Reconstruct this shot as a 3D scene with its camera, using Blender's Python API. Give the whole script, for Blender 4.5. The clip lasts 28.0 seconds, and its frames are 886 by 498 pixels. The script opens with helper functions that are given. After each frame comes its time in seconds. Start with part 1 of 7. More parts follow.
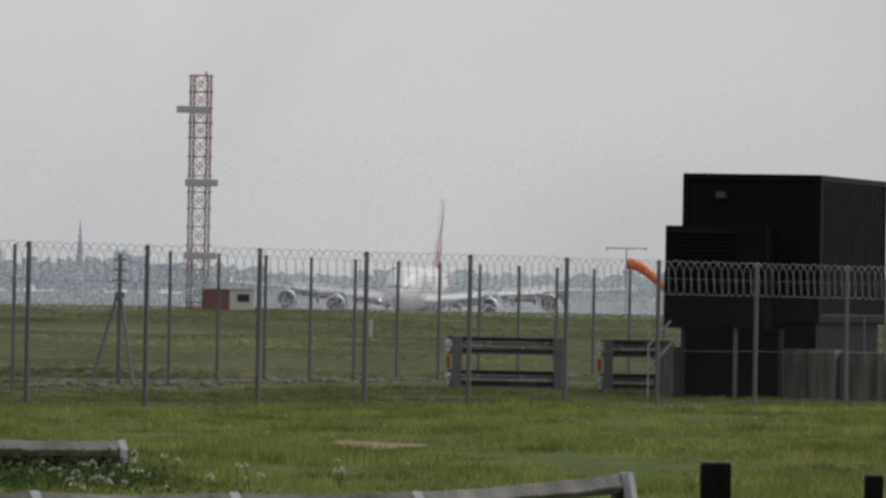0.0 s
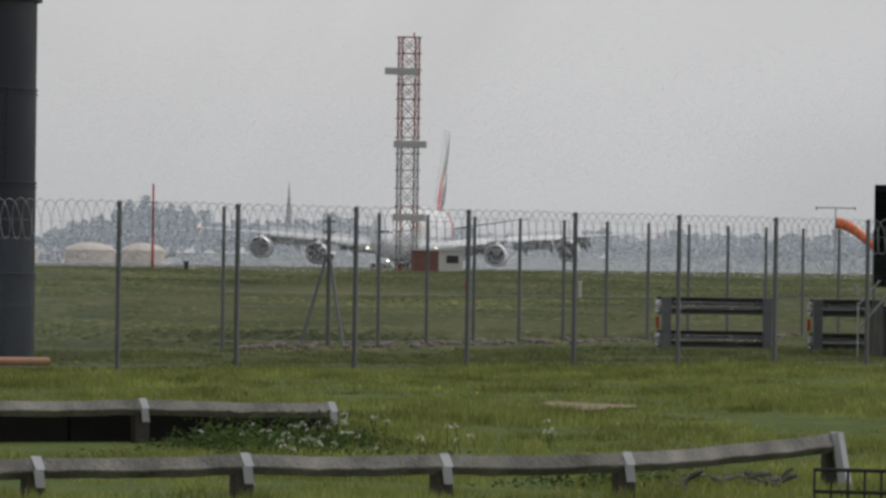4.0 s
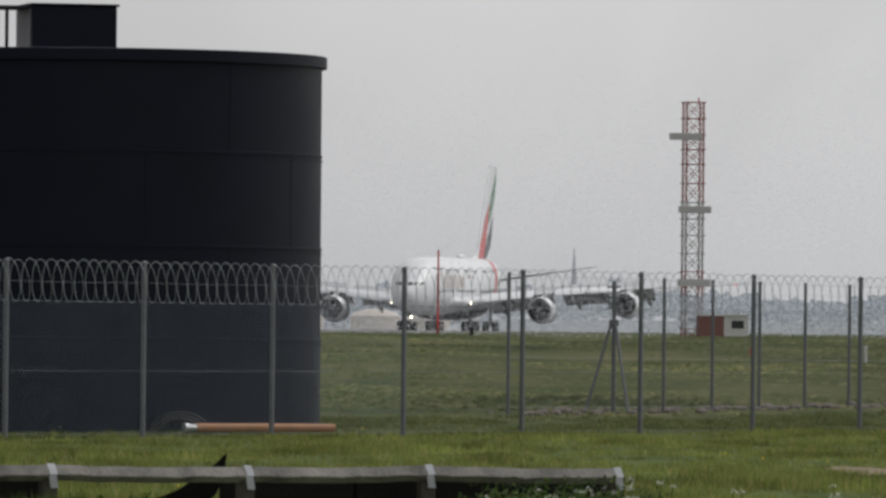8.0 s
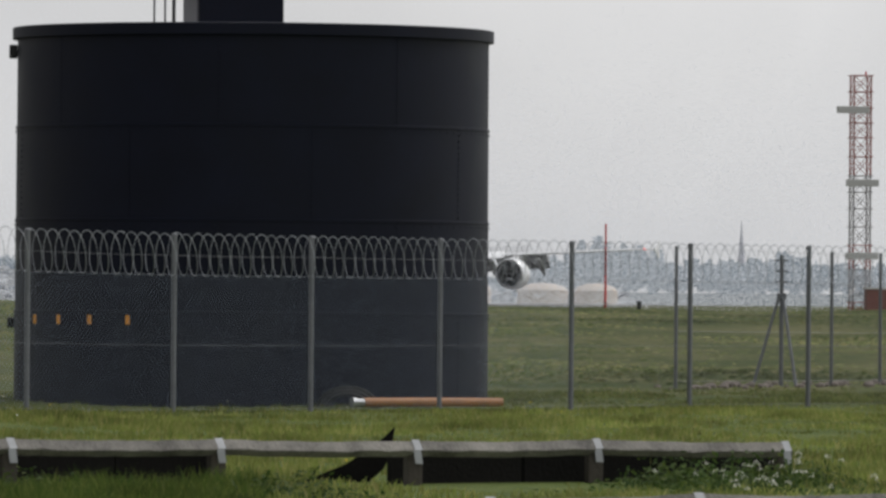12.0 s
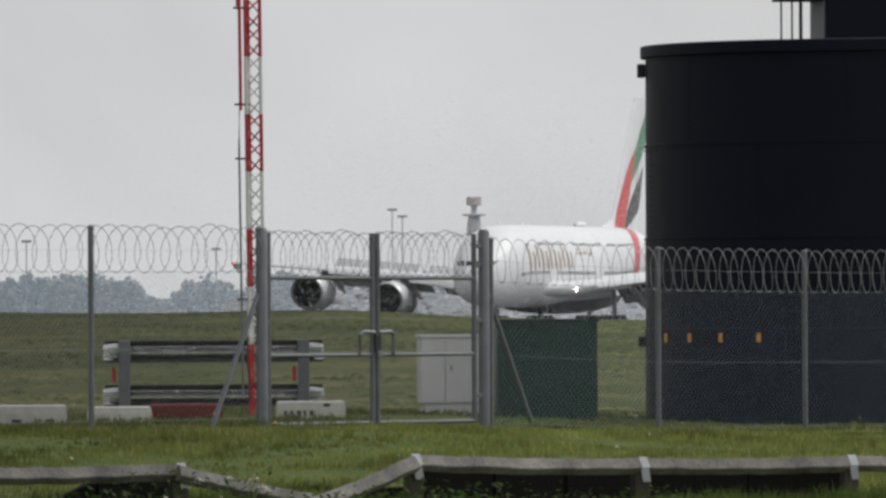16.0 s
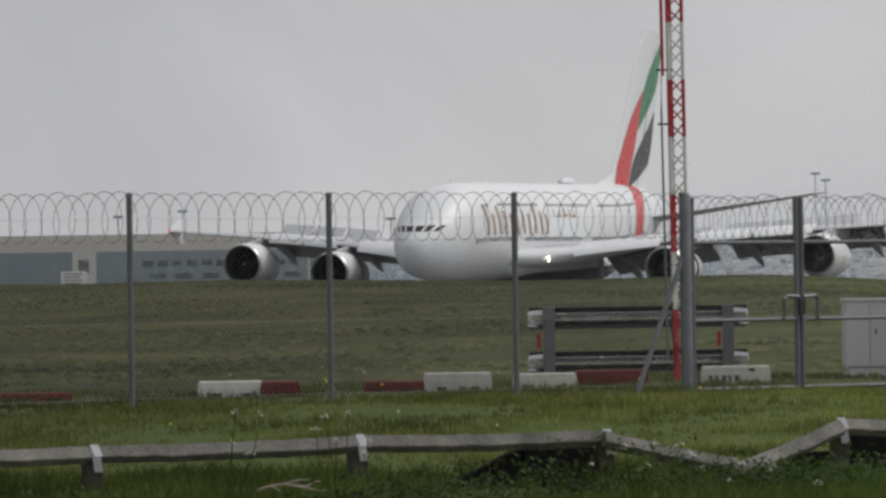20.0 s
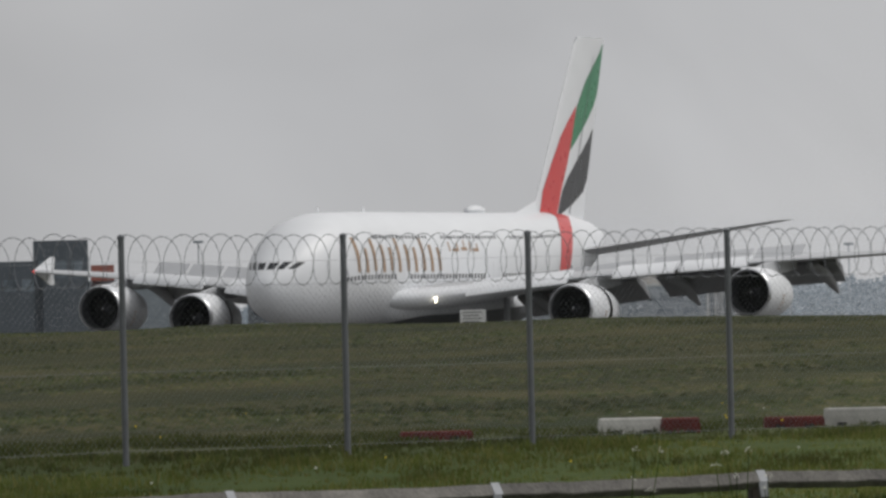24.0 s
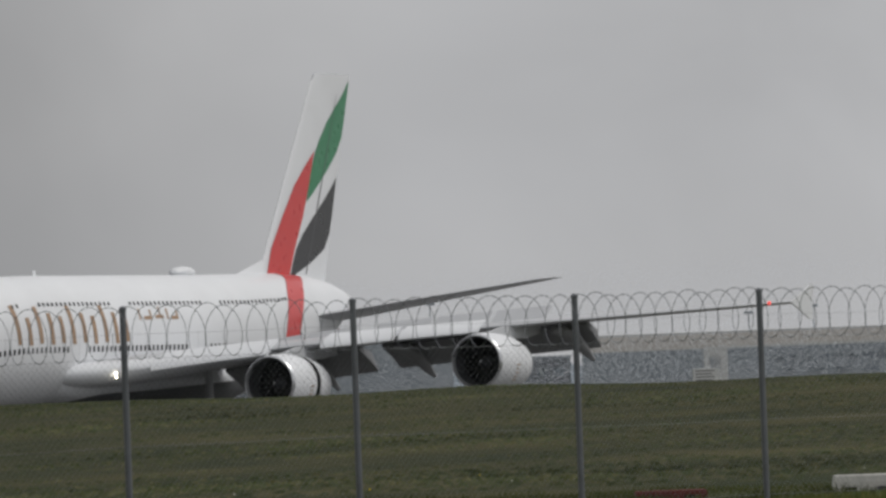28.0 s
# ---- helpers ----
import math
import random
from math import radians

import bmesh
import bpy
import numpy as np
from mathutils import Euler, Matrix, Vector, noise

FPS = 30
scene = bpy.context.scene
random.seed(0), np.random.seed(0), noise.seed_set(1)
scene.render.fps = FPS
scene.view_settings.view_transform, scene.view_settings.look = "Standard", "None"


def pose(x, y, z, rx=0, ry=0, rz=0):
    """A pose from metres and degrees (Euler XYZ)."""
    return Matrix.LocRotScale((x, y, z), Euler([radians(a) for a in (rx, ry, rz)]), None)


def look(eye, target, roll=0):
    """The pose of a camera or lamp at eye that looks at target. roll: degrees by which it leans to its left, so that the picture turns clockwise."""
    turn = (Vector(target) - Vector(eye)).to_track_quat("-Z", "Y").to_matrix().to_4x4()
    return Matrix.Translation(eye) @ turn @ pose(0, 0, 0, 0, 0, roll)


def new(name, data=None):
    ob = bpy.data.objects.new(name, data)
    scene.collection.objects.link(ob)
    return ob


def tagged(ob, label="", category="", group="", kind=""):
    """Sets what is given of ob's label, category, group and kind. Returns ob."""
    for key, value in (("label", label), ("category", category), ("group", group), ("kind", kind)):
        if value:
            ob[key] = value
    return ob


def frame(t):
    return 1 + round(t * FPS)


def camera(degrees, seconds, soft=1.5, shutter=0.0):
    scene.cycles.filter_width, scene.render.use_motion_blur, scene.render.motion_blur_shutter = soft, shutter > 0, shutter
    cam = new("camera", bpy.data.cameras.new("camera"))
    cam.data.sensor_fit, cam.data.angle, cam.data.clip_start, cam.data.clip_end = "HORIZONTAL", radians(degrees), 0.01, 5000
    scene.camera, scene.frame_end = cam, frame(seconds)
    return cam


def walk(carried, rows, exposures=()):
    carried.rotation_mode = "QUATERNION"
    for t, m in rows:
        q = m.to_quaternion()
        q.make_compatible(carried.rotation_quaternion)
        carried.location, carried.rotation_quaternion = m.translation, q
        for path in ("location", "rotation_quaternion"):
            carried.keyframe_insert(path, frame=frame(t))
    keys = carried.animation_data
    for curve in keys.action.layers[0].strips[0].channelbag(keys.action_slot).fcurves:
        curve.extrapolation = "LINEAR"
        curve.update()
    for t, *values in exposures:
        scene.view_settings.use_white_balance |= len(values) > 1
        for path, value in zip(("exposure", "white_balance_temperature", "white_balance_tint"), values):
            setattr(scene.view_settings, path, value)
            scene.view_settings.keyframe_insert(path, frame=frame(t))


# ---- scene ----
EYE = Vector((0.0, 0.0, 1.5))


def sight(bearing, lift, lean):
    """The camera's turn from its stand: bearing to the right of +Y, lift over the horizon, lean in degrees."""
    return pose(EYE.x, EYE.y, EYE.z, 90 + lift, 0, -bearing) @ pose(0, 0, 0, 0, 0, lean)


cam = camera(6.1058, 28.0, soft=2.9)
PATH = [
    (0, sight(1.6999, 0.4396, 1.031)),
    (0.3, sight(1.5150, 0.3783, 0.917)),
    (0.5, sight(1.4128, 0.2401, 0.974)),
    (0.6, sight(1.3435, 0.0899, 0.917)),
    (0.7, sight(1.5072, 0.2770, 0.802)),
    (0.8, sight(1.9359, 0.6433, 0.917)),
    (0.9, sight(1.9515, 0.6745, 1.000)),
    (1, sight(1.6990, 0.5510, 1.120)),
    (1.5, sight(1.1618, 0.1913, 0.888)),
    (2, sight(0.7430, -0.0442, 0.860)),
    (2.1, sight(0.3064, -0.1533, 1.146)),
    (2.3, sight(0.2728, 0.0830, 1.432)),
    (2.5, sight(0.2212, 0.1415, 1.032)),
    (4.5, sight(0.1820, 0.1557, 0.688)),
    (5, sight(-0.0370, 0.2823, 0.630)),
    (5.5, sight(0.0288, 0.3648, 0.621)),
    (6, sight(-0.0381, 0.3640, 0.611)),
    (6.5, sight(-0.2044, 0.2941, 0.601)),
    (7, sight(-0.9439, 0.2535, 0.592)),
    (7.5, sight(-1.4119, 0.4443, 0.583)),
    (8, sight(-1.7076, 0.5775, 0.573)),
    (8.5, sight(-1.8986, 0.5017, 0.592)),
    (9, sight(-2.2195, 0.5179, 0.612)),
    (9.5, sight(-2.4632, 0.5908, 0.630)),
    (10, sight(-2.7486, 0.6172, 0.649)),
    (10.5, sight(-2.7589, 0.5917, 0.669)),
    (11, sight(-2.7245, 0.5417, 0.687)),
    (11.5, sight(-2.7590, 0.4628, 0.573)),
    (12, sight(-2.8603, 0.3886, 0.458)),
    (12.5, sight(-3.9533, 0.3577, 0.229)),
    (13, sight(-5.3565, 0.5170, -0.000)),
    (13.5, sight(-5.9901, 0.6498, -0.048)),
    (15.5, sight(-7.0277, 0.5427, -0.238)),
    (16, sight(-7.2043, 0.5038, -0.287)),
    (16.5, sight(-7.5219, 0.4619, -0.487)),
    (17, sight(-7.3461, 0.7986, -0.687)),
    (17.5, sight(-7.6322, 0.7519, -0.716)),
    (18, sight(-8.0676, 0.4486, -0.745)),
    (18.5, sight(-8.9780, 0.3609, -0.773)),
    (19, sight(-9.5328, 0.2989, -0.802)),
    (19.5, sight(-9.8737, 0.2825, -0.831)),
    (20, sight(-10.1272, 0.2954, -0.859)),
    (20.5, sight(-10.2781, 0.3012, -0.917)),
    (21, sight(-10.5996, 0.2664, -0.974)),
    (21.5, sight(-10.8227, 0.1705, -1.031)),
    (22, sight(-10.9483, 0.0540, -1.088)),
    (22.5, sight(-11.8130, 0.0105, -1.169)),
    (24.5, sight(-13.0215, 0.7805, -1.490)),
    (25, sight(-13.1719, 0.8615, -1.661)),
    (25.5, sight(-13.4273, 0.9883, -1.404)),
    (26, sight(-13.7639, 1.2957, -1.146)),
    (26.5, sight(-13.7106, 1.3130, -1.490)),
    (27, sight(-13.8655, 1.1834, -1.834)),
    (27.5, sight(-14.1207, 1.1413, -2.005)),
    (28, sight(-14.4519, 1.0683, -2.177)),
]
EXPOSURES = [(0, -0.02), (7, -0.05), (9, 0.13), (11, 0.19), (13, 0.27), (16.5, 0.16), (18.5, -0.05), (20, -0.04), (21, 0.08), (22, 0.18), (22.5, 0.15), (24.5, -0.14), (25, -0.18), (28, -0.17)]
walk(cam, PATH, EXPOSURES)

# ---- daylight: overcast ----
SUN_BEARING, SUN_HEIGHT = 60.0, 48.0
world = bpy.data.worlds.new("overcast_sky")
scene.world = world
world.use_nodes = True
wn, wl = world.node_tree.nodes, world.node_tree.links
wn.clear()
w_out = wn.new("ShaderNodeOutputWorld")
w_bg = wn.new("ShaderNodeBackground")
w_sky = wn.new("ShaderNodeTexSky")
w_sky.sky_type = "NISHITA"
w_sky.sun_disc = False
w_sky.sun_elevation = radians(SUN_HEIGHT)
w_sky.sun_rotation = radians(SUN_BEARING)
w_sky.dust_density = 6.0
w_sky.air_density = 1.5
w_hsv = wn.new("ShaderNodeHueSaturation")
w_hsv.inputs["Saturation"].default_value = 0.10
w_mix = wn.new("ShaderNodeMixRGB")
w_mix.inputs["Fac"].default_value = 0.80
w_cloud = wn.new("ShaderNodeTexNoise")
w_cloud.inputs["Scale"].default_value = 5.0
w_cloud.inputs["Detail"].default_value = 3.0
w_map = wn.new("ShaderNodeMapping")
w_map.inputs["Scale"].default_value = (1.0, 1.0, 2.2)
w_tc = wn.new("ShaderNodeTexCoord")
w_ramp = wn.new("ShaderNodeValToRGB")
w_ramp.color_ramp.elements[0].position = 0.3
w_ramp.color_ramp.elements[0].color = (5.3, 5.35, 5.5, 1)
w_ramp.color_ramp.elements[1].position = 0.7
w_ramp.color_ramp.elements[1].color = (6.1, 6.1, 6.15, 1)
wl.new(w_tc.outputs["Generated"], w_map.inputs["Vector"])
wl.new(w_map.outputs["Vector"], w_cloud.inputs["Vector"])
wl.new(w_cloud.outputs["Fac"], w_ramp.inputs["Fac"])
wl.new(w_sky.outputs["Color"], w_hsv.inputs["Color"])
wl.new(w_hsv.outputs["Color"], w_mix.inputs["Color1"])
wl.new(w_ramp.outputs["Color"], w_mix.inputs["Color2"])
# softer, smaller cloud masses; the west end is dimmed to imitate lens vignetting
w_puff = wn.new("ShaderNodeTexNoise")
w_puff.inputs["Scale"].default_value = 17.0
w_puff.inputs["Detail"].default_value = 4.0
w_puff.inputs["Distortion"].default_value = 0.6
w_puff_range = wn.new("ShaderNodeMapRange")
w_puff_range.inputs["From Min"].default_value = 0.3
w_puff_range.inputs["From Max"].default_value = 0.7
w_puff_range.inputs["To Min"].default_value = 0.93
w_puff_range.inputs["To Max"].default_value = 1.09
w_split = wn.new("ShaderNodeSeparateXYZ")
w_west_dim = wn.new("ShaderNodeMapRange")
w_west_dim.interpolation_type = "SMOOTHSTEP"
w_west_dim.inputs["From Min"].default_value = -0.315
w_west_dim.inputs["From Max"].default_value = -0.245
w_west_dim.inputs["To Min"].default_value = 0.66
w_west_dim.inputs["To Max"].default_value = 1.0
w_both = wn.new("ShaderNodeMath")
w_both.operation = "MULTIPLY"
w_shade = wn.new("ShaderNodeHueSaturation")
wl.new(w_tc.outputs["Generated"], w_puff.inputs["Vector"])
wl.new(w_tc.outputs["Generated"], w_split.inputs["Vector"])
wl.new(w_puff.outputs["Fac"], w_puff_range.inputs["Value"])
wl.new(w_split.outputs["X"], w_west_dim.inputs["Value"])
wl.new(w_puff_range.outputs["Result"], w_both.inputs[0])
wl.new(w_west_dim.outputs["Result"], w_both.inputs[1])
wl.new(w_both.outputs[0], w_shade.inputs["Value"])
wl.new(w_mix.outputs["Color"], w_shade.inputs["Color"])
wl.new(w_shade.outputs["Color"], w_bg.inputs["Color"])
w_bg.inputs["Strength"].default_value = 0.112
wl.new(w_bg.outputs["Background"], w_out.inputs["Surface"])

sun_data = bpy.data.lights.new("sun", "SUN")
sun_data.energy = 1.1
sun_data.angle = radians(25)
sun_data.color = (1.0, 0.96, 0.9)
sun = new("sun", sun_data)
sun_dir = Vector((math.sin(radians(SUN_BEARING)) * math.cos(radians(SUN_HEIGHT)), math.cos(radians(SUN_BEARING)) * math.cos(radians(SUN_HEIGHT)), math.sin(radians(SUN_HEIGHT))))
sun.matrix_world = look(sun_dir * 300, (0, 0, 0))


# ---- materials ----
def mat(name, color, rough=0.6, metal=0.0, vary=0.15, scale=2.0, bump=0.0, bump_scale=30.0, coat=0.0, random=0.0):
    """A painted, metal or mineral surface: base colour broken up at two scales, with fine relief."""
    m = bpy.data.materials.new(name)
    m.use_nodes = True
    n, l = m.node_tree.nodes, m.node_tree.links
    b = n["Principled BSDF"]
    tc = n.new("ShaderNodeTexCoord")
    big = n.new("ShaderNodeTexNoise")
    big.inputs["Scale"].default_value = scale
    big.inputs["Detail"].default_value = 6
    fine = n.new("ShaderNodeTexNoise")
    fine.inputs["Scale"].default_value = scale * 11
    fine.inputs["Detail"].default_value = 3
    add = n.new("ShaderNodeMath")
    add.operation = "MULTIPLY_ADD"
    add.inputs[1].default_value = 0.4
    l.new(tc.outputs["Object"], big.inputs["Vector"])
    l.new(tc.outputs["Object"], fine.inputs["Vector"])
    l.new(fine.outputs["Fac"], add.inputs[0])
    l.new(big.outputs["Fac"], add.inputs[2])
    ramp = n.new("ShaderNodeValToRGB")
    ramp.color_ramp.elements[0].position = 0.35
    ramp.color_ramp.elements[1].position = 1.05
    ramp.color_ramp.elements[0].color = (*[c * (1 - vary) for c in color], 1)
    ramp.color_ramp.elements[1].color = (*[min(1, c * (1 + vary)) for c in color], 1)
    l.new(add.outputs[0], ramp.inputs["Fac"])
    col = ramp.outputs["Color"]
    if random:
        info = n.new("ShaderNodeObjectInfo")
        rng = n.new("ShaderNodeMapRange")
        rng.inputs["To Min"].default_value = 1 - random
        rng.inputs["To Max"].default_value = 1 + random
        hsv = n.new("ShaderNodeHueSaturation")
        l.new(info.outputs["Random"], rng.inputs["Value"])
        l.new(rng.outputs["Result"], hsv.inputs["Value"])
        l.new(col, hsv.inputs["Color"])
        col = hsv.outputs["Color"]
    l.new(col, b.inputs["Base Color"])
    rr = n.new("ShaderNodeMapRange")
    rr.inputs["To Min"].default_value = max(0.02, rough - 0.1)
    rr.inputs["To Max"].default_value = min(1, rough + 0.1)
    l.new(big.outputs["Fac"], rr.inputs["Value"])
    l.new(rr.outputs["Result"], b.inputs["Roughness"])
    b.inputs["Metallic"].default_value = metal
    b.inputs["Coat Weight"].default_value = coat
    if bump:
        bn = n.new("ShaderNodeTexNoise")
        bn.inputs["Scale"].default_value = bump_scale
        bn.inputs["Detail"].default_value = 4
        bp = n.new("ShaderNodeBump")
        bp.inputs["Strength"].default_value = bump
        bp.inputs["Distance"].default_value = 0.02
        l.new(tc.outputs["Object"], bn.inputs["Vector"])
        l.new(bn.outputs["Fac"], bp.inputs["Height"])
        l.new(bp.outputs["Normal"], b.inputs["Normal"])
    return m


def lamp_mat(name, color, strength):
    m = bpy.data.materials.new(name)
    m.use_nodes = True
    b = m.node_tree.nodes["Principled BSDF"]
    b.inputs["Base Color"].default_value = (*color, 1)
    b.inputs["Emission Color"].default_value = (*color, 1)
    b.inputs["Emission Strength"].default_value = strength
    return m


STEEL = mat("galvanised_steel", (0.150, 0.157, 0.172), 0.45, 0.4, 0.25, 4)
WIRE = mat("razor_wire_steel", (0.25, 0.26, 0.28), 0.40, 0.5, 0.3, 6)
WIRE_BRIGHT = mat("bright_razor_wire", (0.42, 0.44, 0.48), 0.35, 0.5, 0.3, 6)
LINK = mat("dull_chain_link", (0.27, 0.28, 0.30), 0.6, 0.2, 0.2, 6)
LINK_DARK = mat("darker_chain_link", (0.10, 0.105, 0.115), 0.6, 0.2, 0.2, 6)
LINK_BRIGHT = mat("brighter_chain_link", (0.35, 0.40, 0.51), 0.5, 0.2, 0.2, 6)
TANK = mat("black_tank_coating", (0.0042, 0.0058, 0.0145), 0.5, 0.0, 0.3, 1.2, 0.05, 8)
TANK.node_tree.nodes["Principled BSDF"].inputs["Specular IOR Level"].default_value = 0.16
WHITE_PAINT = mat("white_aircraft_paint", (0.77, 0.785, 0.81), 0.42, 0.0, 0.04, 0.4, coat=0.05)
GREY_PAINT = mat("light_grey_aircraft_paint", (0.50, 0.51, 0.53), 0.35, 0.0, 0.06, 0.5)
RED_PAINT = mat("red_livery_paint", (0.62, 0.05, 0.05), 0.3, 0, 0.05, 1)
GREEN_PAINT = mat("green_livery_paint", (0.03, 0.22, 0.10), 0.3, 0, 0.05, 1)
BLACK_PAINT = mat("black_livery_paint", (0.035, 0.035, 0.04), 0.3, 0, 0.1, 1)
GOLD_PAINT = mat("gold_livery_paint", (0.36, 0.225, 0.13), 0.35, 0.1, 0.08, 1)
DARK_GLASS = mat("dark_cabin_glass", (0.02, 0.022, 0.026), 0.12, 0, 0.1, 1)
DARK = mat("dark_void_metal", (0.02, 0.021, 0.024), 0.6, 0.2, 0.2, 3)
BARE_METAL = mat("bare_nacelle_metal", (0.55, 0.56, 0.58), 0.3, 0.8, 0.1, 2)
RUBBER = mat("black_rubber", (0.02, 0.02, 0.02), 0.8, 0, 0.2, 5)


STRAP = mat("pale_metal_strap", (0.36, 0.37, 0.39), 0.45, 0.3, 0.2, 6)


# ---- mesh tools ----
def part(name, bm, material, parent=None, label="", smooth=False):
    """Links a bmesh as one mesh object, under a thing or a part."""
    me = bpy.data.meshes.new(name)
    bmesh.ops.recalc_face_normals(bm, faces=bm.faces[:]) if len(bm.faces) < 20000 else None
    bm.to_mesh(me)
    bm.free()
    me.materials.append(material)
    if smooth:
        for p in me.polygons:
            p.use_smooth = True
        me.set_sharp_from_angle(angle=radians(38))
    ob = new(name, me)
    if parent is not None:
        ob.parent = parent
    if label:
        ob["label"] = label
    return ob


def thing(name, m, label, category, group="", kind=""):
    ob = new(name)
    ob.empty_display_size = 0.2
    ob.matrix_world = m
    return tagged(ob, label, category, group, kind)


def box(bm, x0, x1, y0, y1, z0, z1, bevel=0.0, m=None):
    res = bmesh.ops.create_cube(bm, size=1)
    vs = res["verts"]
    for v in vs:
        v.co = Vector((x0 + (v.co.x + 0.5) * (x1 - x0), y0 + (v.co.y + 0.5) * (y1 - y0), z0 + (v.co.z + 0.5) * (z1 - z0)))
    if bevel:
        es = list({e for v in vs for e in v.link_edges})
        r = bmesh.ops.bevel(bm, geom=es, offset=bevel, segments=2, affect="EDGES", profile=0.6)
        vs = list({v for f in r["faces"] for v in f.verts} | {v for v in vs if v.is_valid})
    if m is not None:
        for v in vs:
            v.co = m @ v.co
    return bm


def tube(bm, pts, radius, sides=6, closed=False, cap=True):
    """A tube of constant or listed radius through points."""
    pts = [Vector(p) for p in pts]
    n = len(pts)
    rad = radius if isinstance(radius, (list, tuple)) else [radius] * n
    rings = []
    up = Vector((0, 0, 1))
    for i, p in enumerate(pts):
        a = pts[(i - 1) % n] if closed or i > 0 else p
        b = pts[(i + 1) % n] if closed or i < n - 1 else p
        d = (b - a).normalized()
        s = d.cross(up)
        if s.length < 1e-3:
            s = d.cross(Vector((1, 0, 0)))
        s.normalize()
        t = s.cross(d)
        rings.append([bm.verts.new(p + (s * math.cos(k * math.tau / sides) + t * math.sin(k * math.tau / sides)) * rad[i]) for k in range(sides)])
    for i in range(n if closed else n - 1):
        r0, r1 = rings[i], rings[(i + 1) % n]
        for k in range(sides):
            bm.faces.new((r0[k], r0[(k + 1) % sides], r1[(k + 1) % sides], r1[k]))
    if cap and not closed:
        bm.faces.new(rings[0][::-1])
        bm.faces.new(rings[-1])
    return bm


def loft(bm, rings, cap=True, closed_rings=True):
    vs = [[bm.verts.new(p) for p in r] for r in rings]
    for a, b in zip(vs, vs[1:]):
        n = len(a)
        for k in range(n if closed_rings else n - 1):
            bm.faces.new((a[k], a[(k + 1) % n], b[(k + 1) % n], b[k]))
    if cap and closed_rings:
        bm.faces.new(vs[0][::-1])
        bm.faces.new(vs[-1])
    return bm


def revolve(bm, profile, axis_m, sides=40, close=False):
    """Turns (along, radius) pairs round the local X axis of axis_m."""
    rings = []
    for a, r in profile:
        rings.append([bm.verts.new(axis_m @ Vector((a, r * math.cos(k * math.tau / sides), r * math.sin(k * math.tau / sides)))) for k in range(sides)])
    prs = list(zip(rings, rings[1:])) + ([(rings[-1], rings[0])] if close else [])
    for a, b in prs:
        for k in range(sides):
            bm.faces.new((a[k], a[(k + 1) % sides], b[(k + 1) % sides], b[k]))
    return bm


def lerp_table(rows, x):
    """Straight interpolation of rows (x, values...)."""
    if x <= rows[0][0]:
        return rows[0][1:]
    for a, b in zip(rows, rows[1:]):
        if x <= b[0]:
            f = (x - a[0]) / (b[0] - a[0])
            return tuple(p + (q - p) * f for p, q in zip(a[1:], b[1:]))
    return rows[-1][1:]


def spot(mil, r, z=None):
    """A place r metres off at a bearing in thousandths of a radian right of +Y, on the ground unless z is given."""
    x, y = r * math.sin(mil / 1000), r * math.cos(mil / 1000)
    return Vector((x, y, ground_z(x, y) if z is None else z))


def facing(mil, r, z=None, turn=0.0):
    """A pose at that place whose -Y side looks at the stand, turned by some degrees."""
    p = spot(mil, r, z)
    return pose(p.x, p.y, p.z, 0, 0, -math.degrees(mil / 1000) + turn)


def smooth01(x):
    x = min(1, max(0, x))
    return x * x * (3 - 2 * x)
# ---- the ground: one sheet, a low bank before the runway, the runway's hump beyond ----
RUNWAY = [(440, 0.15), (500, 0.17), (600, 0.2), (690, 0.21), (790, 0.55), (860, 0.9), (950, 1.3), (1040, 1.62), (1120, 1.77), (1200, 1.73), (1310, 1.36), (1420, 0.8), (1540, 0.1), (1620, -0.3), (1750, -1.0), (2450, 5.5), (5200, 7.0)]


def ground_z(x, y):
    r = math.hypot(x, y)
    b = math.degrees(math.atan2(x, y)) if r > 1 else 0.0
    left = smooth01((-b - 5.0) / 3.0)
    near = 0.2 * left * smooth01((r - 80) / 15) + 0.02
    near -= 0.10 * (1 - smooth01((r - 30) / 25))
    top = 1.38 + 0.06 * math.sin(b * 2.1) + left * (0.55 + 0.03 * math.sin(b * 3)) + 0.2 * smooth01((-b - 8) / 5)
    rise = smooth01((r - 140) / 230)
    bank = near + (top - near) * rise
    far = lerp_table(RUNWAY, r)[0]
    back = smooth01((r - 395) / 60)
    return bank + (far - bank) * back


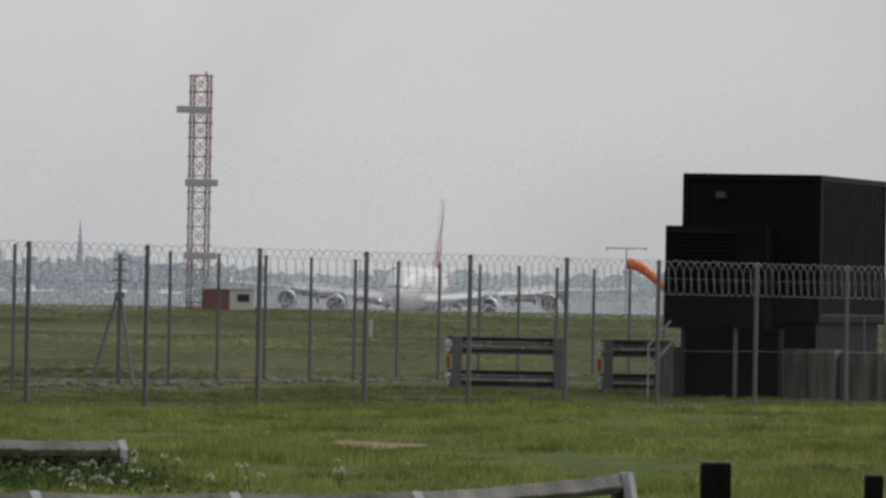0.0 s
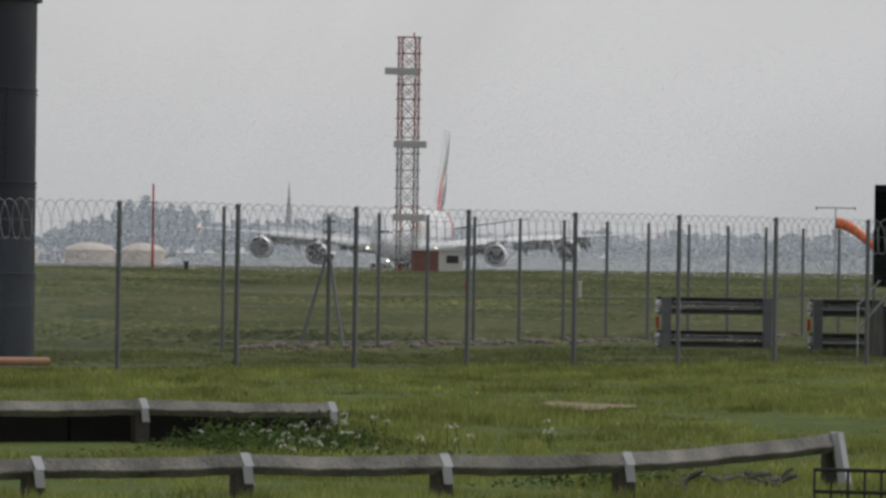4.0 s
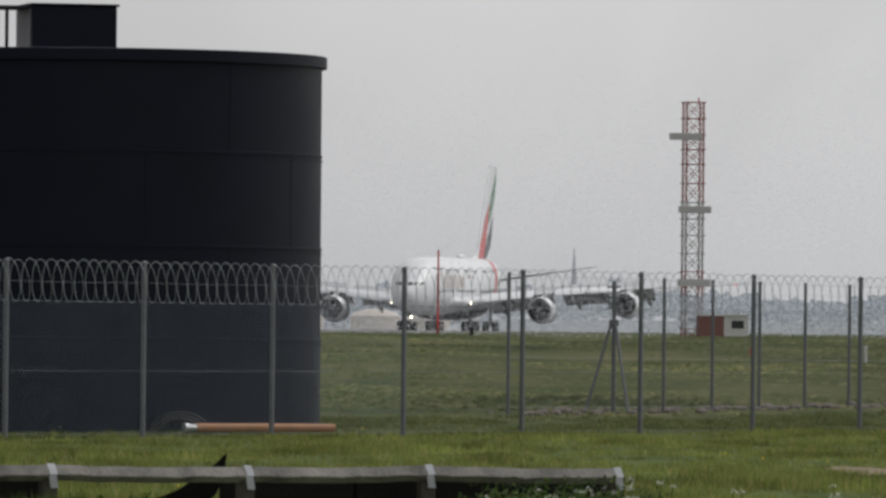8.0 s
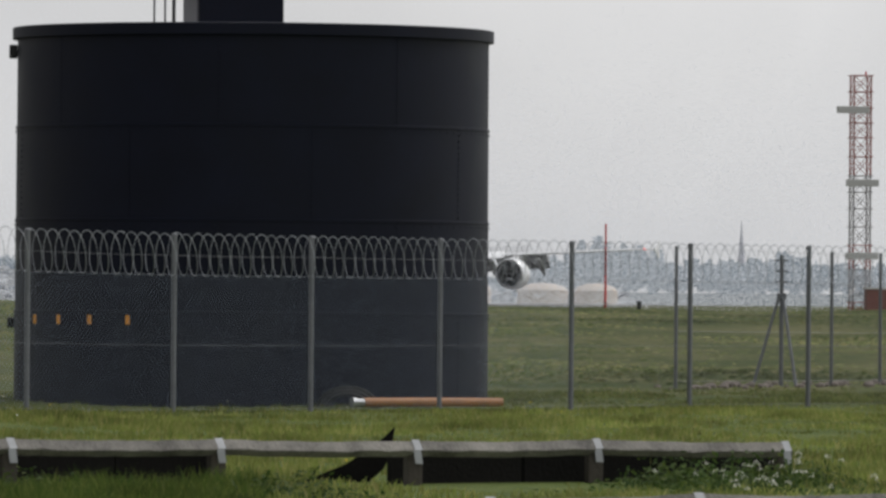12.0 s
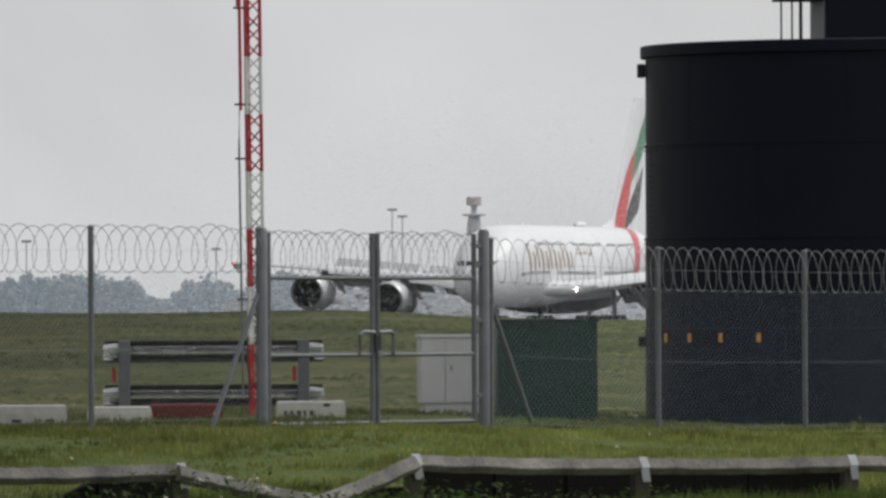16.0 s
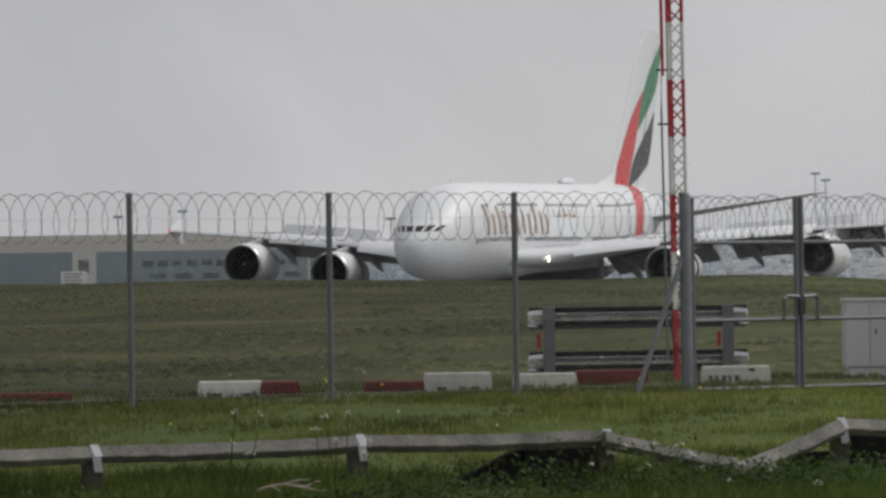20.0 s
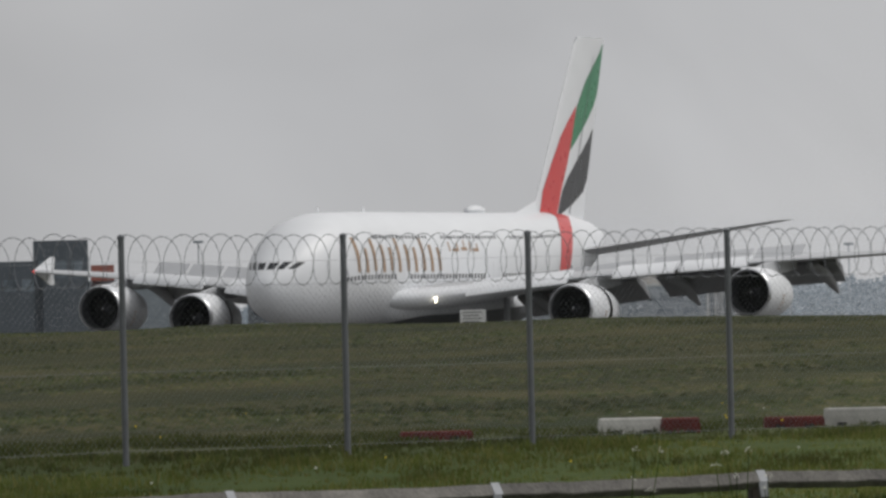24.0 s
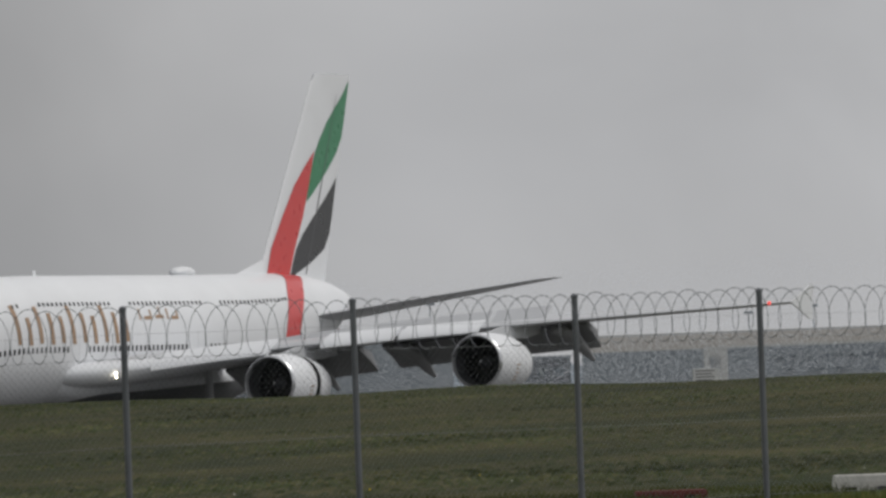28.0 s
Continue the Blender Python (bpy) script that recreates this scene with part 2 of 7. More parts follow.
def grass_mat(name, field, straw, verge, verge_light):
    """Rough field grass in long drifts of green and straw, turning to a lush verge outside the fence."""
    m = bpy.data.materials.new(name)
    m.use_nodes = True
    n, l = m.node_tree.nodes, m.node_tree.links
    b = n["Principled BSDF"]
    b.inputs["Roughness"].default_value = 0.9
    b.inputs["Specular IOR Level"].default_value = 0.1
    tc = n.new("ShaderNodeTexCoord")

    def drift(sx, sy, scale, detail, rough):
        mp = n.new("ShaderNodeMapping")
        mp.inputs["Scale"].default_value = (sx, sy, 1)
        mp.inputs["Rotation"].default_value = (0, 0, radians(8))
        t = n.new("ShaderNodeTexNoise")
        t.inputs["Scale"].default_value = scale
        t.inputs["Detail"].default_value = detail
        t.inputs["Roughness"].default_value = rough
        l.new(tc.outputs["Object"], mp.inputs["Vector"])
        l.new(mp.outputs["Vector"], t.inputs["Vector"])
        return t.outputs["Fac"]

    def ramp(fac, lo, hi, c0, c1):
        r = n.new("ShaderNodeValToRGB")
        r.color_ramp.elements[0].position = lo
        r.color_ramp.elements[1].position = hi
        r.color_ramp.elements[0].color = (*c0, 1)
        r.color_ramp.elements[1].color = (*c1, 1)
        l.new(fac, r.inputs["Fac"])
        return r.outputs["Color"]

    big = drift(0.22, 0.055, 1.0, 8, 0.62)
    mid = drift(1.3, 0.30, 1.0, 9, 0.7)
    fine = drift(2.5, 2.5, 1.0, 8, 0.75)
    far_col = ramp(big, 0.40, 0.68, field, straw)
    near_col = ramp(mid, 0.35, 0.70, verge, verge_light)
    # darker, browner ground to the west, painting in the lens's dark corner
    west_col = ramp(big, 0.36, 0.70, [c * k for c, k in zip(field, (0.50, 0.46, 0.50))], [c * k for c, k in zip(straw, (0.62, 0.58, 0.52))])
    # where the verge gives way to the field: the fence line, frayed
    sep = n.new("ShaderNodeSeparateXYZ")
    l.new(tc.outputs["Object"], sep.inputs["Vector"])
    side = n.new("ShaderNodeMath")
    side.operation = "MULTIPLY_ADD"
    side.inputs[1].default_value = -1.6
    l.new(sep.outputs["X"], side.inputs[0])
    l.new(sep.outputs["Y"], side.inputs[2])
    edge = n.new("ShaderNodeMapRange")
    edge.inputs["From Min"].default_value = 112.0
    edge.inputs["From Max"].default_value = 150.0
    l.new(side.outputs[0], edge.inputs["Value"])
    mx = n.new("ShaderNodeMixRGB")
    l.new(edge.outputs["Result"], mx.inputs["Fac"])
    west_reach = n.new("ShaderNodeMath")
    west_reach.operation = "MULTIPLY_ADD"
    west_reach.inputs[1].default_value = 0.13
    l.new(sep.outputs["Y"], west_reach.inputs[0])
    l.new(sep.outputs["X"], west_reach.inputs[2])
    west_fade = n.new("ShaderNodeMapRange")
    west_fade.interpolation_type = "SMOOTHSTEP"
    west_fade.inputs["From Min"].default_value = 4.0
    west_fade.inputs["From Max"].default_value = -16.0
    l.new(west_reach.outputs[0], west_fade.inputs["Value"])
    west_mix = n.new("ShaderNodeMixRGB")
    l.new(west_fade.outputs["Result"], west_mix.inputs["Fac"])
    l.new(far_col, west_mix.inputs["Color1"])
    l.new(west_col, west_mix.inputs["Color2"])
    l.new(west_mix.outputs["Color"], mx.inputs["Color2"])
    # the verge colour is dimmed to the west in the same way
    dim_verge = n.new("ShaderNodeMixRGB")
    l.new(west_fade.outputs["Result"], dim_verge.inputs["Fac"])
    l.new(near_col, dim_verge.inputs["Color1"])
    dim_verge.inputs["Color2"].default_value = (*[c * 0.7 for c in verge], 1)
    l.new(dim_verge.outputs["Color"], mx.inputs["Color1"])
    val = n.new("ShaderNodeMapRange")
    val.inputs["From Min"].default_value = 0.3
    val.inputs["From Max"].default_value = 0.7
    val.inputs["To Min"].default_value = 0.7
    val.inputs["To Max"].default_value = 1.3
    l.new(fine, val.inputs["Value"])
    hs = n.new("ShaderNodeHueSaturation")
    l.new(mx.outputs["Color"], hs.inputs["Color"])
    l.new(val.outputs["Result"], hs.inputs["Value"])
    l.new(hs.outputs["Color"], b.inputs["Base Color"])
    bp = n.new("ShaderNodeBump")
    bp.inputs["Strength"].default_value = 0.5
    bp.inputs["Distance"].default_value = 0.05
    l.new(fine, bp.inputs["Height"])
    l.new(bp.outputs["Normal"], b.inputs["Normal"])
    return m


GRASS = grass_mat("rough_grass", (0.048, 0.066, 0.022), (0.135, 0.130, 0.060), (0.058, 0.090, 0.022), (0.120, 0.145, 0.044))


def build_ground():
    bm = bmesh.new()
    radii = [2, 8, 16, 24, 32] + [36 + 4 * i for i in range(48)] + [232 + 8 * i for i in range(42)] + [580 + 40 * i for i in range(32)] + [1900, 2400, 3200, 4800]
    bearings = [-180 + 10 * i for i in range(16)] + [-20 + 0.5 * i for i in range(60)] + [10 + 10 * i for i in range(17)]
    rows = []
    for r in radii:
        row = []
        for b in bearings:
            x, y = r * math.sin(radians(b)), r * math.cos(radians(b))
            z = ground_z(x, y)
            if 40 < r < 420:
                z += 0.035 * noise.noise(Vector((x * 0.35, y * 0.16, 3.1)))
            row.append(bm.verts.new((x, y, z)))
        rows.append(row)
    hub = bm.verts.new((0, 0, ground_z(0, 0.5)))
    n = len(bearings)
    for k in range(n):
        bm.faces.new((hub, rows[0][(k + 1) % n], rows[0][k]))
    for a, b in zip(rows, rows[1:]):
        for k in range(n):
            bm.faces.new((a[k], a[(k + 1) % n], b[(k + 1) % n], b[k]))
    ob = part("ground", bm, GRASS, smooth=True)
    return tagged(ob, "rough green and straw airfield grass with a low bank", "grass field", kind="structure")


ground = build_ground()


def build_runway():
    """The strip that the airliner rolls along, a little proud of the grass behind the bank."""
    bm = bmesh.new()
    a, b = Vector((55.0, 1690.0, 0)), Vector((-160.0, 468.0, 0))
    side = (b - a).cross(Vector((0, 0, 1))).normalized()
    rows = []
    for i in range(124):
        c = a + (b - a) * (i / 123)
        rows.append([c + side * q + Vector((0, 0, ground_z(c.x + side.x * q, c.y + side.y * q) + z)) for q, z in ((-34, -0.4), (-33.5, 0.03), (-12, 0.05), (12, 0.05), (33.5, 0.03), (34, -0.4))])
    loft(bm, rows)
    ob = part("runway", bm, mat("worn_runway_concrete", (0.13, 0.13, 0.13), 0.9, 0, 0.25, 0.05, 0.2, 3))
    return tagged(ob, "worn grey runway behind the grass bank", "runway", kind="structure")


build_runway()


# ---- the airliner: X runs aft from 25 m behind the nose, port is -Y ----
AIRLINER_ROWS = [(0, 41.75, 1601.34, -0.19), (1, 30.62, 1535.96, 0.13), (2, 19.96, 1475.46, 0.47), (3, 9.87, 1418.81, 0.80), (4, 0.14, 1365.13, 1.10), (5, -9.23, 1313.72, 1.36), (6, -18.32, 1264.05, 1.56), (7, -27.25, 1215.71, 1.69), (8, -35.73, 1168.42, 1.76), (9, -44.48, 1122.00, 1.77), (10, -52.58, 1076.39, 1.72), (11, -59.99, 1031.63, 1.62), (12, -68.07, 987.71, 1.48), (13, -75.42, 944.83, 1.30), (14, -82.37, 903.16, 1.11), (15, -89.08, 862.87, 0.92), (16, -95.30, 824.18, 0.73), (17, -101.60, 787.23, 0.55), (18, -107.54, 752.24, 0.41), (19, -112.92, 719.40, 0.29), (20, -118.29, 688.71, 0.21), (21, -123.35, 660.25, 0.17), (22, -128.76, 633.84, 0.17), (23, -133.74, 609.48, 0.20), (24, -138.69, 586.83, 0.24), (25, -143.56, 565.53, 0.29), (26, -147.98, 545.11, 0.31), (27, -151.95, 524.91, 0.28), (28, -155.25, 504.13, 0.17),]
FUSE = [(2.6, 0.05, 4.95, 5.05), (2.8, 0.65, 4.25, 5.55), (3.3, 1.15, 3.65, 6.1), (4.1, 1.68, 3.15, 6.8), (5.1, 2.2, 2.8, 7.5), (6.4, 2.72, 2.55, 8.4), (7.9, 3.12, 2.42, 9.25), (9.7, 3.47, 2.33, 9.98), (12.5, 3.57, 2.3, 10.42), (16.0, 3.57, 2.3, 10.55), (46.0, 3.57, 2.3, 10.6), (52.0, 3.45, 2.7, 10.65), (57.0, 3.1, 3.7, 10.65), (61.5, 2.5, 5.0, 10.45), (65.3, 1.7, 6.4, 10.0), (68.2, 0.9, 7.5, 9.4), (69.9, 0.3, 8.2, 8.9)]


def fuse_point(x, a, out=0.0):
    """A point of the skin: x aft of the nose, a from the crown (0) to port (90) and keel (180)."""
    w, zb, zt = lerp_table(FUSE, x)
    h = (zt - zb) / 2
    c, s = math.cos(radians(a)), math.sin(radians(a))
    e = 2 / 2.25
    y = (w + out) * math.copysign(abs(s) ** e, s)
    z = (zt + zb) / 2 - 0.04 * h + (h + out) * math.copysign(abs(c) ** e, c)
    return Vector((x - 25, -y, z))


def skin_angle(x, z):
    """The angle from the crown at which the skin at x has the height z."""
    lo, hi = 0.0, 180.0
    for _ in range(30):
        mid = (lo + hi) / 2
        lo, hi = (mid, hi) if fuse_point(x, mid).z > z else (lo, mid)
    return lo


def skin_x(a, z):
    """How far aft the skin at the angle a reaches the height z."""
    lo, hi = 2.62, 11.0
    for _ in range(30):
        mid = (lo + hi) / 2
        lo, hi = (lo, mid) if fuse_point(mid, a).z > z else (mid, hi)
    return lo


def skin_patch(bm, xa, xb, a0, a1, nx=2, na=3, out=0.025):
    """A raised patch of the skin between two edges that may slant: xa, xb are functions of the angle."""
    grid = []
    for i in range(na + 1):
        a = a0 + (a1 - a0) * i / na
        x0, x1 = xa(a), xb(a)
        grid.append([bm.verts.new(fuse_point(x0 + (x1 - x0) * j / nx, a, out)) for j in range(nx + 1)])
    for i in range(na):
        for j in range(nx):
            bm.faces.new((grid[i][j], grid[i][j + 1], grid[i + 1][j + 1], grid[i + 1][j]))


def foil(le, te, z, thick, y, n=10, camber=0.02):
    """An aerofoil section in the plane y."""
    c = te - le
    top, bot = [], []
    for i in range(n + 1):
        s = 0.5 - 0.5 * math.cos(math.pi * i / n)
        t = thick * c * (1.48 * math.sqrt(max(s, 0)) - 0.63 * s - 1.76 * s * s + 1.42 * s ** 3 - 0.51 * s ** 4)
        k = camber * c * 4 * s * (1 - s)
        top.append(Vector((le + c * s - 25, y, z + k + t)))
        bot.append(Vector((le + c * s - 25, y, z + k - t)))
    return top + bot[::-1][1:-1]


WING = [(2.6, 20.2, 38.6, 3.75, 0.185), (4.5, 21.4, 39.2, 4.05, 0.185), (9.0, 24.6, 40.0, 4.70, 0.145), (14.9, 28.9, 41.2, 5.35, 0.105), (20.0, 32.4, 43.2, 5.75, 0.10), (25.7, 36.8, 45.8, 6.15, 0.095), (33.0, 43.2, 49.9, 6.6, 0.09), (38.6, 48.6, 53.8, 6.95, 0.085), (39.7, 50.6, 54.4, 7.05, 0.07)]


def wing_at(y):
    return lerp_table(WING, y)


def fin_point(h, c, side, out=0.0):
    """A point of the fin: h from root to tip, c along the chord."""
    le = 55.4 + 10.0 * h
    te = 66.3 + 5.2 * h
    z = 10.45 + 13.65 * h
    ch = te - le
    s = min(max(c, 0), 1)
    t = 0.055 * ch * (1.48 * math.sqrt(s) - 0.63 * s - 1.76 * s * s + 1.42 * s ** 3 - 0.51 * s ** 4)
    return Vector((le + ch * c - 25, -side * (t + out), z))


def band(bm, rows, side, out=0.03, steps=6):
    """A waving band on the fin: rows of h, first and last chord fraction."""
    hs = []
    for a, b in zip(rows, rows[1:]):
        hs += [a[0] + (b[0] - a[0]) * i / steps for i in range(steps)]
    hs.append(rows[-1][0])
    prev = None
    for h in hs:
        c0, c1 = lerp_table(rows, h)
        line = [bm.verts.new(fin_point(h, c0 + (c1 - c0) * j / 6, side, out)) for j in range(7)]
        if prev:
            for j in range(6):
                bm.faces.new((prev[j], prev[j + 1], line[j + 1], line[j]))
        prev = line


def engine(parent, y, x, z, open_sleeve):
    """A turbofan nacelle with its intake, fan, sleeve and core."""
    m = Matrix.Translation((x - 25, y, z)) @ Matrix.Rotation(radians(2.0), 4, "Y")
    bm = bmesh.new()
    shift = 0.6 if open_sleeve else 0.0
    revolve(bm, [(0.22, 1.73), (0.55, 1.80), (1.2, 1.85), (2.2, 1.87), (3.3, 1.84)], m, 48)
    eng = part("engine_nacelle", bm, WHITE_PAINT, parent, "white engine nacelle", True)
    bm = bmesh.new()
    revolve(bm, [(0.30, 1.52), (0.10, 1.56), (0.0, 1.63), (0.06, 1.69), (0.22, 1.735)], m, 48)
    part("intake_lip", bm, BARE_METAL, eng, "polished metal intake lip", True)
    bm = bmesh.new()
    revolve(bm, [(0.30, 1.52), (0.8, 1.47), (1.5, 1.46), (1.75, 1.46)], m, 40)
    part("intake_duct", bm, mat_duct, eng, "dark grey intake duct", True)
    bm = bmesh.new()
    s0 = 3.3 + shift
    revolve(bm, [(s0, 1.84), (s0 + 0.8, 1.77), (s0 + 1.7, 1.62), (s0 + 2.4, 1.46), (s0 + 2.4, 1.40), (s0 + 1.3, 1.46), (s0 + 0.02, 1.55)], m, 48)
    part("reverser_sleeve", bm, WHITE_PAINT, eng, "white reverser sleeve", True)
    if open_sleeve:
        bm = bmesh.new()
        revolve(bm, [(3.28, 1.72), (4.0, 1.66)], m, 48)
        part("reverser_cascade", bm, DARK, eng, "black cascade gap of an open thrust reverser", True)
    bm = bmesh.new()
    revolve(bm, [(1.75, 1.46), (1.75, 0.0001)], m, 40)
    part("fan_disc", bm, DARK, eng)
    for k in range(24):
        bm = bmesh.new()
        a = k * math.tau / 24
        pts = []
        for r, tw in ((0.45, 0.08), (0.9, 0.14), (1.43, 0.2)):
            for off, dx in ((-1, -0.12), (1, 0.12)):
                aa = a + off * tw * 0.55
                pts.append(m @ Vector((1.6 + dx, r * math.cos(aa), r * math.sin(aa))))
        v = [bm.verts.new(p) for p in pts]
        bm.faces.new((v[0], v[1], v[3], v[2]))
        bm.faces.new((v[2], v[3], v[5], v[4]))
        part("blade", bm, mat_fan, eng)
    bm = bmesh.new()
    revolve(bm, [(1.0, 0.001), (1.08, 0.12), (1.3, 0.3), (1.6, 0.46)], m, 24)
    part("spinner", bm, mat_duct, eng, "dark spinner cone", True)
    bm = bmesh.new()
    c = [m @ Vector((1.1 + 0.02 * i, 0.14 + 0.02 * i, 0.1 - 0.03 * i)) for i in range(4)]
    tube(bm, c, 0.045, 6)
    part("spinner_mark", bm, WHITE_PAINT, eng, "white swirl on the spinner")
    bm = bmesh.new()
    revolve(bm, [(4.2, 1.1), (5.9, 0.97), (7.3, 0.62), (7.3, 0.55), (6.4, 0.5)], m, 32)
    revolve(bm, [(6.4, 0.48), (7.4, 0.36), (8.3, 0.05)], m, 24)
    part("core_nozzle", bm, BARE_METAL, eng, "bare metal core nozzle and plug", True)
    # faint maker's strokes on the outboard cowl
    bm = bmesh.new()
    for i in range(5):
        a = radians(96 + 8 * i)
        for sgn in (-1,):
            p = m @ Vector((2.35, sgn * 1.875 * math.sin(a), 1.875 * math.cos(a) + 0.0))
            q = m @ Vector((2.75 - 0.12 * (i % 2), sgn * 1.865 * math.sin(a), 1.865 * math.cos(a)))
            tube(bm, [p, q], 0.04, 5)
    part("cowl_strokes", bm, GOLD_PAINT, eng, "small gold strokes on the cowl")
    # pylon
    yy = abs(y)
    le, te, wz, th = wing_at(yy)
    bm = bmesh.new()
    rings = []
    for f in (0, 0.15, 0.4, 0.7, 1.0):
        px = (x + 1.5) + (le + 5.5 - x - 1.5) * f
        zt = z + 1.75 + (wz + 0.1 - z - 1.75 + 0.15) * min(1, f * 1.6)
        zb = z + 1.5 - 0.3 * f + max(0, f - 0.6) * 1.2
        w = 0.06 + 0.26 * math.sin(math.pi * min(0.9, f + 0.08))
        rings.append([Vector((px - 25, y - w, zb)), Vector((px - 25, y + w, zb)), Vector((px - 25, y + w * 0.8, zt)), Vector((px - 25, y - w * 0.8, zt))])
    loft(bm, rings)
    part("pylon", bm, GREY_PAINT, parent, "grey engine pylon", True)


mat_seam = mat("seam_grey", (0.16, 0.16, 0.17), 0.6, 0, 0.1, 2)
mat_duct = mat("dark_intake_lining", (0.045, 0.047, 0.054), 0.5, 0.2, 0.15, 2)
mat_fan = mat("fan_titanium", (0.018, 0.019, 0.024), 0.5, 0.6, 0.2, 3)
FLAP_PAINT = mat("mid_grey_flap_paint", (0.27, 0.275, 0.29), 0.5, 0, 0.12, 0.7)
BELLY_SHADE = mat("belly_shade_grey", (0.10, 0.103, 0.11), 0.6, 0, 0.2, 1)
LANDING_LIGHT = lamp_mat("landing_light", (1.0, 0.92, 0.72), 12.0)
RED_LIGHT = lamp_mat("red_beacon_glass", (1.0, 0.1, 0.08), 0.9)


def wheel(parent, x, y, z, r=0.7, w=0.5):
    bm = bmesh.new()
    m = Matrix.Translation((x - 25, y, z)) @ Matrix.Rotation(radians(90), 4, "Z")
    revolve(bm, [(-w / 2, r * 0.55), (-w / 2, r * 0.9), (-w * 0.35, r), (w * 0.35, r), (w / 2, r * 0.9), (w / 2, r * 0.55)], m, 20)
    wh = part("wheel", bm, RUBBER, parent, "black aircraft tyre", True)
    bm = bmesh.new()
    revolve(bm, [(-w * 0.4, 0.001), (-w * 0.4, r * 0.55), (w * 0.4, r * 0.55), (w * 0.4, 0.001)], m, 16)
    part("rim", bm, GREY_PAINT, wh)


def build_airliner():
    root = thing("airliner", pose(*AIRLINER_ROWS[0][1:]), "large white four-engined double-deck airliner rolling along the runway", "airliner")
    # fuselage
    bm = bmesh.new()
    xs = [2.6, 2.66, 2.8, 3.0, 3.3, 3.7, 4.1, 4.6, 5.1, 5.7, 6.4, 7.1, 7.9, 8.8, 9.7, 11, 12.5, 20, 30, 40, 46, 49, 52, 54.5, 57, 59.5, 61.5, 63.5, 65.3, 66.8, 68.2, 69.2, 69.9]
    loft(bm, [[fuse_point(x, a) for a in range(0, 360, 8)] for x in xs])
    body = part("fuselage", bm, WHITE_PAINT, root, "white double-deck fuselage", True)
    # grey wash of the lower nose and belly fairing
    bm = bmesh.new()
    rings = []
    for f in [0, 0.004, 0.015, 0.035, 0.07, 0.12, 0.2, 0.3, 0.5, 0.7, 0.85, 0.95, 0.99, 1.0]:
        x = 18.4 + 31 * f
        k = math.sin(math.pi * min(1, max(0.0, f))) ** 0.26 if 0 < f < 1 else 0.02
        rings.append([Vector((x - 25, 4.95 * k * math.copysign(abs(math.sin(radians(a))) ** 0.8, math.sin(radians(a))), 3.75 + (2.2 if math.cos(radians(a)) < 0 else 1.55) * k * math.copysign(abs(math.cos(radians(a))) ** 0.8, math.cos(radians(a))))) for a in range(0, 360, 12)])
    loft(bm, rings)
    fairing = part("belly_fairing", bm, WHITE_PAINT, root, "white belly fairing", True)
    # rounded fillets that carry the wing roots into the fairing
    for side in (1, -1):
        bm = bmesh.new()
        rings = [foil(le, le + 9.0, z, thick, -side * y, 14, 0.0) for y, le, z, thick in ((2.6, 18.9, 3.95, 0.175), (3.6, 19.4, 3.97, 0.18), (4.5, 20.2, 4.02, 0.18), (5.6, 21.3, 4.10, 0.175), (7.0, 22.6, 4.28, 0.16), (9.0, 24.3, 4.62, 0.13), (11.0, 26.1, 4.95, 0.09))]
        loft(bm, rings)
        part("root_fillet", bm, WHITE_PAINT, root, "white rounded wing-root fillet", True)
    # shade below the wing roots, painted as a dark grey skin under the fairing
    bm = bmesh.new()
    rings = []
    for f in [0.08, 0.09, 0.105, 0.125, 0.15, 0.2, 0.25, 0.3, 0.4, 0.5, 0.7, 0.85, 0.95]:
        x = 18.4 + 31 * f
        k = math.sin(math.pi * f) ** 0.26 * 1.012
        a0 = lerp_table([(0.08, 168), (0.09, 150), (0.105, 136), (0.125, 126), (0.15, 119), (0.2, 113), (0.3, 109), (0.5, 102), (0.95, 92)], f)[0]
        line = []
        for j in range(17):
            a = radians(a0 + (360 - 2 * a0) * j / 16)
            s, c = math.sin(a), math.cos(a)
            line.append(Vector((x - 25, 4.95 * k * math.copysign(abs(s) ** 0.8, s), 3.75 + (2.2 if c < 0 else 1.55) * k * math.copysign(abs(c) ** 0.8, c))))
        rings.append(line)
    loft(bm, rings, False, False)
    part("keel_shade", bm, BELLY_SHADE, fairing, "dark grey skin painting the shade under the belly", True)
    # titles as plain gold strokes, both sides
    for side in (1, -1):
        for i, x in enumerate((12.0, 13.5, 15.0, 16.6, 18.1, 19.6, 21.2, 22.7, 24.3, 25.8, 27.3)):
            a0 = 58 if i == 0 else (69, 72, 62)[i % 3]
            bm = bmesh.new()
            skin_patch(bm, lambda a, x=x: x + 0.012 * (a * side - 90), lambda a, x=x: x + 0.012 * (a * side - 90) + 0.5, side * a0, side * (92 + i % 2), 1, 4)
            part("title_bar", bm, GOLD_PAINT, root, "gold painted title bar")
        bm = bmesh.new()
        for x, w, a0, a1 in ((29.6, 0.25, 66, 76), (30.3, 1.2, 73, 76), (31.2, 0.25, 67, 74), (32.0, 1.2, 72, 75), (32.6, 0.22, 64, 72), (33.7, 0.25, 66, 76), (34.3, 1.1, 73, 76), (35.1, 0.25, 68, 75)):
            skin_patch(bm, lambda a, x=x: x, lambda a, x=x, w=w: x + w, side * a0, side * a1, 2, 1)
        part("script_band", bm, GOLD_PAINT, root, "small gold script strokes")
        # red band that runs down from the fin root
        bm = bmesh.new()
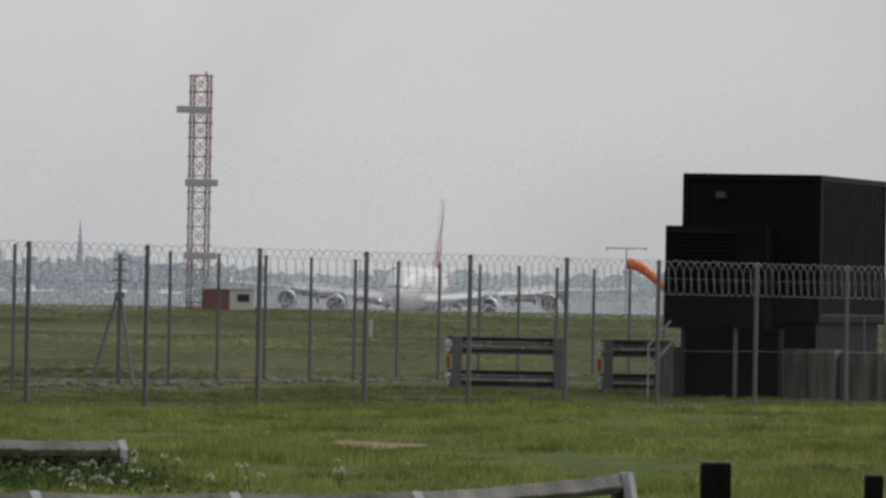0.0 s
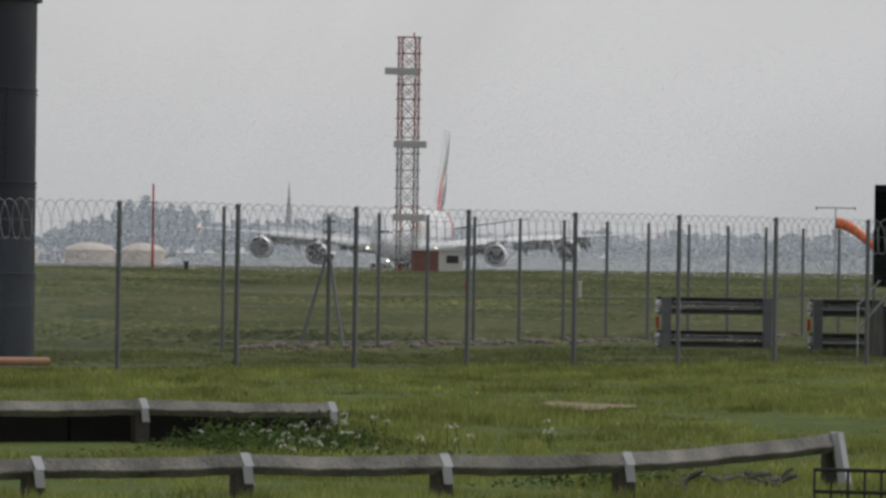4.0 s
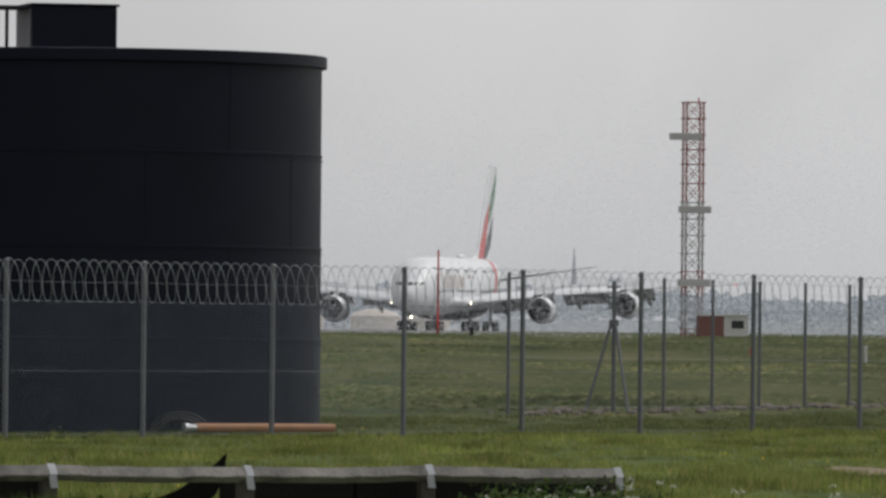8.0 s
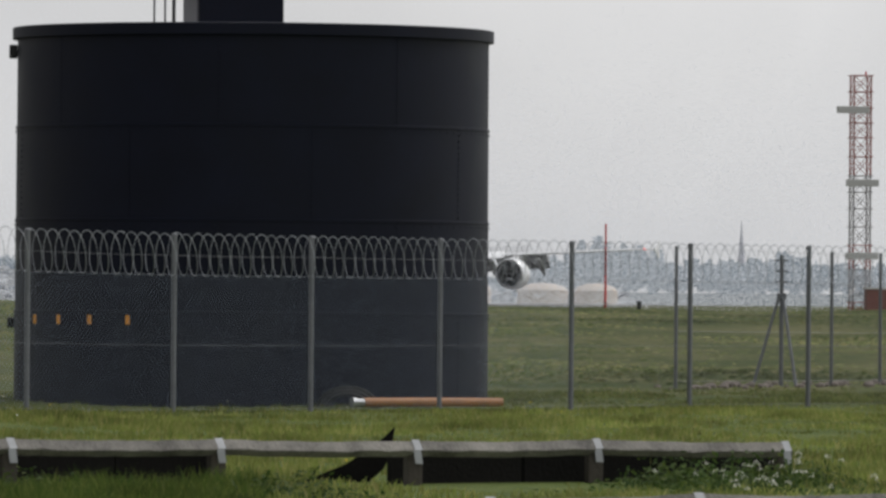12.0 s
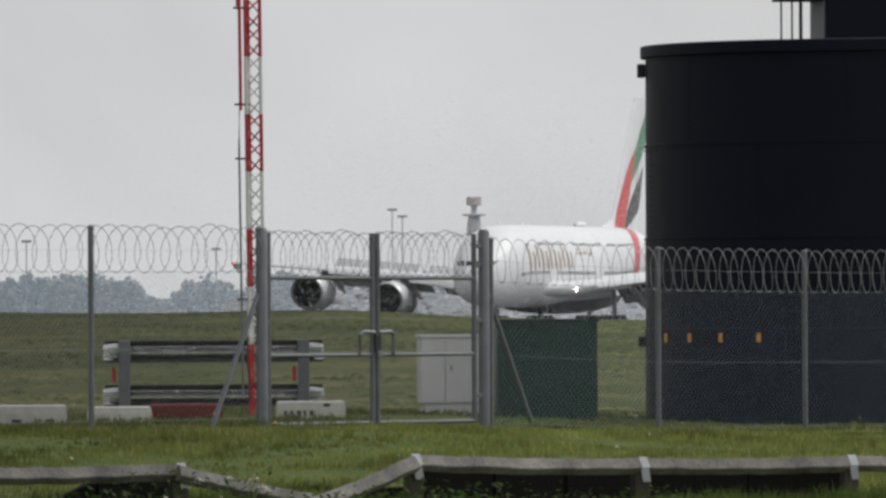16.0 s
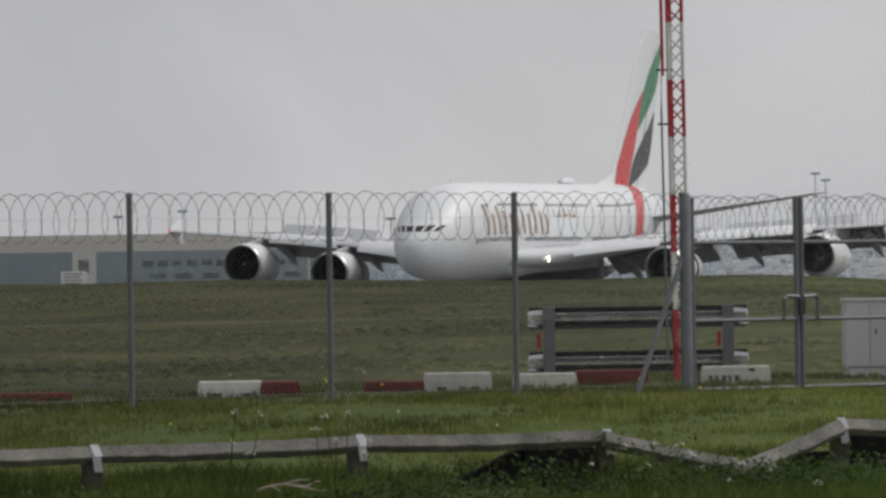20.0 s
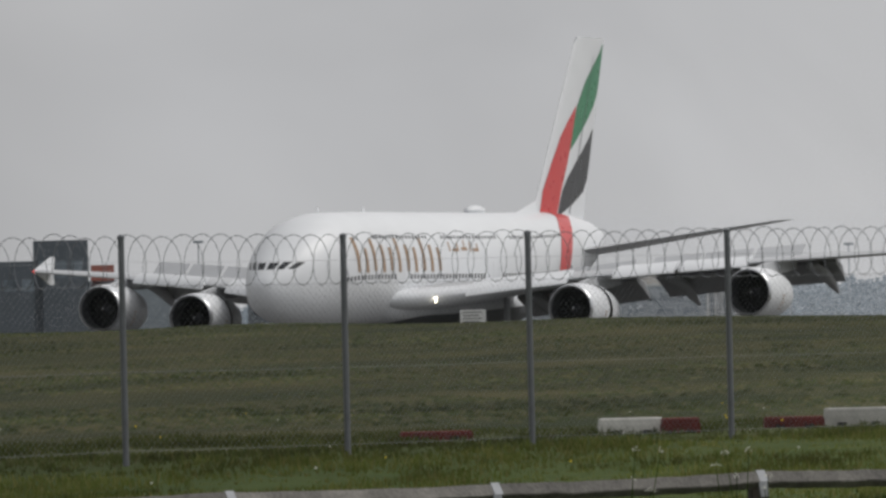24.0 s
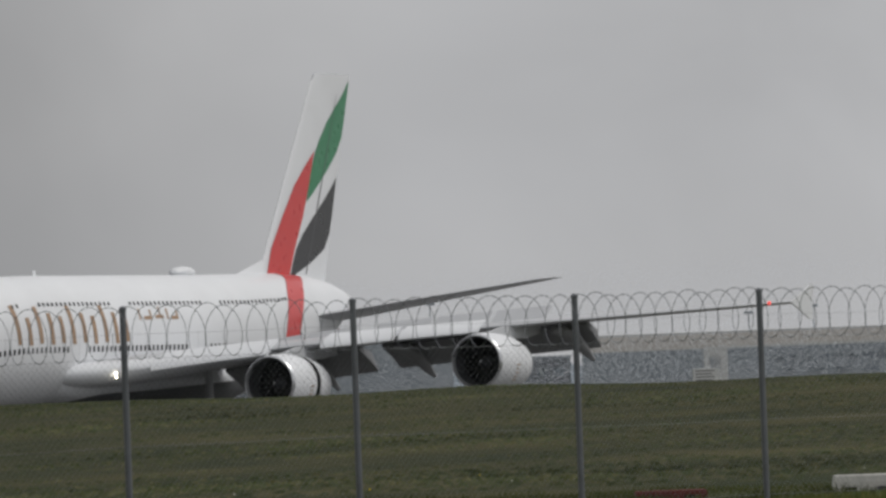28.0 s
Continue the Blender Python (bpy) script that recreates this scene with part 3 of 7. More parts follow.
        def mid(a):
            return lerp_table([(0, 58.4), (25, 57.6), (50, 55.4), (75, 53.9), (95, 53.0), (118, 51.9)], abs(a))[0]
        skin_patch(bm, lambda a: mid(a) - 1.4 + abs(a) * 0.003, lambda a: mid(a) + 1.9 - abs(a) * 0.003, side * 8, side * 116, 4, 24, 0.03)
        part("red_band", bm, RED_PAINT, root, "red livery band")
        # cabin windows of both decks
        for x in np.arange(9.5, 55, 0.62):
            if any(abs(x - d) < 1.3 for d in (8, 20.5, 38, 52.5)):
                continue
            bm = bmesh.new()
            skin_patch(bm, lambda a, x=x: x, lambda a, x=x: x + 0.27, side * 94.8, side * 99.2, 1, 1, 0.02)
            part("cabin_window", bm, DARK_GLASS, root)
        for x in np.arange(12, 53, 0.62):
            if any(abs(x - d) < 1.2 for d in (14, 27, 41)):
                continue
            bm = bmesh.new()
            skin_patch(bm, lambda a, x=x: x, lambda a, x=x: x + 0.26, side * 58.4, side * 62.2, 1, 1, 0.02)
            part("cabin_window", bm, DARK_GLASS, root)
        # cockpit panes, wrapped round the nose
        for a0, a1, z0, z1 in ((3, 24, 6.22, 6.70), (30, 43, 6.22, 6.74), (49, 58, 6.24, 6.72)):
            bm = bmesh.new()
            rows = []
            for i in range(5):
                a = a0 + (a1 - a0) * i / 4
                rows.append([fuse_point(skin_x(a, z0 + (z1 - z0) * j / 3), side * a, 0.02) for j in range(4)])
            loft(bm, rows, False, False)
            part("cockpit_pane", bm, DARK_GLASS, root, "dark cockpit window")
        # doors, as fine outlines
        for x in (9.2, 20.5, 38.0, 51.5):
            for x0, x1, a0, a1 in ((x, x + 0.05, 86, 114), (x + 1.1, x + 1.15, 86, 114)):
                bm = bmesh.new()
                skin_patch(bm, lambda a, q=x0: q, lambda a, q=x1: q, side * a0, side * a1, 1, 4, 0.02)
                part("door_seam", bm, GREY_PAINT, root, "grey door seam")
        # wing
        bm = bmesh.new()
        loft(bm, [foil(le, te, z, th * 0.5, -side * y, 12) for y, le, te, z, th in WING])
        part("wing", bm, GREY_PAINT, root, "pale grey swept wing", True)
        # drooped flaps behind the wing, in three lengths
        for y0, y1 in ((5.2, 14.0), (15.4, 21.0), (21.8, 27.5)):
            bm = bmesh.new()
            rings = []
            for y in (y0, (y0 + y1) / 2, y1):
                le, te, z, th = wing_at(y)
                c = 3.0 - 0.05 * y
                rings.append([Vector((te - 0.7 - 25, -side * y, z + 0.10)), Vector((te - 25 + c * 0.5, -side * y, z - 0.45)), Vector((te - 25 + c * 0.95, -side * y, z - 1.65)), Vector((te - 25 + c * 0.38, -side * y, z - 0.95)), Vector((te - 0.8 - 25, -side * y, z - 0.22))])
            loft(bm, rings)
            part("flap", bm, FLAP_PAINT, root, "lowered grey flap", True)
        # slats drooped from the leading edge
        for y0, y1 in ((7.4, 13.4), (16.2, 20.0), (20.3, 24.4)):
            bm = bmesh.new()
            rings = []
            for y in (y0, (y0 + y1) / 2, y1):
                le, te, z, th = wing_at(y)
                c = 0.08 * (te - le) + 0.35
                rings.append([Vector((le - 25 + c * 0.95, -side * y, z + c * 0.48)), Vector((le - 25 + c * 0.2, -side * y, z + c * 0.26)), Vector((le - 25 - c * 0.38, -side * y, z - c * 0.06)), Vector((le - 25 - c * 0.46, -side * y, z - c * 0.22)), Vector((le - 25 - c * 0.34, -side * y, z - c * 0.28)), Vector((le - 25 + c * 0.1, -side * y, z - c * 0.02)), Vector((le - 25 + c * 0.9, -side * y, z + c * 0.38))])
            loft(bm, rings)
            part("slat", bm, WHITE_PAINT, root, "pale drooped slat", True)
        # raised ground spoilers
        for y0, y1 in ((7.5, 11.0), (11.3, 14.5), (15.8, 19.0), (19.3, 22.5), (22.8, 26.0)):
            bm = bmesh.new()
            rings = []
            for y in (y0, y1):
                le, te, z, th = wing_at(y)
                h0 = te - 3.3
                rings.append([Vector((h0 - 25, -side * y, z + 0.42)), Vector((h0 + 1.35 - 25, -side * y, z + 1.25)), Vector((h0 + 1.38 - 25, -side * y, z + 1.20)), Vector((h0 + 0.05 - 25, -side * y, z + 0.34))])
            loft(bm, rings)
            part("spoiler", bm, GREY_PAINT, root, "raised grey spoiler panel")
        # flap-track fairings
        for y in (7.2, 11.2, 17.3, 21.4, 26.7):
            le, te, z, th = wing_at(y)
            bm = bmesh.new()
            pts, rad = [], []
            for f in (0, 0.1, 0.3, 0.55, 0.8, 1.0):
                pts.append((te - 4.4 + 6.9 * f - 25, -side * y, z - 0.42 - 0.45 * f - (2.6 * max(0, f - 0.42))))
                rad.append(0.03 + 0.42 * math.sin(math.pi * min(1, f * 0.9 + 0.06)) ** 0.7)
            tube(bm, pts, rad, 10)
            part("flap_track_fairing", bm, FLAP_PAINT, root, "grey flap-track fairing", True)
        # wingtip fence and its light
        bm = bmesh.new()
        rings = [[Vector((50.8 - 25, -side * 39.7, 7.05)), Vector((54.2 - 25, -side * 39.75, 8.15)), Vector((54.9 - 25, -side * 39.75, 8.15)), Vector((54.6 - 25, -side * 39.7, 7.05)), Vector((54.7 - 25, -side * 39.75, 5.95)), Vector((54.0 - 25, -side * 39.75, 5.95))]]
        rings.append([v + Vector((0, -side * 0.08, 0)) for v in rings[0]])
        loft(bm, rings)
        part("wingtip_fence", bm, WHITE_PAINT, root, "small white wingtip fence")
        bm = bmesh.new()
        bmesh.ops.create_uvsphere(bm, u_segments=10, v_segments=8, radius=0.13, matrix=Matrix.Translation((49.2 - 25, -side * 38.9, 7.0)))
        part("navigation_light", bm, RED_LIGHT, root, "navigation light")
        # tailplane
        bm = bmesh.new()
        loft(bm, [foil(le, te, z, th, -side * y, 8, 0.0) for y, le, te, z, th in ((1.2, 57.2, 67.6, 7.35, 0.05), (2.4, 58.2, 67.9, 7.5, 0.05), (9.0, 63.7, 69.9, 8.6, 0.045), (14.6, 68.4, 71.5, 9.5, 0.04), (15.25, 69.9, 71.7, 9.6, 0.03))])
        part("tailplane", bm, GREY_PAINT, root, "grey swept tailplane", True)
        # engines
        engine(root, -side * 14.9, 24.1, 3.05, True)
        engine(root, -side * 25.7, 31.9, 3.92, False)
        # wing-root landing light
        for z in (3.78, 4.02):
            bm = bmesh.new()
            bmesh.ops.create_uvsphere(bm, u_segments=10, v_segments=8, radius=0.065, matrix=Matrix.Translation((21.15 - 25, -side * 5.75, z)))
            part("landing_light", bm, LANDING_LIGHT, root, "lit landing light")
        # wing gear: four wheels, body gear: six wheels
        for gx, gy, nw in ((34.0, 6.15, 2), (37.5, 2.6, 3)):
            bm = bmesh.new()
            tube(bm, [(gx - 25, -side * gy, 0.8), (gx - 25, -side * gy, 4.0)], 0.24, 10)
            tube(bm, [(gx - 0.9 * (nw - 1) - 25, -side * gy, 0.75), (gx + 0.9 * (nw - 1) - 25, -side * gy, 0.75)], 0.18, 8)
            gear = part("main_gear", bm, GREY_PAINT, root, "grey main landing gear")
            for i in range(nw):
                for d in (-0.68, 0.68):
                    wheel(gear, gx + (i - (nw - 1) / 2) * 1.75, -side * gy + d, 0.7)
    # fin and livery
    bm = bmesh.new()
    cs = [0, 0.01, 0.04, 0.1, 0.2, 0.35, 0.5, 0.7, 0.85, 1.0]
    rings = []
    for h in (-0.06, 0.0, 0.25, 0.5, 0.75, 0.96, 1.0):
        k = 0.12 if h == 1.0 else 0.0
        rings.append([fin_point(h, max(c, k * 0.3), 1) for c in cs] + [fin_point(h, max(c, k * 0.3), -1) for c in cs[::-1][1:-1]])
    loft(bm, rings)
    fin = part("tail_fin", bm, WHITE_PAINT, root, "tall white tail fin", True)
    bm = bmesh.new()
    loft(bm, [[fuse_point(52 + 0.01, 0) + Vector((0, 0.05, -0.2)), fuse_point(52, 0) + Vector((0, -0.05, -0.2)), fuse_point(52, 0) + Vector((0, 0, 0.02))], [Vector((58.5 - 25, 0.32, 10.5)), Vector((58.5 - 25, -0.32, 10.5)), Vector((58.6 - 25, 0, 12.0))]])
    part("dorsal_fillet", bm, WHITE_PAINT, fin, "white dorsal fillet")
    for side in (1, -1):
        for nm, mt, rows in (
            ("red_wave", RED_PAINT, [(0.0, 0.08, 0.40), (0.126, 0.05, 0.40), (0.284, 0.09, 0.43), (0.44, 0.16, 0.42), (0.52, 0.25, 0.41), (0.61, 0.385, 0.39)]),
            ("green_wave", GREEN_PAINT, [(0.36, 0.44, 0.45), (0.44, 0.42, 0.60), (0.52, 0.41, 0.75), (0.61, 0.42, 0.90), (0.68, 0.47, 0.97), (0.757, 0.55, 0.985), (0.84, 0.71, 0.985), (0.915, 0.88, 0.985), (0.965, 0.96, 0.985)]),
            ("black_wave", BLACK_PAINT, [(-0.01, 0.42, 0.46), (0.06, 0.42, 0.72), (0.126, 0.43, 0.91), (0.2, 0.49, 0.97), (0.284, 0.62, 0.978), (0.36, 0.76, 0.978), (0.44, 0.90, 0.975), (0.48, 0.96, 0.972)]),
        ):
            bm = bmesh.new()
            band(bm, rows, side)
            part(nm, bm, mt, fin)
        bm = bmesh.new()
        band(bm, [(0.0, 0.655, 0.668), (0.5, 0.665, 0.678), (0.9, 0.675, 0.685)], side, 0.045)
        part("rudder_seam", bm, mat_seam, fin, "grey rudder hinge line")
    # nose gear with taxi light
    bm = bmesh.new()
    tube(bm, [(7.2 - 25, 0, 0.7), (7.0 - 25, 0, 3.2)], 0.17, 10)
    gear = part("nose_gear", bm, GREY_PAINT, root, "grey nose gear leg")
    for d in (-0.45, 0.45):
        wheel(gear, 7.2, d, 0.62, 0.62, 0.42)
    bm = bmesh.new()
    forward = Matrix.Translation((6.7 - 25, 0, 1.9))
    revolve(bm, [(0.1, 0.0001), (0.1, 0.13)], forward, 14)
    part("taxi_light", bm, LANDING_LIGHT, root, "lit taxi light on the nose gear")
    # hood added to block the taxi light from side views
    bm = bmesh.new()
    revolve(bm, [(-0.22, 0.15), (0.15, 0.15), (0.18, 0.0001)], forward, 14)
    part("taxi_light_hood", bm, GREY_PAINT, root, "grey hood added to hide the taxi light from the side")
    # crown aerials
    for x, hgt in ((13.0, 0.14), (21.5, 0.16)):
        bm = bmesh.new()
        box(bm, x - 25, x - 24.6, -0.03, 0.03, 10.35, 10.55 + hgt)
        part("aerial", bm, WHITE_PAINT, root, "small blade aerial")
    bm = bmesh.new()
    bmesh.ops.create_uvsphere(bm, u_segments=16, v_segments=8, radius=1.0, matrix=Matrix.Translation((43.5 - 25, 0, 10.6)) @ Matrix.Diagonal((1.6, 0.6, 0.38, 1)))
    part("antenna_dome", bm, WHITE_PAINT, root, "white antenna dome", True)
    return root


airliner = build_airliner()


# ---- perimeter fence: steel posts, chain link, a flat razor coil along the top ----
FENCE_A = Vector((-10.82, 107.96, 0))
FENCE_TURN = 58.0
FENCE_DIR = Vector((math.cos(radians(FENCE_TURN)), math.sin(radians(FENCE_TURN)), 0))
POST_STEPS_RIGHT = [-3.48, 0.0, 3.2, 6.34, 9.42, 12.71, 15.81, 19.04, 22.25, 25.43, 28.66, 31.79, 34.89, 38.33, 41.65, 44.9]
POST_STEPS_LEFT = [-34.3, -30.85, -27.45, -24.11, -20.72, -17.76, -14.41, -11.135, -8.03]
COIL_H, FENCE_H = 0.29, 2.4


def fence_at(s):
    p = FENCE_A + FENCE_DIR * s
    # the left run is lifted, most at its far end, to fit the camera's view
    lift = 0.05 * smooth01((-5.0 - s) / 3.0) + 0.06 * smooth01((-21.5 - s) / 4.0)
    return Vector((p.x, p.y, ground_z(p.x, p.y) + lift))


def link_bay(r, material):
    """Chain link for a bay of 1 x 1.85 m units: crossing wires, woven a little apart."""
    bm = bmesh.new()
    length, height, pitch = 3.2, 1.84, 0.085
    n = int((length + height) / pitch)
    for k in range(n):
        o = k * pitch
        for sgn, dy in ((1, 0.003), (-1, -0.003)):
            # a wire that climbs at 45 degrees, clipped to the bay
            if sgn > 0:
                a = (max(0, o - height), min(o, height))
                b = (min(o, length), max(0, o - length))
                pa, pb = Vector((a[0], dy, a[1])), Vector((b[0], dy, b[1]))
            else:
                pa, pb = Vector((length - max(0, o - height), dy, min(o, height))), Vector((length - min(o, length), dy, max(0, o - length)))
            if (pa - pb).length > 0.02:
                tube(bm, [pa, pb], r, 3, cap=False)
    me = bpy.data.meshes.new("chain_link")
    bm.to_mesh(me)
    bm.free()
    me.materials.append(material)
    return me


def coil_bay(seed, turns, flat, slant, loose, material):
    """A bay of barbed coil: a loose helix along the fence top, its barbs clipped on all round."""
    rng = random.Random(seed)
    bm = bmesh.new()
    step = 18
    wob = [rng.uniform(-1, 1) for _ in range(turns * 2 + 3)]
    pts = []
    for k in range(turns * step + 1):
        t = k * math.tau / step
        i, f = divmod(k / (step / 2), 1)
        w = wob[int(i)] * (1 - f) + wob[int(i) + 1] * f
        rr = 0.285 + 0.018 * loose * w
        pts.append(Vector((3.2 * k / (turns * step) + 0.05 * loose * w - slant * math.sin(t), flat * rr * math.cos(t), 0.02 + 0.012 * loose * w + rr * math.sin(t))))
    tube(bm, pts, 0.0036, 4)
    for k in range(0, len(pts) - 1):
        d = (pts[k + 1] - pts[k]).normalized()
        c = pts[k].lerp(pts[k + 1], 0.4)
        o = (c - Vector((c.x, 0, 0.02))).normalized()
        v = [bm.verts.new(c + q) for q in (d * 0.02 + o * 0.006, o * 0.007, d * -0.02 + o * 0.006, o * -0.007)]
        bm.faces.new(v)
    me = bpy.data.meshes.new("razor_coil")
    bm.to_mesh(me)
    bm.free()
    me.materials.append(material)
    return me


def fence_post(parent, p, height=FENCE_H, r=0.036, label=""):
    bm = bmesh.new()
    tube(bm, [(0, 0, -0.3), (0, 0, height - 0.02)], r, 12)
    tube(bm, [(0, 0, height - 0.03), (0, 0, height), (0, 0, height + 0.02)], [r * 1.18, r * 1.18, r * 0.5], 12)
    ob = part("post", bm, STEEL, parent, label, True)
    ob.location = p
    return ob


# the right run has brighter link in its first bays, darker link beyond
LINK_MESH = link_bay(0.0011, LINK)
LINK_BRIGHT_MESH = link_bay(0.0013, LINK_BRIGHT)
LINK_DARK_MESH = link_bay(0.0010, LINK_DARK)
COIL_MESHES = [coil_bay(i, 13, 0.42, 0.03, 0.4, WIRE_BRIGHT) for i in range(5)]
OPEN_COILS = [coil_bay(i + 9, 12, 0.76, 0.0, 1.0, WIRE) for i in range(5)]


def build_fence_run(steps, label, coils, link):
    root = thing("perimeter_fence", Matrix.Identity(4), label, "fence", "airfield perimeter fence")
    master = None
    for s in steps:
        p = fence_at(s)
        if master is None:
            master = fence_post(root, p)
        else:
            q = new("post", master.data)
            q.parent = root
            q.location = p
    for i, (a, b) in enumerate(zip(steps, steps[1:])):
        pa, pb = fence_at(a), fence_at(b)
        length = (pb - pa).length
        turn = math.degrees(math.atan2(pb.y - pa.y, pb.x - pa.x))
        tip = math.degrees(math.asin((pb.z - pa.z) / length))
        for nm, me, h in (("chain_link_panel", link if i < 5 or link is LINK_MESH else LINK_DARK_MESH, 0.03), ("razor_coil", coils[i % 5], FENCE_H - COIL_H)):
            ob = new(nm, me)
            ob.parent = root
            ob.matrix_local = pose(pa.x, pa.y, pa.z + h, 0, -tip, turn) @ Matrix.Diagonal((length / 3.2, 1, 1, 1))
            ob["kind"] = "stuff"
        for h in (0.06, 0.92, 1.86, 2.12):
            bm = bmesh.new()
            tube(bm, [pa + Vector((0, 0, h)), (pa + pb) / 2 + Vector((0, 0, h - 0.008)), pb + Vector((0, 0, h))], 0.0016, 4)
            part("strain_wire", bm, LINK, root)
    return root


build_fence_run(POST_STEPS_LEFT, "galvanised chain-link fence topped with a razor coil", OPEN_COILS, LINK_MESH)
build_fence_run(POST_STEPS_RIGHT, "galvanised chain-link fence with razor coil beside the black tank", COIL_MESHES, LINK_BRIGHT_MESH)


# ---- double gate between two braced posts ----
def build_gate():
    a, b = fence_at(-7.97), fence_at(-3.62)
    mid = (a + b) / 2
    root = thing("double_gate", pose(mid.x, mid.y, mid.z, 0, 0, FENCE_TURN), "closed steel double gate with razor coil over it", "gate")
    half = (b - a).length / 2
    for sx in (-1, 1):
        bm = bmesh.new()
        tube(bm, [(sx * half, 0, -0.3), (sx * half, 0, 2.42), (sx * half, 0, 2.46)], [0.075, 0.075, 0.05], 14)
        part("gate_post", bm, STEEL, root, "thick galvanised gate post", True)
        bm = bmesh.new()
        tube(bm, [(sx * (half + 0.03), 0, 1.72), (sx * (half + 0.95), 0, 0.0)], 0.032, 8)
        part("brace", bm, STEEL, root, "slanting steel brace")
        leaf_x0, leaf_x1 = (0.05, half - 0.2) if sx > 0 else (-half + 0.12, -0.05)
        bm = bmesh.new()
        tube(bm, [(leaf_x0, 0, 0.02), (leaf_x0, 0, 2.4)], 0.035, 8)
        tube(bm, [(leaf_x1, 0, 0.02), (leaf_x1, 0, 2.4)], 0.035, 8)
        for h in (0.03, 0.88, 1.84):
            tube(bm, [(leaf_x0, 0, h), (leaf_x1, 0, h)], 0.026, 8)
        leaf = part("gate_leaf", bm, STEEL, root, "steel tube gate leaf", True)
        w = leaf_x1 - leaf_x0
        for nm, me, h in (("chain_link_panel", LINK_MESH, 0.05), ("razor_coil", OPEN_COILS[2], FENCE_H - COIL_H)):
            ob = new(nm, me)
            ob.parent = leaf
            ob.matrix_local = pose(leaf_x0, 0, h) @ Matrix.Diagonal((w / 3.2, 1, 1, 1))
            ob["kind"] = "stuff"
        for h in (0.35, 1.3, 2.0, 2.25):
            bm = bmesh.new()
            box(bm, sx * half - 0.11 - (0.09 if sx > 0 else -0.09), sx * half + 0.05 - (0.05 if sx > 0 else -0.05), -0.03, 0.03, h - 0.03, h + 0.03, 0.008)
            part("hinge", bm, STEEL, root)
    bm = bmesh.new()
    box(bm, -0.06, 0.06, -0.06, 0.02, 0.92, 1.14, 0.015)
    latch = part("latch_box", bm, DARK, root, "dark latch box")
    bm = bmesh.new()
    box(bm, -0.04, 0.05, -0.09, -0.062, 0.84, 0.93, 0.01)
    part("padlock", bm, STEEL, latch, "grey padlock")
    for sx in (-1, 1):
        bm = bmesh.new()
        tube(bm, [(sx * 0.04, -0.03, 1.16), (sx * 0.27, -0.03, 1.17), (sx * 0.33, -0.03, 1.13), (sx * 0.33, -0.03, 0.88)], 0.026, 6)
        part("latch_handle", bm, STEEL, latch)
    return root


build_gate()


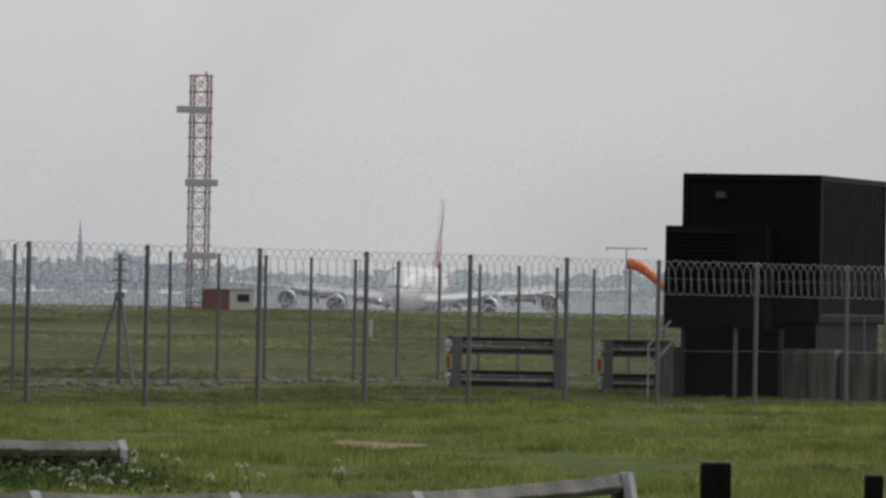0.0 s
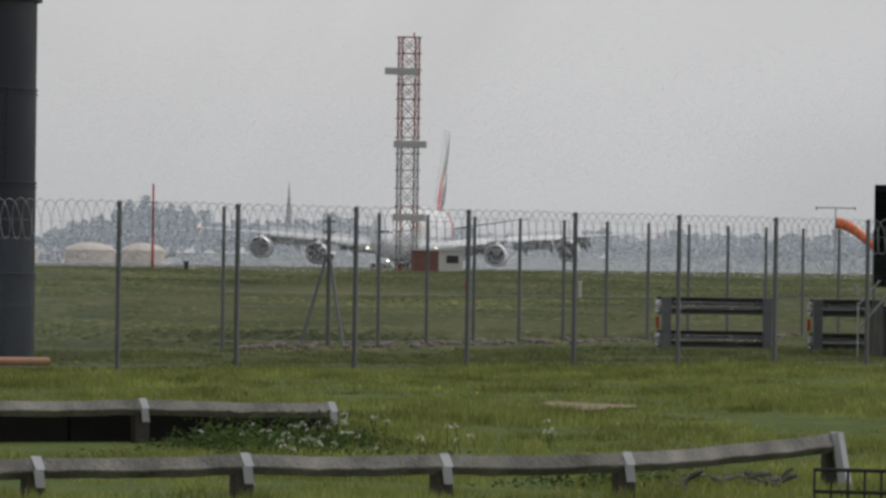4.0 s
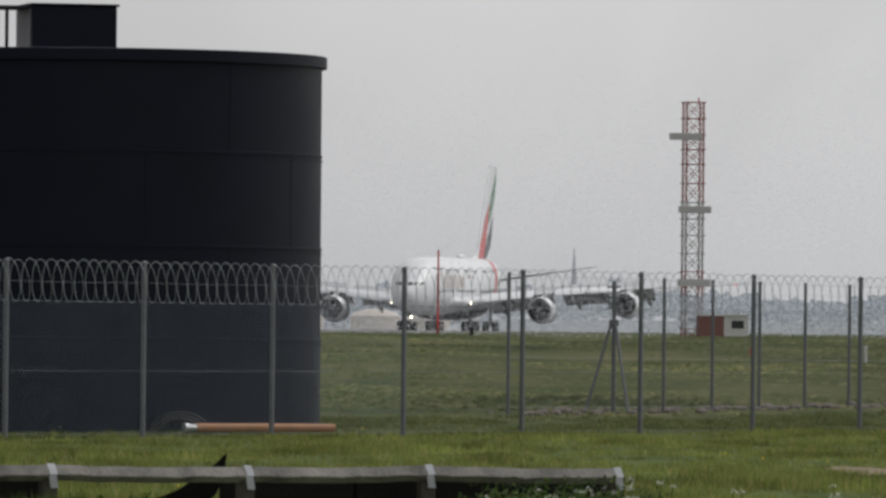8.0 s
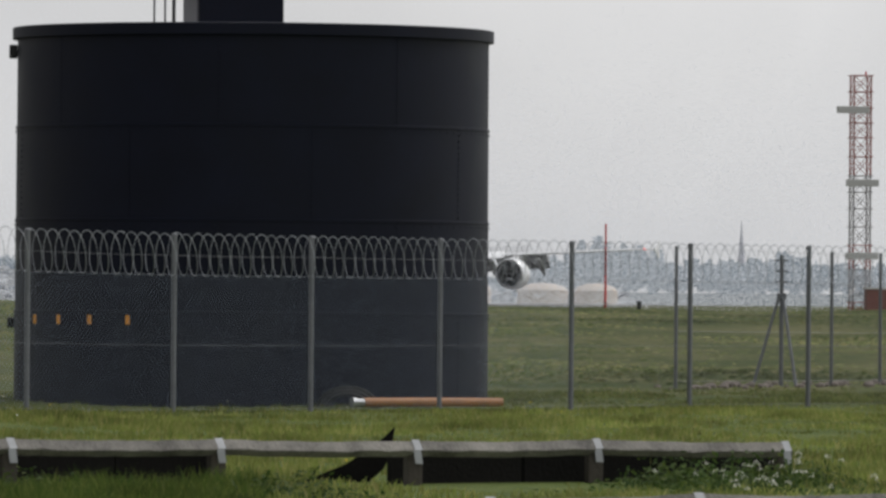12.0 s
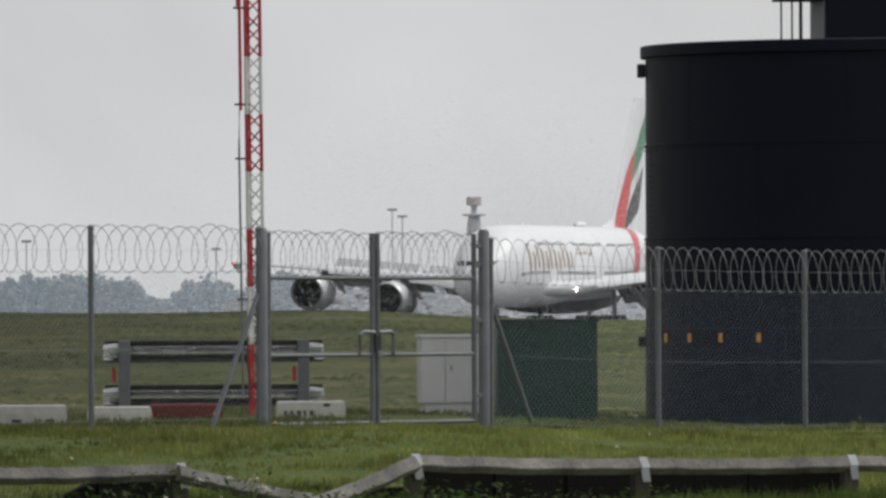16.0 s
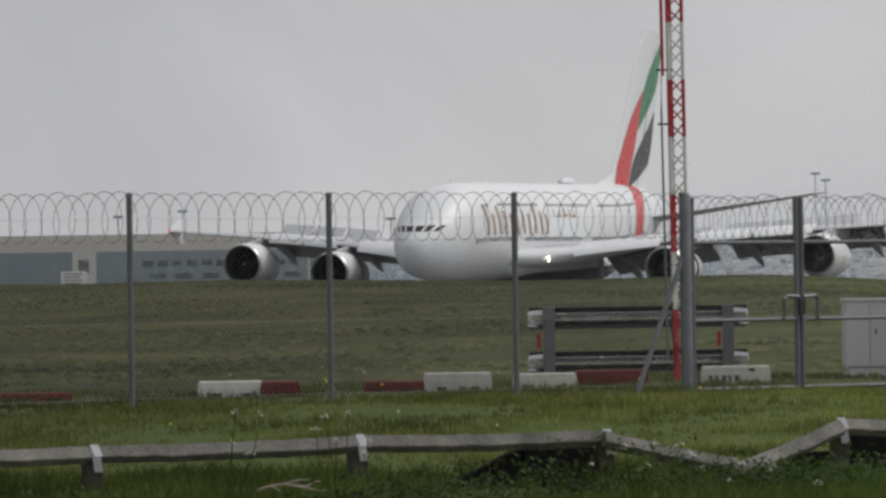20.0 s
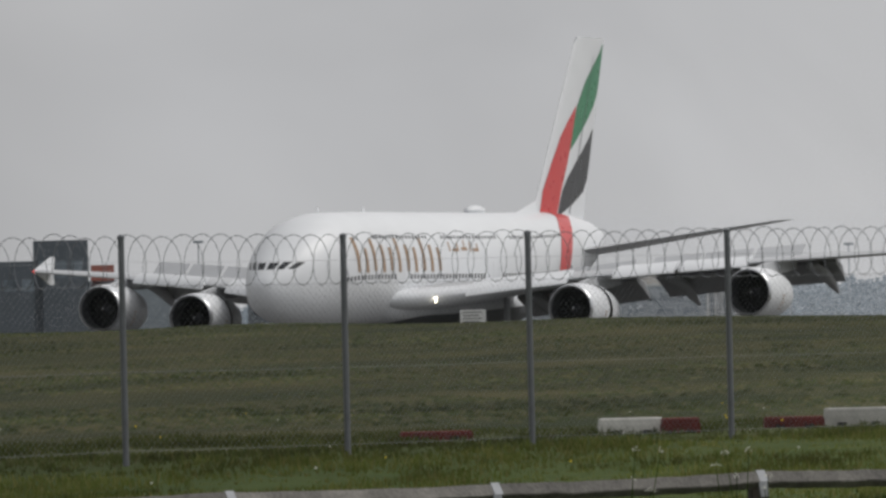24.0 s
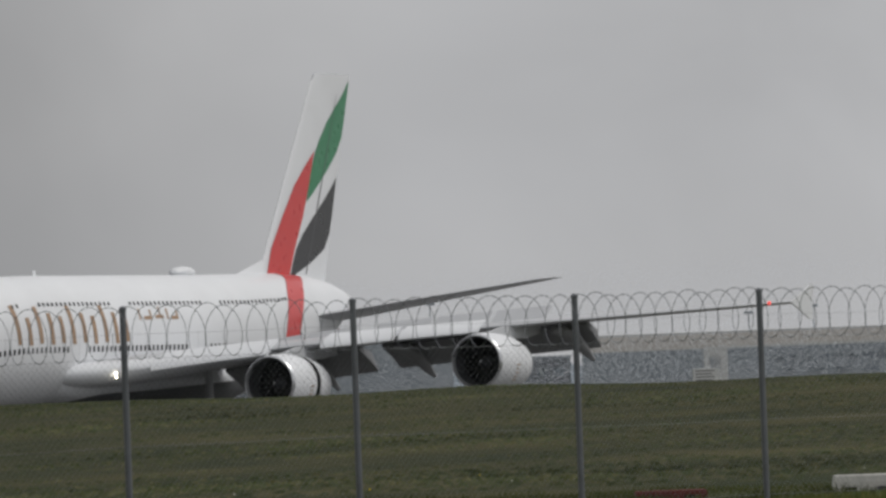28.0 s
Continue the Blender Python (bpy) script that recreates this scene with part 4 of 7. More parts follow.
# ---- the black tank ----
def build_tank():
    c = spot(-72.93, 122.0)
    root = thing("storage_tank", pose(c.x, c.y, c.z, 0, 0, math.degrees(1072 / 14700)), "black coated bolted steel storage tank on grass", "tank")
    up = Matrix.Rotation(radians(-90), 4, "Y")
    R = 3.46
    levels = [-0.25, 1.37, 2.70, 4.06, 5.42]
    for i, (z0, z1) in enumerate(zip(levels, levels[1:])):
        bm = bmesh.new()
        out = 0.006 * (3 - i)
        revolve(bm, [(z0, R + out), (z1 - 0.012, R + out)], up, 96)
        course = part("shell_course", bm, TANK, root, "", True)
        bm = bmesh.new()
        revolve(bm, [(z1 - 0.045, R + out), (z1 - 0.04, R + out + 0.012), (z1 - 0.005, R + out + 0.012), (z1, R + out)], up, 96)
        part("seam_flange", bm, TANK, course)
        # bolts along each seam and up the staggered joints
        bm = bmesh.new()
        for k in range(120):
            a = k * math.tau / 120
            p = Vector(((R + out + 0.012) * math.cos(a), (R + out + 0.012) * math.sin(a), z1 - 0.09))
            box(bm, -0.004, 0.004, -0.008, 0.008, -0.008, 0.008, 0, Matrix.Translation(p) @ Matrix.Rotation(a, 4, "Z"))
        for j in range(8):
            a = (j + 0.5 * (i % 2)) * math.tau / 8 + 0.25
            for q in range(16):
                z = z0 + (z1 - z0) * (q + 0.5) / 16
                p = Vector(((R + out + 0.01) * math.cos(a), (R + out + 0.01) * math.sin(a), z))
                box(bm, -0.006, 0.006, -0.013, 0.013, -0.011, 0.011, 0, Matrix.Translation(p) @ Matrix.Rotation(a, 4, "Z"))
        tagged(part("bolts", bm, TANK, course), kind="stuff")
    bm = bmesh.new()
    revolve(bm, [(5.33, R + 0.005), (5.33, R + 0.075), (5.49, R + 0.075), (5.50, R + 0.05), (5.50, R - 0.1)], up, 96)
    part("rim", bm, TANK, root, "black top rim", True)
    bm = bmesh.new()
    revolve(bm, [(5.42, R - 0.02), (5.50, R - 1.2), (5.53, 0.001)], up, 64)
    part("roof", bm, TANK, root, "black tank roof", True)
    # hatch housing with a railed platform
    hx = -0.30
    hatch = bmesh.new()
    m = pose(hx, -0.2, 5.45, 0, 0, 12)
    box(hatch, -0.63, 0.63, -0.6, 0.6, 0, 0.74, 0.02, m)
    hob = part("hatch_housing", hatch, TANK, root, "black roof hatch housing")
    bm = bmesh.new()
    box(bm, -0.66, 0.66, -0.63, 0.63, 0.74, 0.775, 0.008, m)
    part("lid", bm, TANK, hob, "black lid")
    # left face coloured paler than the rest of the housing
    bm = bmesh.new()
    box(bm, -0.648, -0.632, -0.5, 0.5, 0.06, 0.7, 0.0, m)
    part("paler_face", bm, mat("pale_grey_face", (0.22, 0.22, 0.24), 0.5, 0, 0.15, 2), hob, "paler grey left face of the housing")
    for px, rr in ((-1.24, 0.016), (-1.08, 0.016), (-0.95, 0.03)):
        bm = bmesh.new()
        tube(bm, [m @ Vector((px, -0.3, -0.02)), m @ Vector((px, -0.3, 0.72))], rr, 6)
        part("platform_post", bm, DARK, root, "thin black platform post")
    bm = bmesh.new()
    box(bm, -1.24, -0.63, -0.45, 0.4, 0.70, 0.74, 0.0, m)
    part("platform_deck", bm, DARK, root)
    # orange depth marks
    for a in (-64.0, -52.9, -41.8, -30.5):
        bm = bmesh.new()
        mm = Matrix.Rotation(radians(a), 4, "Z") @ Matrix.Translation((0, -R - 0.03, 1.235))
        box(bm, -0.03, 0.03, -0.012, 0.012, -0.065, 0.065, 0.004, mm)
        part("depth_mark", bm, mat_orange, root, "small orange mark")
    # box and lamp at the shell's edge
    for z, w, h in ((5.15, 0.13, 0.20), (1.18, 0.10, 0.15)):
        bm = bmesh.new()
        mm = Matrix.Rotation(radians(-88), 4, "Z") @ Matrix.Translation((0, -R - 0.06, z))
        box(bm, -w, w, -0.06, 0.06, -h / 2, h / 2, 0.02, mm)
        part("sensor_box", bm, DARK, root, "small dark sensor box")
    return root


mat_orange = mat("orange_mark_paint", (0.75, 0.33, 0.03), 0.5, 0, 0.1, 4)
build_tank()


def build_pipe():
    a, b = spot(-60.75, 117.5), spot(-42.72, 118.6)
    root = thing("loose_pipe", Matrix.Translation(a + Vector((0, 0, 0.10))), "orange-brown plastic pipe lying on the grass beside the tank", "pipe")
    d = b - a
    bm = bmesh.new()
    tube(bm, [d * 0.08, d * 0.5 + Vector((0, 0, 0.004)), d], 0.066, 14)
    part("pipe_barrel", bm, mat("orange_brown_pipe", (0.36, 0.17, 0.07), 0.5, 0, 0.2, 3), root, "", True)
    bm = bmesh.new()
    tube(bm, [d * 0.0, d * 0.03, d * 0.032, d * 0.085], [0.072, 0.072, 0.055, 0.055], 14)
    part("metal_coupling", bm, BARE_METAL, root, "pale metal coupling")
    p = spot(-61.22, 117.75)
    bm = bmesh.new()
    for rr in (0.36, 0.30, 0.42):
        tube(bm, [Vector((rr * math.cos(t), 0.1 * math.sin(3 * t) * 0.3 + (rr - 0.36) * 0.8, rr * 0.72 * math.sin(t))) for t in [math.pi * k / 12 for k in range(13)]], 0.03, 8)
    h = part("hose", bm, RUBBER)
    h.matrix_world = Matrix.Translation(p) 
    tagged(h, "black rubber hose looped against the tank foot", "hose")


build_pipe()

# ---- dark cabin on concrete feet ----
CABIN_PAINT = mat("dark_green_black_cabin", (0.0045, 0.0056, 0.0066), 0.6, 0, 0.3, 1.5, 0.1, 20)
CABIN_PAINT.node_tree.nodes["Principled BSDF"].inputs["Specular IOR Level"].default_value = 0.12
CONCRETE = mat("weathered_concrete", (0.13, 0.126, 0.118), 0.9, 0, 0.35, 2.5, 0.4, 25, random=0.12)


def streaks(m, sx, sz, dark):
    """Rain streaks down a weathered face."""
    n, l = m.node_tree.nodes, m.node_tree.links
    b = n["Principled BSDF"]
    src = b.inputs["Base Color"].links[0].from_socket
    tc = n.new("ShaderNodeTexCoord")
    mp = n.new("ShaderNodeMapping")
    mp.inputs["Scale"].default_value = (sx, sx, sz)
    t = n.new("ShaderNodeTexNoise")
    t.inputs["Scale"].default_value = 1.0
    t.inputs["Detail"].default_value = 5
    r = n.new("ShaderNodeMapRange")
    r.inputs["From Min"].default_value = 0.35
    r.inputs["From Max"].default_value = 0.65
    r.inputs["To Min"].default_value = dark
    r.inputs["To Max"].default_value = 1.2
    h = n.new("ShaderNodeHueSaturation")
    l.new(tc.outputs["Object"], mp.inputs["Vector"])
    l.new(mp.outputs["Vector"], t.inputs["Vector"])
    l.new(t.outputs["Fac"], r.inputs["Value"])
    l.new(r.outputs["Result"], h.inputs["Value"])
    l.new(src, h.inputs["Color"])
    l.new(h.outputs["Color"], b.inputs["Base Color"])


streaks(CONCRETE, 7.0, 0.5, 0.35)


def build_cabin():
    corner = spot(74.69, 150.0)
    turn = -15.9
    # local X runs right along the end wall, Y runs back along the long side
    root = thing("equipment_cabin", pose(corner.x, corner.y, corner.z, 0, 0, turn), "dark green steel container cabin raised on concrete feet", "cabin")
    zb, zt = 1.42, 4.06
    bm = bmesh.new()
    box(bm, -2.44, 0, 0.02, 6.06, zb, zt - 0.02, 0.02)
    body = part("cabin_body", bm, CABIN_PAINT, root, "dark container body")
    for k in range(22):
        y = 0.25 + k * 0.265
        bm = bmesh.new()
        loft(bm, [[Vector((0.0, y, z)), Vector((0.035, y + 0.04, z)), Vector((0.035, y + 0.13, z)), Vector((0.0, y + 0.17, z))] for z in (zb + 0.16, zt - 0.14)])
        part("corrugation", bm, CABIN_PAINT, body)
    for x in (-2.44, 0):
        for y in (0.0, 6.0):
            bm = bmesh.new()
            box(bm, x - 0.06, x + 0.06, y - 0.02, y + 0.12, zb - 0.02, zt + 0.02, 0.015)
            part("corner_post", bm, CABIN_PAINT, body)
    for z in (zb, zt - 0.1):
        bm = bmesh.new()
        box(bm, -2.4, 0.02, -0.03, 0.05, z, z + 0.12, 0.01)
        part("end_rail", bm, CABIN_PAINT, body)
        bm = bmesh.new()
        box(bm, -0.02, 0.05, 0.1, 6.0, z, z + 0.12, 0.01)
        part("side_rail", bm, CABIN_PAINT, body)
    # floodlight on the end wall
    bm = bmesh.new()
    box(bm, -1.86, -1.66, -0.2, -0.05, 3.62, 3.76, 0.02)
    fl = part("floodlight", bm, DARK, root, "dark floodlight with a pale lens")
    bm = bmesh.new()
    box(bm, -1.84, -1.68, -0.215, -0.203, 3.64, 3.74, 0.0)
    part("lens", bm, mat("grey_lens", (0.07, 0.072, 0.076), 0.2, 0, 0.1, 3), fl)
    # louvred plant box in front of the end wall
    bm = bmesh.new()
    box(bm, -2.62, -0.75, -0.85, -0.04, 1.28, 3.12, 0.015)
    plant = part("plant_box", bm, CABIN_PAINT, root, "dark louvred plant box")
    for k in range(21):
        z = 1.36 + k * 0.082
        bm = bmesh.new()
        loft(bm, [[Vector((x, -0.85, z)), Vector((x, -0.90, z - 0.02)), Vector((x, -0.90, z + 0.012)), Vector((x, -0.85, z + 0.05))] for x in (-2.56, -1.35)])
        part("louvre", bm, CABIN_PAINT, plant)
    bm = bmesh.new()
    box(bm, -1.32, -0.8, -0.875, -0.85, 1.36, 3.04, 0.006)
    part("access_panel", bm, CABIN_PAINT, plant)
    # underframe and legs
    bm = bmesh.new()
    box(bm, -2.36, -0.1, 0.1, 5.9, 1.2, 1.37, 0.0)
    part("underframe", bm, CABIN_PAINT, root, "dark steel underframe")
    for x in (-2.3, -1.33, -0.5):
        bm = bmesh.new()
        box(bm, x - 0.035, x + 0.035, -0.7, -0.62, -0.2, 1.28, 0.0)
        part("leg", bm, STEEL if x == -1.33 else DARK, root)
    # dark box fills the dark void below the cabin
    bm = bmesh.new()
    box(bm, -2.5, -0.04, 0.2, 5.95, -0.2, 1.42, 0.0)
    part("underfloor_fill", bm, CABIN_PAINT, root, "dark box filling the space below the cabin")
    # handrail of the side steps
    bm = bmesh.new()
    tube(bm, [(0.15, -0.1, 1.55), (1.6, 0.0, 1.55), (1.7, 0.0, 1.52), (1.7, 0.0, 0.0)], 0.022, 6)
    tube(bm, [(1.7, 0, 1.5), (3.0, 0.3, 0.4), (3.0, 0.3, -0.1)], 0.022, 6)
    tube(bm, [(0.9, -0.05, 1.55), (0.9, -0.05, 0.0)], 0.02, 6)
    part("handrail", bm, STEEL, root, "grey tube handrail")
    inv = root.matrix_world
    for x0, x1, y0, y1, h, lab in ((-2.75, -2.48, -0.6, 0.1, 0.93, "weathered concrete block under the cabin"), (-0.55, 0.42, -0.3, 0.5, 0.93, "stained concrete block under the cabin"), (0.46, 1.3, -0.1, 0.7, 0.90, "stained concrete block under the cabin"), (1.34, 2.2, 0.1, 0.9, 0.90, "stained concrete block under the cabin")):
        bm = bmesh.new()
        box(bm, x0, x1, y0, y1, -0.25, h, 0.03)
        ob = part("concrete_block", bm, CONCRETE)
        ob.matrix_world = inv
        tagged(ob, lab, "concrete block", "concrete blocks at the cabin")
    # slanting steel steps rail at the cabin's near corner
    bm = bmesh.new()
    tube(bm, [(-2.85, -1.0, 0.95), (-2.46, -1.0, 1.40)], 0.022, 6)
    tube(bm, [(-2.85, -1.0, 0.52), (-2.28, -1.0, 1.18)], 0.024, 6)
    tube(bm, [(-2.86, -1.0, 1.0), (-2.86, -1.0, -0.1)], 0.02, 6)
    tube(bm, [(-2.91, -1.0, 1.34), (-2.85, -1.0, 1.13)], [0.02, 0.034], 6)
    part("step_rail", bm, STRAP, root, "pale steel step rail")


build_cabin()


# ---- crash barriers ----
def wave_beam(x0, x1, y, z, flare=0.0):
    """A W-shaped steel beam 0.31 m high."""
    prof = [(-0.155, -0.095), (-0.14, -0.085), (-0.09, -0.01), (-0.08, -0.01), (-0.04, -0.085), (-0.008, -0.088), (0.065, -0.01), (0.075, -0.01), (0.14, -0.085), (0.155, -0.095)]
    bm = bmesh.new()
    rings = []
    n = 10
    for i in range(n + 1):
        f = i / n
        x = x0 + (x1 - x0) * f
        k = 1.0
        if i in (0, n):
            k = 0.72
        ring = [Vector((x, y + d * k, z + h * k)) for h, d in prof] + [Vector((x, y + d * k + 0.012, z + h * k)) for h, d in prof[::-1]]
        rings.append(ring)
    return loft(bm, rings)


BEAM = mat("dull_galvanised_beam", (0.80, 0.81, 0.83), 0.25, 0.9, 0.2, 3)
SHADE_BLACK = mat("shade_black_steel", (0.018, 0.018, 0.02), 0.7, 0.0, 0.4, 5)
REFLECTOR = mat("red_reflector", (0.50, 0.035, 0.025), 0.3, 0, 0.1, 5)


def build_barrier(mil, r, length, height, turn, label, ends=0.12, reflectors=2):
    root = thing("crash_barrier", facing(mil, r, None, turn), label, "crash barrier", "short crash barriers on the grass")
    for z in (height - 0.16, 0.20):
        ob = part("beam", wave_beam(-length / 2, length / 2, -0.1, z), BEAM, root, "wave-shaped steel beam")
        # shade in the beam's folds is painted on as near-black strips
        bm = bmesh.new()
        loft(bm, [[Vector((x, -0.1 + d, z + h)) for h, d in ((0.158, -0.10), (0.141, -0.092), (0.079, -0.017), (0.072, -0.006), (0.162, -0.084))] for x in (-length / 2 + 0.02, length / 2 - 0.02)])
        part("shade_strip", bm, SHADE_BLACK, ob, "near-black strip painting the shade under the upper lip")
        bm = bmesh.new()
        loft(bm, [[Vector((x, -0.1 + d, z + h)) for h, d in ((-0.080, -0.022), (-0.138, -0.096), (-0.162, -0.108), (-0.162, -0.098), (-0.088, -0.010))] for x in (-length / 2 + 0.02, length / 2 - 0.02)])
        part("shade_strip", bm, SHADE_BLACK, ob, "near-black strip painting shade along the lower edge")
    for z in (height - 0.16, 0.20):
        part("rear_beam", wave_beam(-length / 2 + 0.02, length / 2 - 0.02, 0.24, z), BEAM, root)
    for x in (-length / 2 + ends + 0.11, length / 2 - ends - 0.11):
        bm = bmesh.new()
        box(bm, x - 0.085, x + 0.085, -0.32, -0.18, -0.3, height + 0.01, 0.012)
        part("post", bm, STEEL, root, "square steel post")
    for x in (-length / 2 + ends - 0.04, length / 2 - ends - 0.24)[:reflectors]:
        bm = bmesh.new()
        box(bm, x - 0.032, x + 0.032, -0.12, -0.09, height * 0.40, height * 0.62, 0.006)
        part("reflector", bm, REFLECTOR, root, "red reflector plate")
    return root


build_barrier(37.45, 160.0, 2.34, 1.0, 8, "short double crash barrier of dull galvanised steel", 0.08, 1)
build_barrier(53.13, 158.0, 1.45, 1.0, 8, "short double crash barrier beside the dark cabin", 0.05, 1)
build_barrier(-153.47, 124.5, 3.3, 1.02, 3, "long double crash barrier of dull galvanised steel", 0.2)

# ---- low marker blocks ----
BLOCK_WHITE = mat("dirty_white_block", (0.50, 0.49, 0.46), 0.85, 0, 0.3, 5, 0.3, 30, random=0.15)
BLOCK_RED = mat("faded_red_block", (0.13, 0.026, 0.024), 0.8, 0, 0.35, 5, 0.3, 30, random=0.15)


def build_block(mil, r, width, height, red, turn=0.0, strokes=False):
    name = "marker_block"
    root = thing(name, facing(mil, r, None, turn), ("faded dark red" if red else "dirty white") + " low marker block on the grass", "marker block", "low marker blocks")
    bm = bmesh.new()
    loft(bm, [[Vector((sx * (width / 2 - i), sy * (0.16 - i), z)) for sx, sy in ((-1, -1), (1, -1), (1, 1), (-1, 1))] for z, i in ((-0.15, 0), (height * 0.55, 0.0), (height * 0.93, 0.012), (height, 0.03))])
    part("block_body", bm, BLOCK_RED if red else BLOCK_WHITE, root)
    for x in (-width * 0.25, width * 0.25):
        bm = bmesh.new()
        box(bm, x - 0.06, x + 0.06, -0.165, -0.155, 0.0, 0.055, 0.0)
        part("lifting_slot", bm, DARK, root, "dark lifting slot")
    if red:
        for k in range(9):
            bm = bmesh.new()
            x = -width / 2 + width * (k + 0.5) / 9
            box(bm, x - 0.012, x + 0.012, -0.172, -0.155, 0.03, height * 0.9, 0.0)
            part("rib", bm, BLOCK_RED, root)
    if strokes:
        for k, w in enumerate((0.04, 0.03, 0.05, 0.03, 0.04)):
            x = -width * 0.40 + k * 0.085
            bm = bmesh.new()
            box(bm, x, x + w, -0.166, -0.158, height * 0.22, height * 0.50, 0.0)
            part("painted_stroke", bm, DARK, root, "dark worn paint stroke")
        bm = bmesh.new()
        box(bm, width * 0.18, width * 0.27, -0.166, -0.158, height * 0.72, height * 0.85, 0.0)
        part("painted_stroke", bm, DARK, root, "dark worn paint stroke")


for mil, r, w, h, red, strokes in (
    (-202.59, 103.5, 0.80, 0.21, False, False), (-196.60, 103.2, 0.48, 0.20, True, False),
    (-182.93, 106.3, 0.77, 0.15, True, False), (-175.24, 107.0, 0.87, 0.24, False, False),
    (-164.76, 107.5, 0.82, 0.21, False, False), (-156.73, 108.5, 0.95, 0.23, True, False),
    (-141.77, 109.5, 0.90, 0.25, False, True), (-225.99, 102.0, 0.89, 0.12, True, False),
):
    build_block(mil, r, w, h, red, 4.0, strokes)


# ---- cabinets ----
def build_cabinet(mil, r, w, h, d, material, label, turn, legs):
    root = thing("equipment_cabinet", facing(mil, r, None, turn), label, "cabinet")
    z0 = 0.16 if legs else -0.1
    bm = bmesh.new()
    box(bm, -w / 2, w / 2, 0, d, z0, h - 0.04, 0.012)
    body = part("cabinet_body", bm, material, root)
    bm = bmesh.new()
    box(bm, -w / 2 - 0.02, w / 2 + 0.02, -0.02, d + 0.02, h - 0.045, h, 0.01)
    part("top", bm, material, root)
    if legs:
        bm = bmesh.new()
        box(bm, -w / 2 + 0.05, w / 2 - 0.02, 0.03, d - 0.03, -0.1, z0 + 0.002, 0.0)
        part("plinth", bm, material, root)
        bm = bmesh.new()
        box(bm, -w / 2 + 0.34, -w / 2 + 0.346, -0.006, 0.002, z0 + 0.03, h - 0.08, 0.0)
        part("door_joint", bm, STEEL, root)
        bm = bmesh.new()
        box(bm, -w / 2 + 0.42, -w / 2 + 0.44, -0.02, 0.0, h * 0.55, h * 0.61, 0.004)
        part("handle", bm, STEEL, root, "small steel handle")
    else:
        for x in (-w / 6, w / 6):
            bm = bmesh.new()
            box(bm, x - 0.004, x + 0.004, -0.006, 0.002, 0.05, h - 0.08, 0.0)
            part("door_joint", bm, DARK, root)
    return root


build_cabinet(-124.56, 119.0, 0.92, 1.14, 0.6, mat("pale_grey_cabinet", (0.62, 0.62, 0.63), 0.5, 0, 0.08, 2), "pale grey steel roadside cabinet on a plinth", 6, True)
build_cabinet(-113.20, 117.0, 1.41, 1.42, 0.7, mat("dark_green_cabinet", (0.006, 0.035, 0.022), 0.5, 0, 0.15, 2), "dark green glass-fibre cabinet behind the fence", 4, False)


# ---- red and white lattice mast ----
MAST_RED = mat("mast_red_paint", (0.42, 0.022, 0.035), 0.45, 0, 0.15, 3)
MAST_WHITE = mat("mast_white_paint", (0.68, 0.68, 0.67), 0.45, 0, 0.1, 3)


def build_mast():
    root = thing("lattice_mast", facing(-148.30, 112.0, None, 20) @ pose(0, 0, 0, 0, -0.55, 0), "slim red and white lattice mast with whip aerials", "mast")
    seg, half = 0.775, 0.105
    legs = [(half * 1.15 * math.cos(a), half * 1.15 * math.sin(a)) for a in (radians(90), radians(210), radians(330))]
    for k in range(7):
        z0, z1 = -0.1 + k * seg + 0.32, -0.1 + (k + 1) * seg + 0.32
        if k == 0:
            z0 = -0.2
        mt = MAST_RED if k % 2 == 0 else MAST_WHITE
        tone = "red painted" if k % 2 == 0 else "white painted"
        for x, y in legs:
            bm = bmesh.new()
            tube(bm, [(x, y, z0), (x, y, z1)], 0.026, 8)
            part("leg", bm, mt, root, tone + " leg", True)
        n = 4
        for i in range(3):
            a, b = legs[i], legs[(i + 1) % 3]
            for q in range(n):
                za, zb = z0 + (z1 - z0) * q / n, z0 + (z1 - z0) * (q + 1) / n
                p, r = (a, b) if q % 2 else (b, a)
                bm = bmesh.new()
                tube(bm, [(p[0], p[1], za), (r[0], r[1], zb)], 0.012, 5, cap=False)
                part("brace", bm, mt, root, tone + " brace", True)
    top = 7 * seg + 0.22
    bm = bmesh.new()
    tube(bm, [(-0.20, -0.1, top - 1.5), (-0.20, -0.1, top + 0.0)], 0.024, 8)
    tube(bm, [(-0.22, -0.1, top - 0.1), (-0.24, -0.1, top + 1.6)], 0.03, 8)
    part("aerial_pole", bm, MAST_RED, root, "dark red aerial pole")
    bm = bmesh.new()
    tube(bm, [(-0.22, -0.1, 0.3), (-0.23, -0.1, top - 2.0), (-0.22, -0.1, top - 1.5)], [0.018, 0.014, 0.008], 6)
    part("conduit", bm, STEEL, root, "thin grey conduit")
    for z in (top - 0.12, top - 1.42, top - 2.15, 1.6):
        bm = bmesh.new()
        tube(bm, [(-0.28, -0.1, z), (-0.05, -0.05, z)], 0.016, 6)
        part("clamp", bm, DARK, root)
    bm = bmesh.new()
    tube(bm, [(-0.42 + 0.25 * math.cos(radians(180 + 20 * k)), -0.1, top + 0.62 + 0.33 * math.sin(radians(180 + 20 * k))) for k in range(10)], 0.009, 5)
    part("loop_aerial", bm, DARK, root, "thin loop aerial")
    bm = bmesh.new()
    tube(bm, [(-0.14, -0.15, 0.2), (-0.13, -0.16, 0.45), (-0.18, -0.15, 0.75), (-0.15, -0.14, 1.1)], 0.011, 5)
    part("cable", bm, RUBBER, root, "loose black cable")


build_mast()


